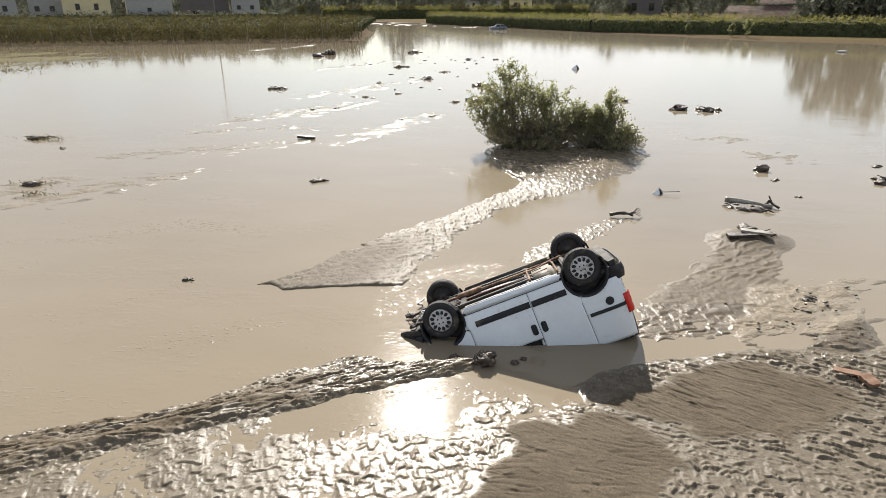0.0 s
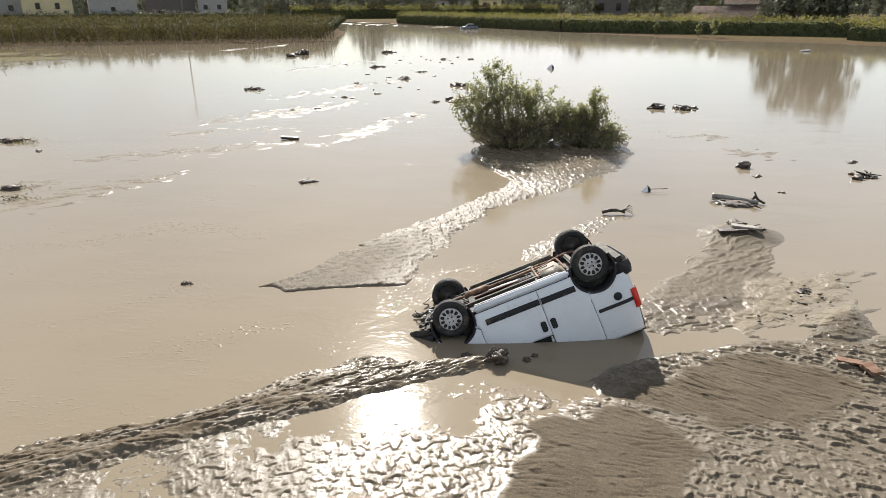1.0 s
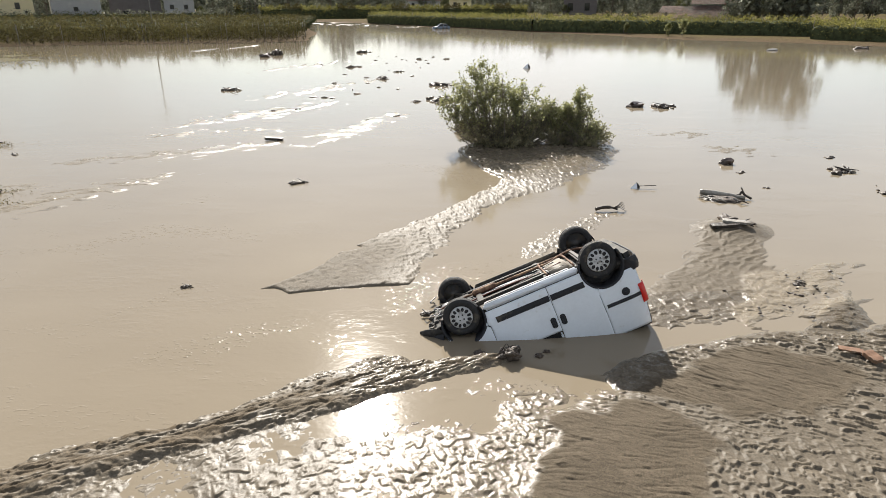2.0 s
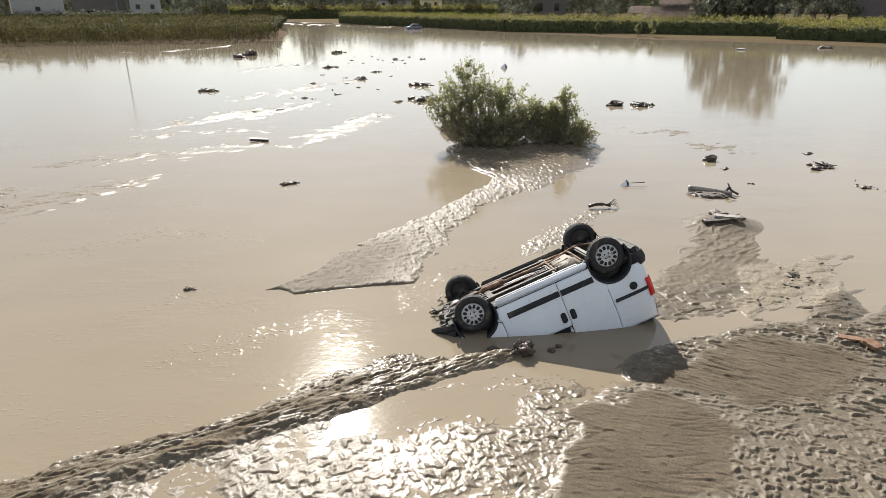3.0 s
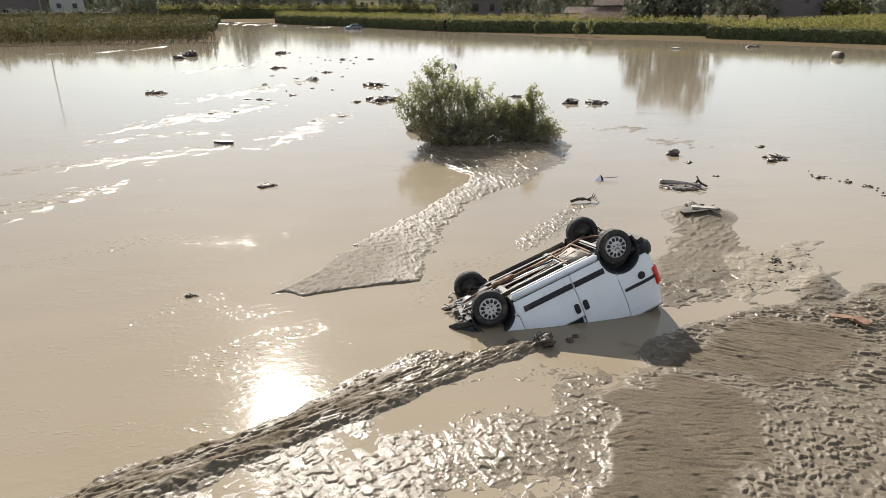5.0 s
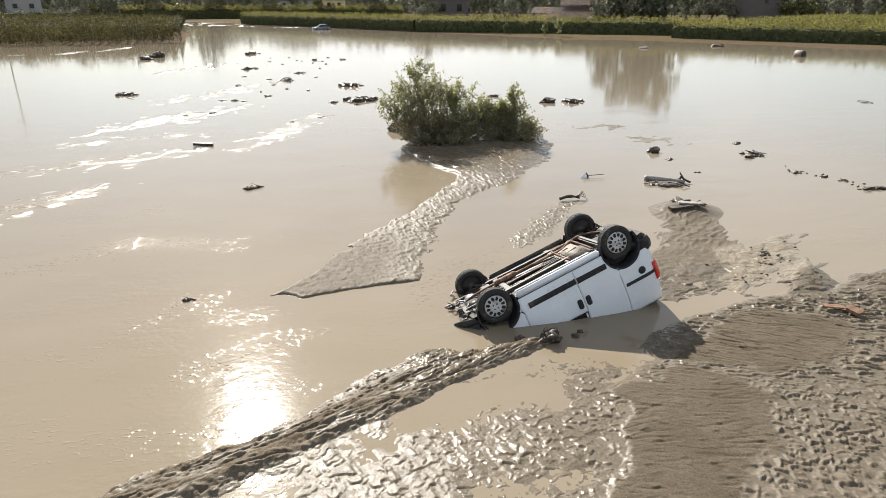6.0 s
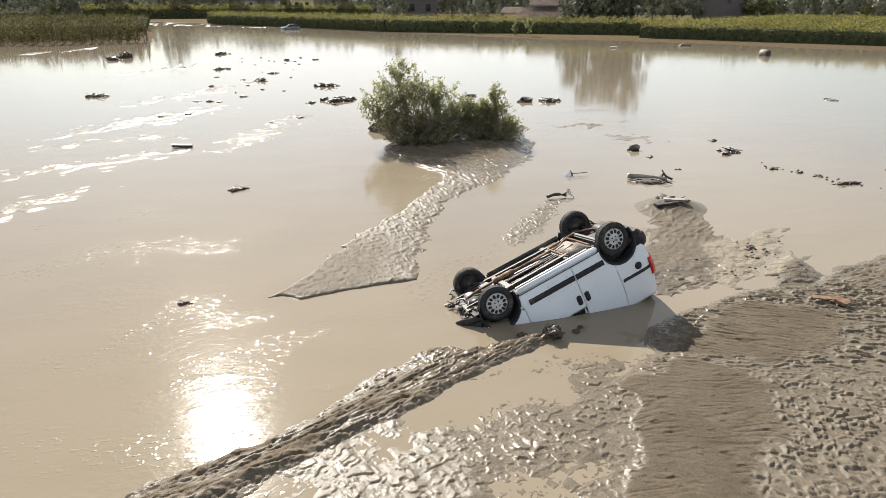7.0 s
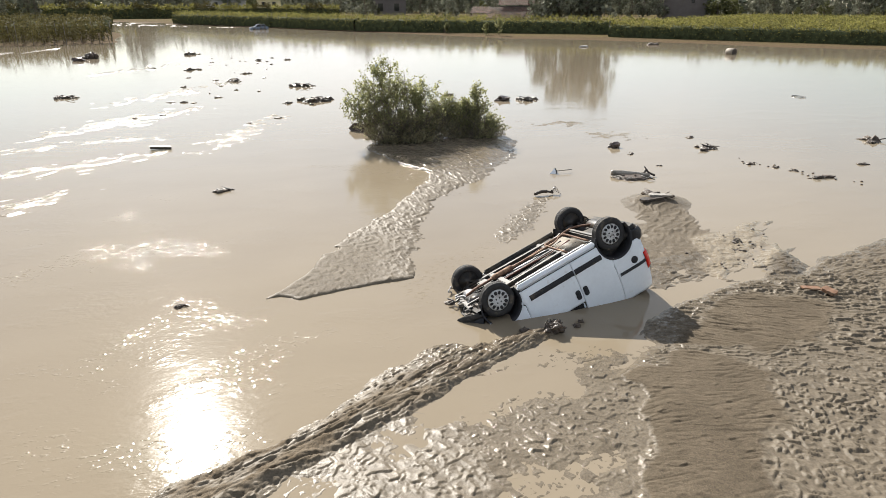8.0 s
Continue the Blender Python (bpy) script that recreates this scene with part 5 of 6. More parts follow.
    box(bm, -0.16, 0, 0.265, 0.20, 0.72, 0.055, None, 0.02)
    box(bm, 0.14, -0.34, 0.27, 0.62, 0.07, 0.05, None, 0.015)
    box(bm, 0.14, 0.34, 0.27, 0.62, 0.07, 0.05, None, 0.015)
    part("front_subframe", bm, MAT_STEEL, van, "muddy steel front subframe")
    for side in (-1, 1):
        bm = bmesh.new()
        tube(bm, [(-0.18, side * 0.34, 0.26), (-0.10, side * 0.5, 0.24), (0.0, side * 0.64, 0.23)], [0.035, 0.03, 0.028], 8)
        tube(bm, [(0.16, side * 0.36, 0.265), (0.08, side * 0.52, 0.245), (0.0, side * 0.64, 0.23)], [0.028, 0.026, 0.026], 8)
        part("control_arm", bm, MAT_STEEL, van, "")
        bm = bmesh.new()
        tube(bm, [(0.06, side * 0.16, 0.33), (0.03, side * 0.62, 0.30)], 0.017, 10)
        lathe(bm, [(0.02, -0.05), (0.05, -0.04), (0.042, -0.02), (0.05, 0.0), (0.036, 0.02), (0.042, 0.04), (0.02, 0.06)], 14, Matrix.Translation((0.032, side * 0.57, 0.302)))
        part("drive_shaft", bm, MAT_HOSE, van, "", True)
        bm = bmesh.new()
        tube(bm, [(-0.02, side * 0.60, 0.32), (-0.04, side * 0.54, 0.75)], 0.03, 10)
        part("strut", bm, MAT_HOSE, van, "", True)
    bm = bmesh.new()
    box(bm, 0.24, -0.16, 0.32, 0.34, 0.36, 0.16, None, 0.04)
    part("engine_sump", bm, MAT_STEEL, van, "muddy engine sump", True)
    bm = bmesh.new()
    lathe(bm, [(0.06, -0.18), (0.13, -0.12), (0.15, 0.02), (0.11, 0.16), (0.05, 0.2)], 18, Matrix.Translation((0.20, 0.20, 0.36)))
    part("gearbox", bm, MAT_ALLOY, van, "dull alloy gearbox casing", True)
    # hoses, pipes and cables along the floor
    rng = random.Random(5)
    for k in range(7):
        y = -0.36 + 0.11 * k + rng.uniform(-0.02, 0.02)
        pts = [(0.3 - 0.45 * i + rng.uniform(-0.05, 0.05), y + rng.uniform(-0.035, 0.035), 0.262 + rng.uniform(-0.012, 0.02)) for i in range(6)]
        bm = bmesh.new()
        tube(bm, smooth_pts(pts, 5), rng.choice((0.009, 0.012, 0.016)), 7)
        part("pipe", bm, (MAT_HOSE, MAT_STEEL, MAT_WIRE, MAT_ALLOY)[k % 4], van, "", True)
    # torn hoses, brackets and straw at the nose
    for k in range(16):
        p = Vector((rng.uniform(0.15, 0.48), rng.uniform(-0.6, 0.6), rng.uniform(0.22, 0.34)))
        pts = [p]
        for i in range(3):
            p = p + Vector((rng.uniform(-0.14, 0.14), rng.uniform(-0.16, 0.16), rng.uniform(-0.07, 0.07)))
            pts.append(p)
        bm = bmesh.new()
        tube(bm, smooth_pts(pts, 4), rng.choice((0.008, 0.013, 0.02)), 6)
        part("torn_hose", bm, (MAT_HOSE, MAT_STEEL, MAT_RUST, MAT_ALLOY)[k % 4], van, "", True)
    # clumps of mud and straw caught at the nose
    for k in range(18):
        bm = bmesh.new()
        bmesh.ops.create_icosphere(bm, subdivisions=2, radius=1.0)
        for v in bm.verts:
            v.co *= 1 + 0.7 * noise.noise(v.co * 1.7 + Vector((k * 7, 0, 0))) + 0.4 * noise.noise(v.co * 5)
        sx = rng.uniform(0.05, 0.12)
        bmesh.ops.transform(bm, matrix=Matrix.Translation((rng.uniform(0.30, 0.66), rng.uniform(-0.66, 0.6), rng.uniform(0.26, 0.42))) @ Matrix.Diagonal((sx, sx * 1.2, sx * 0.6, 1)), verts=bm.verts)
        part("mud_clump", bm, (MAT_CLOD, MAT_UNDER)[k % 2], van)


build_van()


# ---- plants ----
def build_shrub(name, label, x, y, z, lobes, seed, leaf, mud_top, sprays=30, stems=9):
    """A many-stemmed shrub: stems fan out from the foot into lobes (x, y, z, wide, high, share), and each lobe is filled with leafy sprays."""
    rng, nrng = random.Random(seed), np.random.RandomState(seed)
    bm = bmesh.new()
    centres, sizes = [], []
    for lx, ly, lz, wide, high, share in lobes:
        for k in range(int(sprays * share)):
            q = Vector((rng.gauss(0, 1), rng.gauss(0, 1), rng.gauss(0, 1))).normalized() * rng.uniform(0.1, 1.15) ** 0.6
            end = Vector((lx + q.x * wide, ly + q.y * wide * 0.55, max(0.05, lz + q.z * high)))
            out = Vector((q.x, q.y, q.z * 0.6 + 0.35)).normalized()
            start = end - out * rng.uniform(0.35, 0.6) * min(1.0, wide) + Vector((0, 0, -0.12))
            mid = (start + end) / 2 + Vector((rng.gauss(0, 0.06), rng.gauss(0, 0.06), rng.uniform(0.0, 0.08)))
            if k % 4 == 0:
                tube(bm, [start, mid, end], [0.011, 0.008, 0.003], 4, False)
            n = rng.randint(20, 34)
            t = nrng.uniform(0.1, 1.12, n)[:, None]
            line = (1 - t) ** 2 * np.array(start) + 2 * t * (1 - t) * np.array(mid) + t * t * np.array(end)
            centres.append(line + nrng.normal(size=(n, 3)) * 0.060)
            sizes.append(nrng.uniform(0.65, 1.35, n) * leaf)
        for k in range(max(1, int(stems * share))):
            a = rng.uniform(0, 2 * math.pi)
            foot = Vector((lx * 0.35 + rng.gauss(0, 0.15), ly * 0.35 + rng.gauss(0, 0.12), -0.1))
            end = Vector((lx + math.cos(a) * wide * 0.6, ly + math.sin(a) * wide * 0.45, lz + rng.uniform(0.0, 0.8) * high))
            bow = Vector((rng.gauss(0, 0.28) + 0.12 * lx, rng.gauss(0, 0.2), 0.05))
            line = smooth_pts([foot, foot.lerp(end, 0.35) + bow, foot.lerp(end, 0.7) + bow * 0.6, end], 4)
            r = rng.uniform(0.012, 0.028)
            tube(bm, line, [r * (1 - 0.82 * i / (len(line) - 1)) for i in range(len(line))], 5, False)
    ob = empty(name, pose(x, y, z))
    tagged(part("branchwork", bm, MAT_BARK, ob, "tangled grey-brown stems"), kind="stuff")
    c, s = np.concatenate(centres), np.concatenate(sizes)
    keep = c[:, 2] > 0.0
    c, s = c[keep], s[keep]
    low = c[:, 2] < mud_top + 0.3 * nrng.normal(size=len(c))
    for nm, sel, mat, lab in (("crown", ~low, MAT_LEAF, "small yellow-green leaves"), ("muddy_skirt", low, MAT_LEAF_MUD, "lower leaves dulled by silt")):
        if sel.any():
            f = leaves(nm, c[sel], s[sel], mat, nrng)
            f.parent = ob
            tagged(f, lab, kind="stuff")
    return tagged(ob, label, "shrub")


build_shrub("shrub", "leafy shrub battered by the flood, on a mud hump", 2.9, 25.4, 0.04,
            ((-0.75, 0.1, 2.05, 1.4, 1.0, 4.4), (0.2, -0.1, 0.95, 1.75, 0.85, 7.5), (-1.9, 0.0, 1.6, 0.8, 0.8, 1.7), (-0.85, 0.1, 2.95, 0.62, 0.5, 0.8), (0.55, 0.1, 1.95, 0.95, 0.75, 2.4), (1.75, 0.1, 1.3, 0.85, 0.6, 2.2),
             (1.5, 0.0, 0.9, 1.05, 0.7, 3.6), (0.1, -0.2, 0.35, 1.9, 0.42, 5.0), (2.1, -0.2, 0.4, 0.8, 0.4, 2.0), (-1.3, 0.0, 1.0, 0.75, 0.8, 1.8)), 3, 0.090, 1.0)
build_shrub("shrub", "lower bushy shrub growing against a taller one", 5.85, 25.3, 0.03,
            ((0.05, 0.0, 1.1, 0.9, 0.85, 3.8), (0.1, 0.0, 1.95, 0.4, 0.42, 0.7), (0.85, 0.0, 0.62, 0.65, 0.5, 1.9), (-0.55, 0.0, 0.85, 0.75, 0.65, 2.4), (0.1, -0.2, 0.35, 1.4, 0.38, 3.6), (-0.5, 0.0, 1.4, 0.5, 0.4, 0.8)), 8, 0.090, 0.55)


def build_tree_mesh(name, seed, height, width, n, mat, slim=1.0, low=0.2):
    """A tree: tapered trunk, limbs, and a crown of leaf clumps with gaps and an uneven outline."""
    rng, nrng = random.Random(seed), np.random.RandomState(seed)
    ob = empty(name)
    bm = bmesh.new()
    tube(bm, [(0, 0, -0.3), (0.02 * height, 0, height * 0.35), (-0.01 * height, 0.01 * height, height * 0.85)], [height * 0.022, height * 0.016, height * 0.004], 8)
    lobes = []
    for k in range(26):
        t = rng.uniform(low, 0.97)
        a = rng.uniform(0, 2 * math.pi)
        r = width * 0.5 * math.sin(math.pi * min(1, (t - low * 0.6) / (1 - low * 0.6)) ** 0.8) ** 0.7 * rng.uniform(0.35, 0.95)
        q = (r * math.cos(a), r * math.sin(a), t * height)
        lobes.append((q, width * rng.uniform(0.10, 0.20)))
        tube(bm, [(0, 0, t * height * 0.75), (q[0] * 0.6, q[1] * 0.6, t * height * 0.92), q], [height * 0.007, height * 0.004, height * 0.001], 5, False)
    part("trunk", bm, MAT_BARK, ob)
    pick = nrng.randint(len(lobes), size=n)
    cen = np.array([q for q, r in lobes])[pick]
    rad = np.array([r for q, r in lobes])[pick]
    d = nrng.normal(size=(n, 3))
    d /= np.linalg.norm(d, axis=1)[:, None]
    c = cen + d * (rad * nrng.uniform(0.55, 1.1, n))[:, None] * np.array([1, 1, 1.15 * slim])
    f = leaves("crown", c, nrng.uniform(0.6, 1.3, n) * 0.8, mat, nrng)
    f.parent = ob
    return ob


def build_vine_row(label, p0, p1, height, mat, rng, per_metre, thick=0.8, trunks=True, leaf=0.26, foot=0.55, wild=0.25, clump=0.0, core=True):
    """A row of trained vines: posts and trunks, a hedge of leaves with shoots above it, and a core coloured dark for
    its inner shade.
    """
    p0, p1 = np.array(p0, float), np.array(p1, float)
    run = p1 - p0
    length = np.hypot(*run)
    d = run / length
    nrm = np.array([-d[1], d[0]])
    n = int(length * per_metre)
    t = rng.uniform(0, length, n)
    if clump:
        t = np.clip(np.round(t / 1.15) * 1.15 + rng.normal(size=n) * clump, 0, length)
    vine = np.random.RandomState(int(length * 7)).uniform(0.72, 1.12, int(length / 1.15) + 3)[np.round(t / 1.15).astype(int)] if clump else 1.0
    top = vine * height * (1 + 0.09 * np.sin(t * 1.9 + rng.uniform(0, 6)) + 0.07 * np.sin(t * 5.3)) * rng.uniform(1 - wild, 1 + wild * 0.55, n) ** 0.6
    z = foot + (top - foot) * rng.uniform(0, 1, n) ** 0.62
    side = rng.normal(size=n) * thick * 0.40 * (0.8 + 0.3 * (z / height))
    c = np.stack([p0[0] + d[0] * t + nrm[0] * side, p0[1] + d[1] * t + nrm[1] * side, z + 0.1], 1)
    ob = empty("vine_row", Matrix.Translation((p0[0], p0[1], 0.0)))
    f = leaves("canopy", c - np.array([p0[0], p0[1], 0]), rng.uniform(0.7, 1.3, n) * leaf, mat, rng)
    f.parent = ob
    tagged(f, kind="stuff")
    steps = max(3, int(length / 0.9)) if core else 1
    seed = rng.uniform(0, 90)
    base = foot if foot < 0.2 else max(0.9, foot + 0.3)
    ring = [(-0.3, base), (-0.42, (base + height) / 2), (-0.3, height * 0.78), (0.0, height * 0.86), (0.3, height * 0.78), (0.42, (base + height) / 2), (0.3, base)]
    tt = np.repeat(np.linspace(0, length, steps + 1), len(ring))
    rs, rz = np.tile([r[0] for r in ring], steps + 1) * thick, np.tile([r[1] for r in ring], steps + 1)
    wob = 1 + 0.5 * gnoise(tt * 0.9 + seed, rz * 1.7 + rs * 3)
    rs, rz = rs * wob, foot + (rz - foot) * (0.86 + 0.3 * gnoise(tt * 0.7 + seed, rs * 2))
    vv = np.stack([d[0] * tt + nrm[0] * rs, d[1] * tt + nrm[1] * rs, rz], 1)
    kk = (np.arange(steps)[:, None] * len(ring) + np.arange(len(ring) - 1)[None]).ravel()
    # added solid filling among the leaves; its dark colour paints the shade inside the row
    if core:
        mass = raw_mesh("shade_core", vv, np.stack([kk, kk + 1, kk + 1 + len(ring), kk + len(ring)], 1), MAT_CORE)
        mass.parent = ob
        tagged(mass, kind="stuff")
    if trunks:
        bm = bmesh.new()
        x = 0.4
        while x < length:
            q = d * (x + rng.uniform(-0.15, 0.15))
            lean = rng.uniform(-0.12, 0.12, 2)
            tube(bm, [(q[0], q[1], -0.1), (q[0] + lean[0] * 0.5, q[1] + lean[1] * 0.5, 0.5), (q[0] + lean[0], q[1] + lean[1], height * 0.6)], [0.05, 0.04, 0.02], 5, False)
            x += 1.1
        tr = part("trunk_line", bm, MAT_BARK, ob, "dark vine trunks standing in the mud")
        tr["kind"] = "stuff"
        bm = bmesh.new()
        tube(bm, [(0, 0, -0.1), (0, 0, height * 1.04)], 0.045, 6)
        post = part("post", bm, MAT_POLE, ob, "weathered vineyard post")
        for k in range(1, int(length / 5.5) + 1):
            q = d * k * 5.5
            p = new("post", post.data)
            p.parent = ob
            p.matrix_local = pose(q[0], q[1], 0, 0, 0, k * 40)
    return tagged(ob, label, "vine row", group="vineyard rows")


vr = np.random.RandomState(21)
# the block of vines on the left, rows one behind the other
for k in range(26):
    back = k * 2.6 + (0.0 if k < 12 else (k - 12) * 1.6)
    ax, ay = -16.0 - 0.10 * back - 1.2 * (k % 3), 102.8 + back
    bx, by = -75.0 - 0.55 * back, 92.6 + back * 0.95
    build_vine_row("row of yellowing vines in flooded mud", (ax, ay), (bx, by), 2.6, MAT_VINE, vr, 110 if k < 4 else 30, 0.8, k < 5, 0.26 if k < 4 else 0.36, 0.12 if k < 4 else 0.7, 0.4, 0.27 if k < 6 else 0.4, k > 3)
# the long rows across the water
for k, (pa, pb) in enumerate((((-10.5, 191.5), (11.0, 158.3)), ((11.2, 158.0), (24.8, 133.6)), ((25.0, 133.3), (39.0, 120.2)), ((39.2, 120.0), (68.0, 101.5)))):
    n = np.array([0.55, 0.84])
    for j in range(3):
        a, b = np.array(pa) + n * 2.4 * j, np.array(pb) + n * 2.4 * j
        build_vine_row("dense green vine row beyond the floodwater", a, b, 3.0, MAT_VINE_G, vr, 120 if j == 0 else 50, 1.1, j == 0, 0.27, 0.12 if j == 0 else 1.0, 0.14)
# the block on the right bank
for k in range(30):
    n = np.array([0.80, 0.60]) * (k * 2.5 + max(0, k - 14) * 2.2)
    a, b = np.array((59.6, 96.8)) + n + np.array([0.4 * k, -0.2 * k]) * 0.2, np.array((86.0, 61.0)) + n + np.array([2.0, -2.5]) * k * 0.55
    m = (a + b) / 2 + np.array([-1.2, -1.0])
    build_vine_row("dense green vine row on the far bank", a, b, 2.6, MAT_VINE_G, vr, 120 if k == 0 else 44, 1.15, k == 0, 0.26 if k == 0 else 0.32, 0.12 if k == 0 else 1.1, 0.14)
# the dark hedge before the houses
hedge = build_vine_row("dark hedge below the houses", (-150, 178), (-58, 224), 3.4, MAT_TREE, vr, 40, 1.6, False, 0.5, 0.1, 0.3)
hedge.name = "hedge"
tagged(hedge, category="hedge", group="field hedges")
# vine rows seen end-on at the back
for k in range(17):
    x, y = -62 + 6.3 * k, 250.0 - 2.5 * min(k, 3) + 0.8 * max(0, k - 3)
    build_vine_row("tall block of vines at the back", (x, y), (x + 6.6, y + 1.0), 4.4 + 0.4 * (k % 3 == 0), MAT_VINE_G if k % 3 else MAT_VINE, vr, 150, 2.2, False, 0.5, 0.15, 0.15)

# shrubs on the far bank
for x, y, h in ((43.9, 106.2, 3.0), (42.6, 109.0, 2.0), (38.4, 117.5, 1.9)):
    build_shrub("shrub", "young yellow-green sapling on the far bank", x, y, 0.1, ((0, 0, h * 0.55, h * 0.34, h * 0.45, 1.0), (0.1, 0, h * 0.85, h * 0.2, h * 0.25, 0.4)), int(x), 0.22, 0.0, 24, 4)

# trees
TREES = [build_tree_mesh("tree", 31, 11, 8, 1100, MAT_TREE), build_tree_mesh("tree", 32, 12, 7, 1100, MAT_TREE, 1.2), build_tree_mesh("tree", 33, 9, 9, 1100, MAT_TREE_Y), build_tree_mesh("tree", 34, 20, 6.5, 1600, MAT_TREE, 1.4, 0.08)]
TREE_LABELS = ("dark broad-leaved tree behind the fields", "tall dark tree behind the fields", "yellow-green tree beyond the vines", "slender dark poplar behind the fields")


def plant(kind, az, dist, size, turn=0.0):
    """A tree at a bearing (degrees east of north) and distance."""
    x, y = math.sin(radians(az)) * dist, math.cos(radians(az)) * dist
    m = pose(x, y, 0.1, 0, 0, turn) @ Matrix.Diagonal((size, size, size, 1))
    if TREES[kind].get("planted"):
        ob = copy_thing(TREES[kind], m)
    else:
        ob = TREES[kind]
        ob.matrix_basis = m
        ob["planted"] = 1
    return tagged(ob, TREE_LABELS[kind], "tree", group="trees behind the fields")


tr = random.Random(11)
for az, dist, kind, size in ((26.6, 152, 0, 1.05), (27.9, 150, 0, 1.3), (29.2, 156, 1, 1.35), (30.2, 152, 0, 1.35), (31.3, 158, 1, 1.1), (33.3, 235, 1, 0.8), (34.3, 240, 0, 0.85), (35.2, 236, 0, 0.9), (36.4, 232, 0, 0.85), (39.8, 236, 1, 0.75), (40.8, 230, 2, 0.85), (41.8, 232, 2, 0.8),
                             (-6.8, 300, 0, 1.0), (-4.6, 310, 1, 1.0), (-3.6, 300, 0, 1.0), (-6.2, 262, 3, 0.68), (-5.4, 265, 1, 1.0), (-2.6, 268, 3, 0.5), (-12.2, 205, 3, 0.55), (-12.6, 207, 1, 0.6), (-14.5, 215, 0, 0.7), (16.6, 172, 2, 0.35), (17.6, 172, 2, 0.3), (18.4, 171, 2, 0.36), (19.0, 176, 0, 0.5), (12.0, 200, 0, 0.8)):
    plant(kind, az, dist, size, tr.uniform(0, 360))
az = -48.0
while az < 62:
    dist = tr.uniform(290, 340)
    plant(tr.choice((0, 0, 1, 1, 2)), az, dist, tr.uniform(0.5, 0.95), tr.uniform(0, 360))
    az += tr.uniform(0.6, 1.2)


def build_far_wood():
    """The wooded rise that closes the view."""
    rng = np.random.RandomState(4)
    n = 30000
    a = np.radians(rng.uniform(-62, 75, n))
    r = rng.uniform(360, 430, n)
    top = 15 + 2 * np.sin(a * 9) + 1.5 * np.sin(a * 23 + 1) + 1.5 * np.sin(a * 61)
    c = np.stack([np.sin(a) * r, np.cos(a) * r, top * rng.uniform(0, 1, n) ** 0.8], 1)
    f = leaves("backdrop", c, rng.uniform(2.6, 5.0, n), MAT_TREE, rng)
    return tagged(f, "dark wooded rise along the horizon", "woodland", kind="stuff")


build_far_wood()


def build_grass():
    """Drowned grass and weed lying in mats on the western bank."""
    rng = np.random.RandomState(12)
    n = 60000
    x, y = rng.uniform(-78, -20, n), rng.uniform(34, 92, n)
    d = inside(x + 5 * fbm(x * 0.05, y * 0.05, 3, 40), y + 5 * fbm(x * 0.05, y * 0.05, 3, 44), LEFT_BANK)
    keep = (d / 9 + 0.9 * fbm(x * 0.25, y * 0.25, 3, 80) + rng.normal(size=n) * 0.35) > 0.2
    c = np.stack([x, y, rng.uniform(0.0, 0.04, n)], 1)[keep]
    f = leaves("grass", c, rng.uniform(0.06, 0.17, len(c)), MAT_GRASS, rng, 0.6)
    return tagged(f, "mats of drowned yellow-green grass", "grass", kind="stuff")


build_grass()
for x, y, s in ((-13.4, 19.6, 0.5), (-18.0, 27.1, 0.7), (-17.3, 26.6, 0.4), (-12.7, 18.4, 0.35)):
    rng = np.random.RandomState(int(-x * 10))
    c = rng.normal(size=(130, 3)) * np.array([s * 0.8, s * 0.4, 0.04]) + np.array([0, 0, 0.05])
    f = leaves("weed_tuft", c, rng.uniform(0.03, 0.08, 130), MAT_GRASS, rng)
    f.matrix_world = pose(x, y, 0.0)
    tagged(f, "green weed tuft caught on a mudbank", "weed", kind="stuff")


# ---- buildings ----
def build_house(label, az, dist, w, depth, eaves, ridge, wall_mat, openings, turn=0.0):
    """A plastered house: walls with recessed windows, and a gabled tile roof with courses."""
    x, y = math.sin(radians(az)) * dist, math.cos(radians(az)) * dist
    ob = empty("house", pose(x, y, 0.1, 0, 0, -az + turn))
    bm = bmesh.new()
    box(bm, 0, depth / 2, eaves / 2, w, depth, eaves)
    for s in (-1, 1):
        a = [bm.verts.new(v) for v in ((s * w / 2, 0, eaves), (s * w / 2, depth, eaves), (s * w / 2, depth / 2, ridge))]
        bm.faces.new(a if s > 0 else a[::-1])
    part("wall", bm, wall_mat, ob)
    for s in (-1, 1):
        bm = bmesh.new()
        rows = 14
        line = []
        for k in range(rows + 1):
            t = k / rows
            yk = -0.5 + (depth / 2 + 0.5) * t if s < 0 else depth + 0.5 - (depth / 2 + 0.5) * t
            zk = eaves - 0.2 + (ridge - eaves + 0.2) * t
            for lift in ((0.0, 0.22) if k < rows else (0.1,)):
                if k and lift == 0.0:
                    lift = 0.1
                line.append([bm.verts.new((x, yk, zk + lift)) for x in (-w / 2 - 0.5, w / 2 + 0.5)])
        for u, v in zip(line, line[1:]):
            bm.faces.new((u[0], u[1], v[1], v[0]) if s < 0 else (u[1], u[0], v[0], v[1]))
        part("roof", bm, MAT_TILE, ob, "brown clay-tile roof")
    for ox, oz, ow, oh in openings:
        bm = bmesh.new()
        box(bm, ox, 0.02, oz, ow, 0.10, oh, None, 0.02)
        win = part("window", bm, MAT_GLASS, ob, "dark window")
        bm = bmesh.new()
        box(bm, ox, -0.06, oz - oh / 2 - 0.06, ow + 0.3, 0.18, 0.1)
        part("sill", bm, wall_mat, win)
        for s in (-1, 1):
            bm = bmesh.new()
            box(bm, ox + s * (ow / 2 + 0.05), -0.05, oz, 0.14, 0.06, oh)
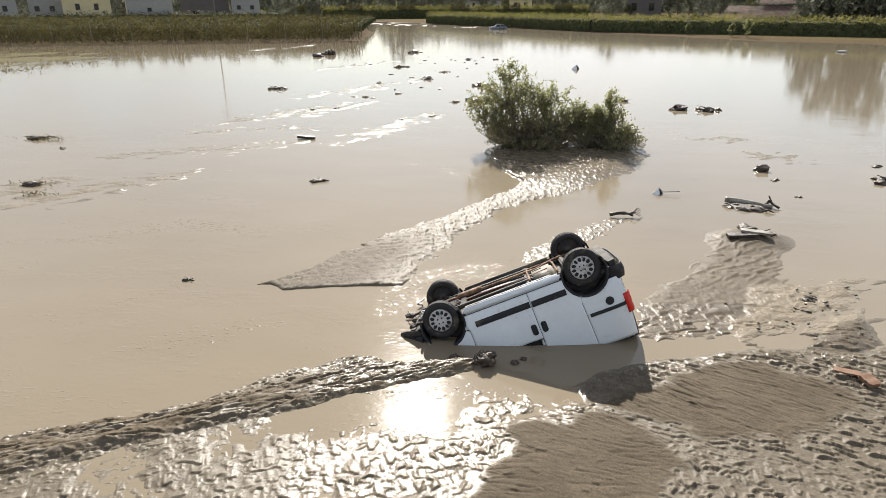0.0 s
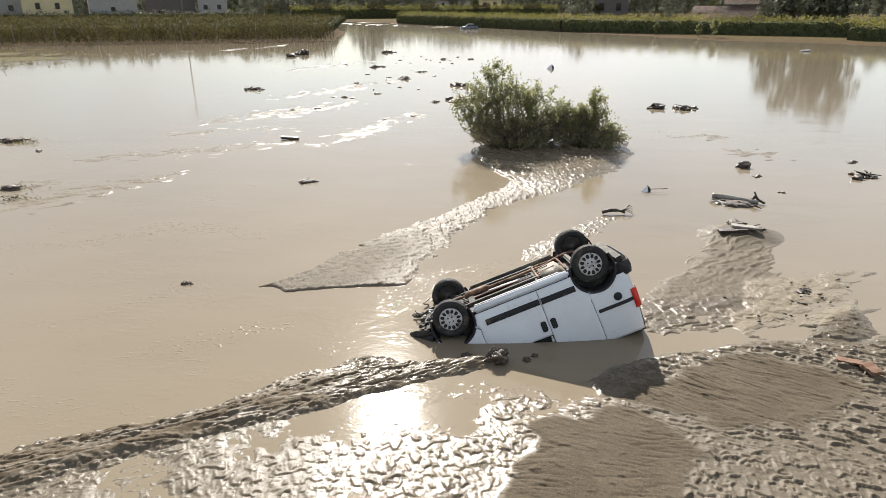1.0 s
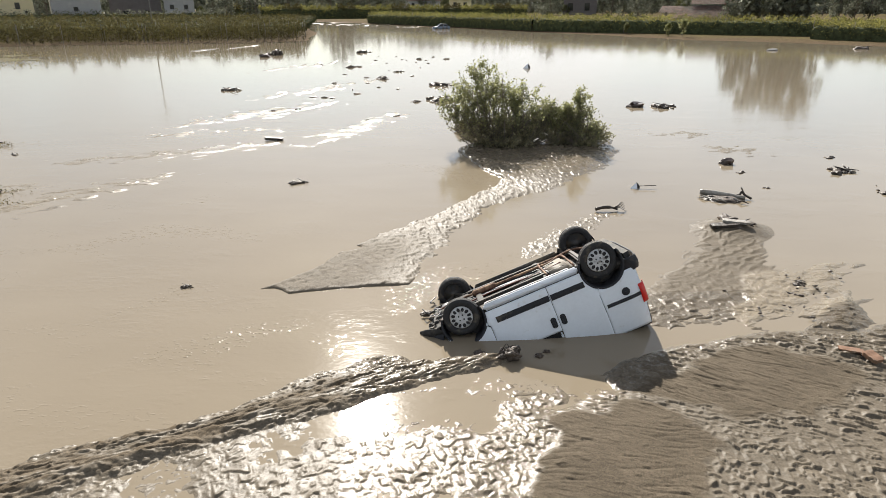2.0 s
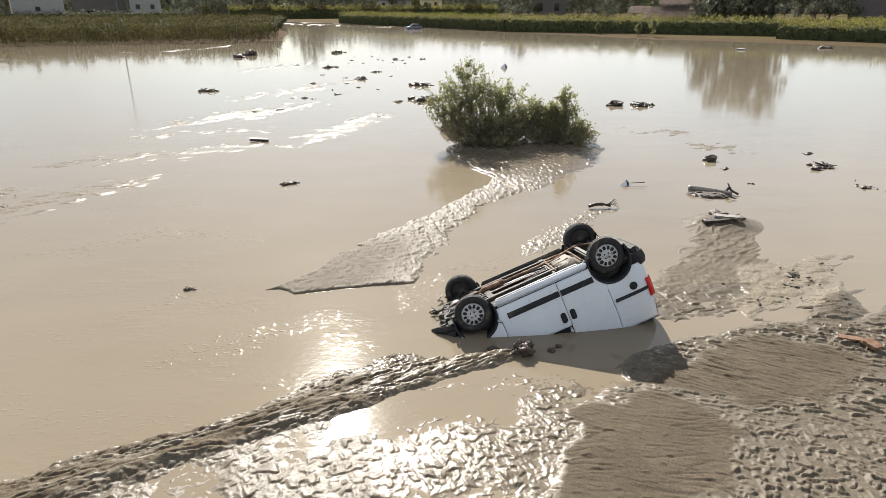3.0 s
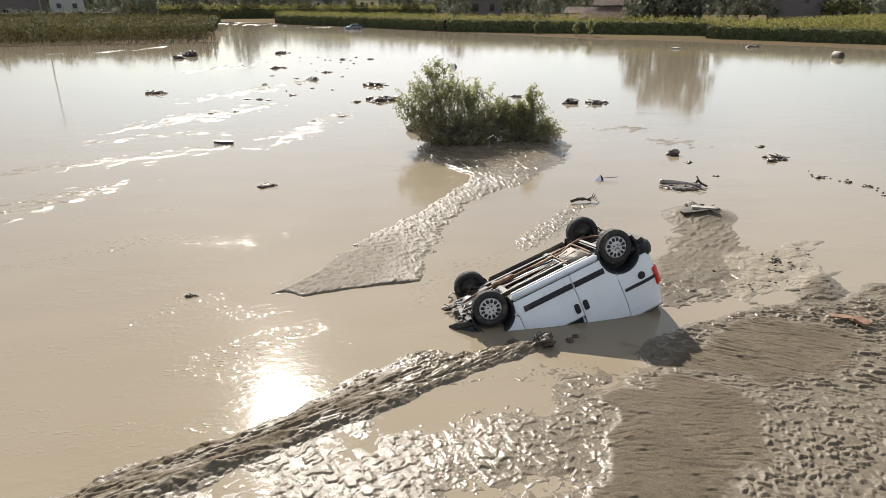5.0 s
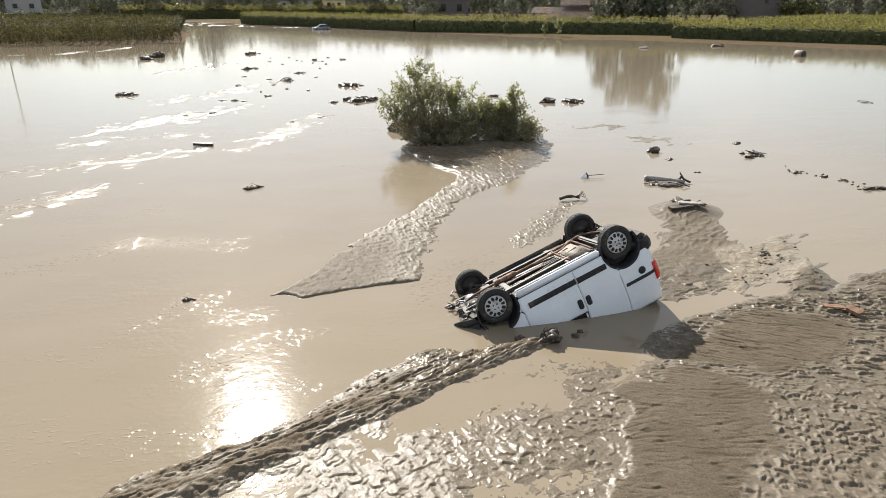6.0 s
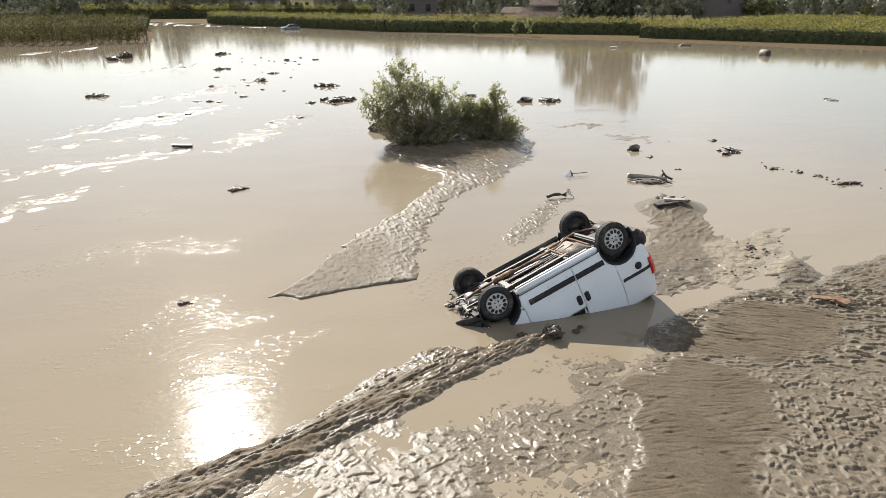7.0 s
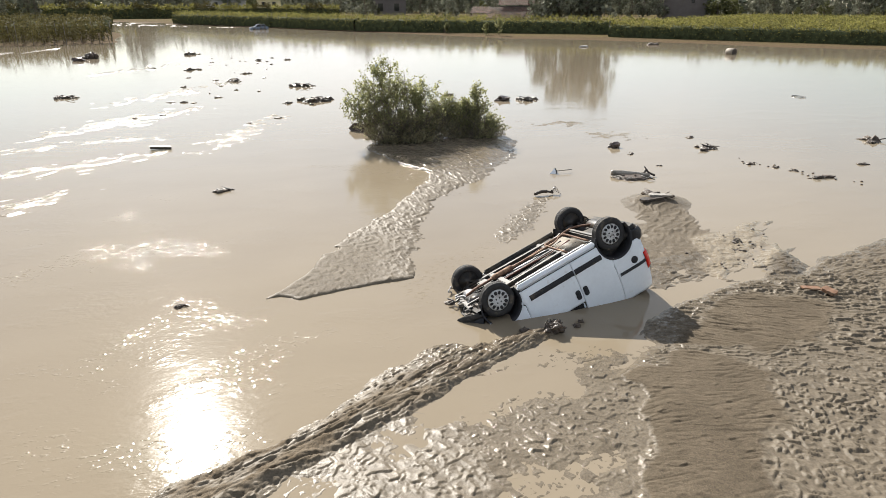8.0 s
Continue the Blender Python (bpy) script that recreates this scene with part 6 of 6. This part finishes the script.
            part("shutter", bm, MAT_SHUTTER, win, "dark shutter")
    return tagged(ob, label, "house")


build_house("white house beyond the vineyard", -35.2, 235, 12, 9, 7.6, 9.6, MAT_PLASTER_W, ((-3, 4.4, 1, 1.5), (3, 4.4, 1, 1.5)))
build_house("white two-storey house with dark windows", -31.9, 240, 9.5, 9, 7.8, 9.8, MAT_PLASTER_W, ((-2.6, 4.3, 1.1, 1.5), (1.4, 4.3, 1.1, 1.5), (-2.6, 1.9, 1.1, 1.5)))
build_house("ochre house beyond the vineyard", -29.3, 232, 13, 10, 8.0, 10.2, MAT_PLASTER_Y, ((-2.5, 4.8, 1, 1.8), (2.5, 4.8, 1, 1.8), (4.6, 2.4, 1, 2.0)))
build_house("long low white outbuilding", -25.0, 228, 13, 8, 7.4, 9.2, MAT_PLASTER_W, ((-0.2, 3.9, 1.0, 1.1),), 4)
build_house("grey stone barn among trees", -21.0, 240, 15, 8, 7.6, 9.6, MAT_PLASTER_G, ((-3, 2.2, 1.6, 2), (3, 2.2, 1.6, 2)))
build_house("pale house with shuttered windows", -17.9, 236, 9, 8, 7.2, 9.2, MAT_PLASTER_W, ((-2.2, 4.3, 1.0, 1.3), (2.0, 4.3, 1.0, 1.3)))
build_house("white house among far trees", 1.4, 330, 18, 9, 6.5, 9, MAT_PLASTER_W, ((-4, 4.5, 1.2, 1.6), (4, 4.5, 1.2, 1.6)))
build_house("yellow house among far trees", 4.6, 275, 9, 8, 6.6, 9, MAT_PLASTER_Y, ((-2, 4.6, 1.2, 1.7), (2, 4.6, 1.2, 1.7)))
build_house("grey barn behind the orchard", 14.5, 300, 14, 9, 7, 10, MAT_PLASTER_G, ((-4, 3.5, 2, 3), (3, 3.5, 2, 3)))
build_house("grey tower-like outbuilding behind trees", 38.3, 232, 13, 8, 8.0, 9.5, MAT_PLASTER_G, ((2.4, 6.0, 0.8, 1.0),))


def build_farmhouse():
    """The farm with a broad low lean-to roof below a taller tiled roof and a chimney."""
    az, dist = 24.6, 158
    ob = empty("farmhouse", pose(math.sin(radians(az)) * dist, math.cos(radians(az)) * dist, 0.1, 0, 0, -az))

    def slope(name, x0, x1, y0, z0, y1, z1, skew=0.0, rows=12, label="brown clay-tile roof"):
        bm = bmesh.new()
        for k in range(rows):
            a, b = k / rows, (k + 1) / rows
            ya, yb, za, zb = y0 + (y1 - y0) * a, y0 + (y1 - y0) * b, z0 + (z1 - z0) * a, z0 + (z1 - z0) * b
            n = max(2, int((x1 - x0) / 0.5))
            for j in range(n):                           # ribs of half-round tiles
                xa, xb = x0 + (x1 - x0) * j / n + skew * a, x0 + (x1 - x0) * (j + 1) / n + skew * a
                xm = (xa + xb) / 2
                sk = skew * (b - a)
                lo = [bm.verts.new(p) for p in ((xa, ya, za + 0.06), (xm, ya, za + 0.17), (xb, ya, za + 0.06))]
                hi = [bm.verts.new(p) for p in ((xa + sk, yb, zb), (xm + sk, yb, zb + 0.10), (xb + sk, yb, zb))]
                bm.faces.new((lo[0], lo[1], hi[1], hi[0]))
                bm.faces.new((lo[1], lo[2], hi[2], hi[1]))
        part(name, bm, MAT_TILE, ob, label)

    bm = bmesh.new()
    box(bm, 0, 5, 1.1, 15, 8, 2.2)
    box(bm, 1.0, 9, 2.3, 11, 6, 4.6)
    part("wall", bm, MAT_PLASTER_G, ob)
    slope("roof", -8.2, 1.0, 0.6, 1.9, 5.6, 4.3, 1.8)
    slope("roof", 1.2, 7.2, 0.4, 1.9, 5.6, 4.3, 1.6)
    slope("roof", -11.5, -7.0, 3.2, 3.0, 6.5, 4.4, 0.6, 6)
    slope("roof", -4.8, 7.0, 5.4, 4.8, 9.6, 6.8, 0.3)
    slope("roof", 7.0, -4.8, 13.4, 4.8, 9.6, 6.8, 0.0)
    bm = bmesh.new()
    box(bm, 2.6, 6.4, 5.9, 0.9, 0.9, 2.4, None, 0.04)
    box(bm, 2.6, 6.4, 7.2, 1.2, 1.2, 0.25, None, 0.04)
    part("chimney", bm, MAT_TILE, ob, "brick chimney")
    return tagged(ob, "old farmhouse with low brown tiled roofs", "farmhouse")


build_farmhouse()
bm = bmesh.new()
tube(bm, [(0, 0, -0.3), (0, 0, 6.0), (0.05, 0, 13.0)], [0.09, 0.08, 0.06], 10)
pole = link_bm("utility_pole", bm, MAT_POLE, True)
pole.matrix_world = pose(-42.0, 114.0, 0.0)
tagged(pole, "tall weathered utility pole in the vineyard", "pole")
bm = bmesh.new()
box(bm, 0, 0, 12.4, 2.2, 0.12, 0.14, None, 0.02)
part("crossarm", bm, MAT_POLE, pole)


# ---- things on the flood ----
def lump_bm(sx, sy, sz, seed, rough=0.35, sub=3):
    bm = bmesh.new()
    bmesh.ops.create_icosphere(bm, subdivisions=sub, radius=1.0)
    off = Vector((seed * 3.1, seed * 1.7, seed * 0.9))
    for v in bm.verts:
        v.co *= 1 + rough * noise.noise(v.co * 1.4 + off) + rough * 0.5 * noise.noise(v.co * 3.7 + off) + rough * 0.2 * noise.noise(v.co * 9 + off)
    bmesh.ops.scale(bm, vec=(sx, sy, sz), verts=bm.verts)
    return bm


def debris(label, x, y, size, seed, sticks=4, lumps=3, mat=None, stick_mat=None, flat=0.35, z=0.0):
    """A heap of sodden litter: irregular clods with sticks and roots poking out."""
    rng = random.Random(seed)
    ob = empty("debris", pose(x, y, z, 0, 0, rng.uniform(-25, 25)))
    for k in range(lumps * 2 + 1):
        s = size * (rng.uniform(0.15, 0.24) if k < 2 else rng.uniform(0.05, 0.13))
        bm = lump_bm(s * rng.uniform(0.9, 1.5), s * rng.uniform(0.5, 0.9), s * flat * rng.uniform(0.9, 2.0), seed + k * 11, 0.9, 2 if s < 0.12 else 3)
        far = 0.0 if k == 0 else 0.46
        bmesh.ops.rotate(bm, verts=bm.verts, matrix=Matrix.Rotation(rng.uniform(0, 3.1), 3, "Z"))
        bmesh.ops.translate(bm, vec=(size * rng.uniform(-far, far), size * rng.uniform(-far, far) * 0.6, s * flat * 0.2), verts=bm.verts)
        part("clod", bm, mat or (MAT_CLOD, MAT_CLOD, MAT_WOOD, MAT_BOARDMUD)[k % 4], ob, "", True)
    for k in range(sticks):
        a = rng.uniform(0, 2 * math.pi)
        p = Vector((size * rng.uniform(-0.3, 0.3), size * rng.uniform(-0.2, 0.2), size * 0.05))
        l = size * rng.uniform(0.35, 0.75)
        d = Vector((math.cos(a), math.sin(a) * 0.6, rng.uniform(-0.05, 0.35)))
        bm = bmesh.new()
        tube(bm, [p - d * l * 0.3, p + d * l * 0.2 + Vector((0, 0, rng.uniform(0, 0.05) * size)), p + d * l * 0.7], [size * 0.028, size * 0.022, size * 0.008], 6)
        part("stick", bm, stick_mat or MAT_WOOD, ob, "", True)
    return tagged(ob, label, "debris", group="flood debris")


DEBRIS = (  # x, y, size, sticks, lumps
    (-5.45, 12.12, 0.34, 5, 2), (-4.4, 20.1, 0.62, 5, 4), (-12.4, 44.0, 1.15, 8, 4), (-2.6, 50.1, 1.3, 6, 3), (-5.5, 60.0, 1.5, 3, 4),
    (-0.3, 37.8, 0.7, 2, 3), (1.45, 38.4, 1.8, 6, 6), (1.6, 45.6, 1.7, 5, 6), (-5.9, 47.6, 0.6, 1, 2), (-1.5, 55.3, 0.9, 2, 2), (-2.8, 32.0, 0.42, 1, 2), (-5.5, 78.2, 1.6, 2, 3),
    (0.6, 68.0, 0.8, 4, 1), (3.35, 68.0, 0.9, 3, 2), (9.4, 38.2, 0.8, 3, 2), (13.1, 34.6, 1.3, 4, 5), (14.7, 22.4, 0.5, 1, 3), (13.7, 20.4, 1.15, 6, 6), (13.5, 17.7, 0.45, 2, 2),
    (13.8, 17.0, 0.4, 2, 2), (14.1, 16.4, 0.45, 2, 3), (14.05, 15.4, 0.75, 6, 3), (17.1, 16.3, 0.5, 1, 2), (21.4, 19.3, 1.1, 3, 3), (10.2, 18.5, 0.3, 1, 2), (10.3, 20.4, 0.4, 1, 3),
    (-13.5, 19.5, 0.8, 6, 3), (-18.1, 27.0, 1.0, 5, 4), (-15.9, 25.1, 0.5, 2, 2), (1.7, 18.2, 0.3, 0, 2), (7.0, 11.5, 0.42, 4, 2), (6.6, 11.0, 0.3, 3, 2), (54.3, 78.0, 2.2, 4, 3), (-8.7, 62.0, 0.6, 1, 2))
for i, (x, y, s, st, lu) in enumerate(DEBRIS):
    debris("dark sodden clods and sticks left on the mud", x, y, s, 100 + i * 7, st, lu)
dr = random.Random(77)
for k in range(34):                                     # crumbs strewn along the drift lines
    t = dr.random()
    x, y = (13.2 + 1.6 * t + dr.gauss(0, 0.25), 18.2 - 4.2 * t + dr.gauss(0, 0.3)) if k < 16 else (5.2 + 2.9 * t + dr.gauss(0, 0.3), 10.2 + 2.0 * t + dr.gauss(0, 0.5))
    bm = lump_bm(dr.uniform(0.015, 0.05), dr.uniform(0.015, 0.04), 0.018, k, 0.6, 2)
    ob = link_bm("clod", bm, MAT_CLOD, True)
    ob.matrix_world = pose(x, y, 0.015 if k < 16 else 0.05, 0, 0, dr.uniform(0, 360))
    tagged(ob, "small dark clod of soil", "clod", group="scattered clods")

# the clod with roots at the end of the ridge
clod = empty("root_clod", pose(0.66, 8.93, 0.07))
tagged(clod, "root-bound clod at the tip of a mud ridge", "clod")
part("earth", lump_bm(0.16, 0.13, 0.11, 5, 0.8, 4), MAT_CLOD, clod, "", True)
for k in range(9):
    a = k * 0.7
    bm = bmesh.new()
    tube(bm, smooth_pts([(0.12 * math.cos(a), 0.1 * math.sin(a), 0.06), (0.15 * math.cos(a + 0.4), 0.13 * math.sin(a + 0.4), 0.09 + 0.02 * (k % 3)), (0.17 * math.cos(a + 0.9), 0.15 * math.sin(a + 0.9), 0.01)], 4), 0.007, 5)
    part("root", bm, MAT_WOOD, clod, "", True)
for x, y, size in ((1.15, 8.98, 0.07), (1.3, 9.1, 0.05), (0.2, 9.12, 0.08)):
    ob = link_bm("clod", lump_bm(size, size * 0.8, size * 0.6, int(x * 40), 0.8, 3), MAT_CLOD, True)
    ob.matrix_world = pose(x, y, 0.01)
    tagged(ob, "small dark clod of soil", "clod", group="scattered clods")
for k in range(30):                                     # bits of wreckage adrift towards the back
    y = dr.uniform(32, 72)
    ob = link_bm("flotsam", lump_bm(dr.uniform(0.08, 0.24), dr.uniform(0.05, 0.12), dr.uniform(0.03, 0.07), 200 + k, 0.9, 2), (MAT_CLOD, MAT_WOOD, MAT_STONE)[k % 3], True)
    ob.matrix_world = pose(-9.0 + 0.13 * y + dr.gauss(0, 3.2), y, 0.01, 0, 0, dr.uniform(0, 360))
    tagged(ob, "small dark piece of flotsam", "flotsam", group="scattered flotsam")

debris("dark upright wreckage standing in the flood", -15.1, 75.2, 1.9, 61, 5, 4, flat=0.9)
# rocks
for x, y, sx, sz, lab in ((11.75, 35.1, 0.48, 0.22, "reddish-brown wet boulder in the flood"), (10.4, 21.7, 0.25, 0.17, "dark pointed stone in shallow water"), (2.0, 28.4, 0.55, 0.42, "dark stone beside the shrub"), (-15.7, 72.5, 0.6, 0.3, "reddish-brown stone in the flood")):
    bm = lump_bm(sx, sx * 0.7, sz, int(x * 3) % 17, 0.7, 2)
    ob = link_bm("rock", bm, MAT_STONE)
    ob.matrix_world = pose(x, y, sz * 0.25)
    tagged(ob, lab, "rock")


def plank(name, label, x, y, z, length, wide, thick, turn, tilt, mat, roll=0.0):
    """A board with chipped ends."""
    bm = bmesh.new()
    n = 8
    rows = []
    for i in range(n + 1):
        t = i / n - 0.5
        w = wide * (0.5 + 0.04 * math.sin(i * 2.1)) * (0.75 if i in (0, n) else 1)
        rows.append([bm.verts.new((t * length, s * w, q + 0.0025 * math.sin(i * 1.3))) for s, q in ((-1, 0), (1, 0), (1, thick), (-1, thick))])
    for a, b in zip(rows, rows[1:]):
        for k in range(4):
            bm.faces.new((a[k], a[(k + 1) % 4], b[(k + 1) % 4], b[k]))
    bm.faces.new(rows[0][::-1])
    bm.faces.new(rows[-1])
    ob = link_bm(name, bm, mat)
    ob.matrix_world = pose(x, y, z, roll, tilt, turn)
    return tagged(ob, label, "board")


plank("board", "orange-brown wooden board on the sand", 6.13, 8.60, 0.15, 0.36, 0.14, 0.022, -22, 2, MAT_BOARD)
plank("board", "short orange-brown board propped on another", 6.30, 8.34, 0.15, 0.25, 0.2, 0.06, -75, 8, MAT_BOARD)
plank("board", "dark waterlogged plank on the flood", -6.45, 27.1, 0.02, 0.75, 0.22, 0.10, -6, 3, MAT_WOOD)
plank("board", "pale board half buried in mud", 7.32, 14.78, 0.20, 0.66, 0.2, 0.05, -20, 2, MAT_PALE)
plank("board", "dark board half buried in mud", 7.0, 14.72, 0.13, 0.7, 0.24, 0.07, -2, -4, MAT_WOOD)
debris("mud-caked heap at the head of a silt fan", 7.35, 14.85, 0.9, 51, 4, 4, z=0.10)

# the stripped log with its branch
log = empty("log", pose(8.35, 17.68, 0.0, 0, 0, -22))
tagged(log, "pale stripped log stranded on a mud patch", "log")
bm = bmesh.new()
tube(bm, smooth_pts([(-0.62, 0.02, 0.10), (-0.2, 0.0, 0.10), (0.25, -0.04, 0.07), (0.62, -0.06, 0.04)], 5), [0.085] * 6 + [0.075] * 5 + [0.06] * 5, 12)
part("trunk", bm, MAT_PALE, log, "pale barkless trunk", True)
bm = bmesh.new()
tube(bm, smooth_pts([(0.45, -0.02, 0.05), (0.52, 0.05, 0.2), (0.60, 0.0, 0.12), (0.78, -0.12, 0.05)], 5), 0.035, 8)
tube(bm, smooth_pts([(0.3, 0.05, 0.05), (0.55, 0.12, 0.14), (0.5, 0.2, 0.28)], 5), 0.022, 8)
part("branch", bm, MAT_WOOD, log, "broken dark branch", True)
bm = lump_bm(0.62, 0.42, 0.085, 41, 0.5)
bmesh.ops.translate(bm, vec=(0.0, -0.25, -0.01), verts=bm.verts)
part("mud_cake", bm, MAT_CLOD, log, "mud packed against the log", True)
for k in range(6):                                       # splinters and bark in the mud below it
    bm = bmesh.new()
    px, py = -0.5 + 0.2 * k, -0.42 + 0.16 * math.sin(k * 2.3)
    tube(bm, [(px - 0.16, py + 0.03, 0.02), (px, py, 0.085), (px + 0.17, py - 0.05, 0.03)], [0.012, 0.03, 0.008], 6)
    part("splinter", bm, MAT_WOOD if k % 2 else MAT_PALE, log)

# the branch at the head of the thin streak
twig = empty("branch", pose(4.55, 16.55, 0.05, 0, 0, 4))
tagged(twig, "dark broken branch lying on silt", "branch")
bm = bmesh.new()
tube(bm, smooth_pts([(-0.32, 0, 0.02), (-0.1, 0.02, 0.06), (0.12, 0.0, 0.05), (0.3, -0.03, 0.0)], 5), [0.05] * 10 + [0.03] * 6, 8)
part("limb", bm, MAT_WOOD, twig, "", True)
for k in range(5):
    bm = bmesh.new()
    tube(bm, [(0.1 + 0.04 * k, 0, 0.04), (0.32 + 0.03 * k, 0.06 * (k - 2), 0.08 + 0.02 * k), (0.46 + 0.03 * k, 0.10 * (k - 2), 0.02 * k)], [0.014, 0.01, 0.004], 5)
    part("twig", bm, MAT_WOOD, twig)


def wedge(label, x, y, size, turn):
    """The corner of a sunken box: one pale side and one dark."""
    ob = empty("box_corner", pose(x, y, 0, 0, 0, turn))
    bm = bmesh.new()
    a, b, c, d = [bm.verts.new(Vector(p) * size) for p in ((-0.5, -0.1, -0.05), (0.12, -0.35, -0.05), (0.45, 0.12, -0.05), (0.10, 0.0, 0.48))]
    for f in ((a, b, d), (a, d, c), (a, c, b)):
        bm.faces.new(f)
    part("pale_side", bm, MAT_WHITE, ob, "pale side panel")
    bm = bmesh.new()
    vs = [bm.verts.new(Vector(p) * size) for p in ((0.125, -0.36, -0.05), (0.47, 0.12, -0.05), (0.105, -0.01, 0.49), (0.40, 0.18, 0.2))]
    bm.faces.new((vs[0], vs[1], vs[2]))
    bm.faces.new((vs[1], vs[3], vs[2]))
    solid(part("dark_side", bm, MAT_SEAM, ob, "dark open side"), 0.02)
    return tagged(ob, label, "box")


wedge("corner of a pale sunken box", 6.12, 18.8, 0.38, 0)
wedge("pale pointed corner of sunken wreckage", 9.8, 57.6, 0.8, 5)
bm = bmesh.new()
tube(bm, [(6.2, 18.75, 0.08), (6.75, 18.72, 0.10)], 0.012, 6)
tagged(link_bm("stick", bm, MAT_WOOD), "thin straight stick by a sunken box", "stick")

# the floating hoop of wire, the pale scrap and the bale
bm = bmesh.new()
tube(bm, [(29.7 + 0.28 * math.cos(t), 30.7 + 0.45 * math.sin(t), 0.03) for t in (k * 0.3 for k in range(22))], 0.018, 6)
tagged(link_bm("wire_hoop", bm, MAT_HOSE), "thin dark hoop floating on the flood", "hoop")
bm = lump_bm(0.65, 0.3, 0.16, 14, 0.5)
ob = link_bm("plastic_scrap", bm, MAT_PLASTER_W, True)
ob.matrix_world = pose(42.6, 76.8, 0.05)
tagged(ob, "torn white plastic scrap on the water", "scrap")
bale = empty("bale", pose(51.9, 60.6, 0.22, 0, 0, 6) @ Matrix.Diagonal((0.72, 0.72, 0.72, 1)))
tagged(bale, "pale round bale half sunk in the flood", "bale")
bm = bmesh.new()
lathe(bm, [(0.56, -0.66), (0.62, -0.6), (0.64, 0.0), (0.62, 0.6), (0.56, 0.66)], 28, None)
part("wrapped_roll", bm, MAT_BALE, bale, "", True)
bm = bmesh.new()
lathe(bm, [(0.0, -0.675), (0.54, -0.675), (0.55, -0.65)], 28, None)
part("dark_end", bm, MAT_WOOD, bale, "dark rotted end")


def build_far_car():
    """A small hatchback stranded across the water, mud to its sills."""
    car = empty("car", pose(7.4, 149.0, -0.42, 0, 0, 8))
    tagged(car, "blue-grey hatchback stranded in shallow flood", "car")
    prof = ((-1.95, 0.25, 0.55), (-1.9, 0.8, 0.8), (-1.1, 0.92, 0.86), (-0.55, 0.95, 0.86), (0.2, 1.0, 0.86), (1.3, 1.02, 0.85), (1.85, 0.95, 0.8), (1.92, 0.3, 0.6))
    bm = bmesh.new()
    rows = [[bm.verts.new(p) for p in ((x, -w, 0.2), (x, -w, z * 0.7), (x, -w * 0.94, z), (x, w * 0.94, z), (x, w, z * 0.7), (x, w, 0.2))] for x, z, w in prof]
    for a, b in zip(rows, rows[1:]):
        for k in range(6):
            bm.faces.new((a[k], a[(k + 1) % 6], b[(k + 1) % 6], b[k]))
    bm.faces.new(rows[0])
    bm.faces.new(rows[-1][::-1])
    part("body", bm, MAT_BLUECAR, car, "", True)
    for name, grow_by, mat, z1 in (("cabin", 0.0, MAT_GLASS, 1.42), ("roof", 0.02, MAT_BLUECAR, 1.47)):
        bm = bmesh.new()
        lo = [(-0.95, 0.93), (1.6, 0.98)] if name == "cabin" else [(-0.35, 1.38), (1.2, 1.38)]
        hi = [(-0.25, z1), (1.05, z1)]
        vs = [bm.verts.new((x, s * (0.80 if z < 1.2 else 0.62) + 0, z)) for (x, z) in (lo[0], lo[1], hi[1], hi[0]) for s in (-1, 1)]
        for f in ((0, 2, 4, 6), (7, 5, 3, 1), (0, 1, 3, 2), (2, 3, 5, 4), (4, 5, 7, 6), (6, 7, 1, 0)):
            bm.faces.new([vs[i] for i in f])
        part(name, bm, mat, car)
    for s in (-1, 1):
        for x0, x1 in ((-0.9, -0.3), (0.38, 0.42), (1.62, 1.1)):
            bm = bmesh.new()
            tube(bm, [(x0, s * 0.81, 0.95), (x1, s * 0.63, 1.42)], 0.04, 6)
            part("pillar", bm, MAT_BLUECAR, car)
        for x in (-1.25, 1.2):
            bm = bmesh.new()
            lathe(bm, [(0.0, -0.1), (0.18, -0.1), (0.29, -0.08), (0.3, 0.08), (0.0, 0.1)], 20, Matrix.Translation((x, s * 0.78, 0.3)))
            part("wheel", bm, MAT_TYRE, car, "", True)
    return car


build_far_car()
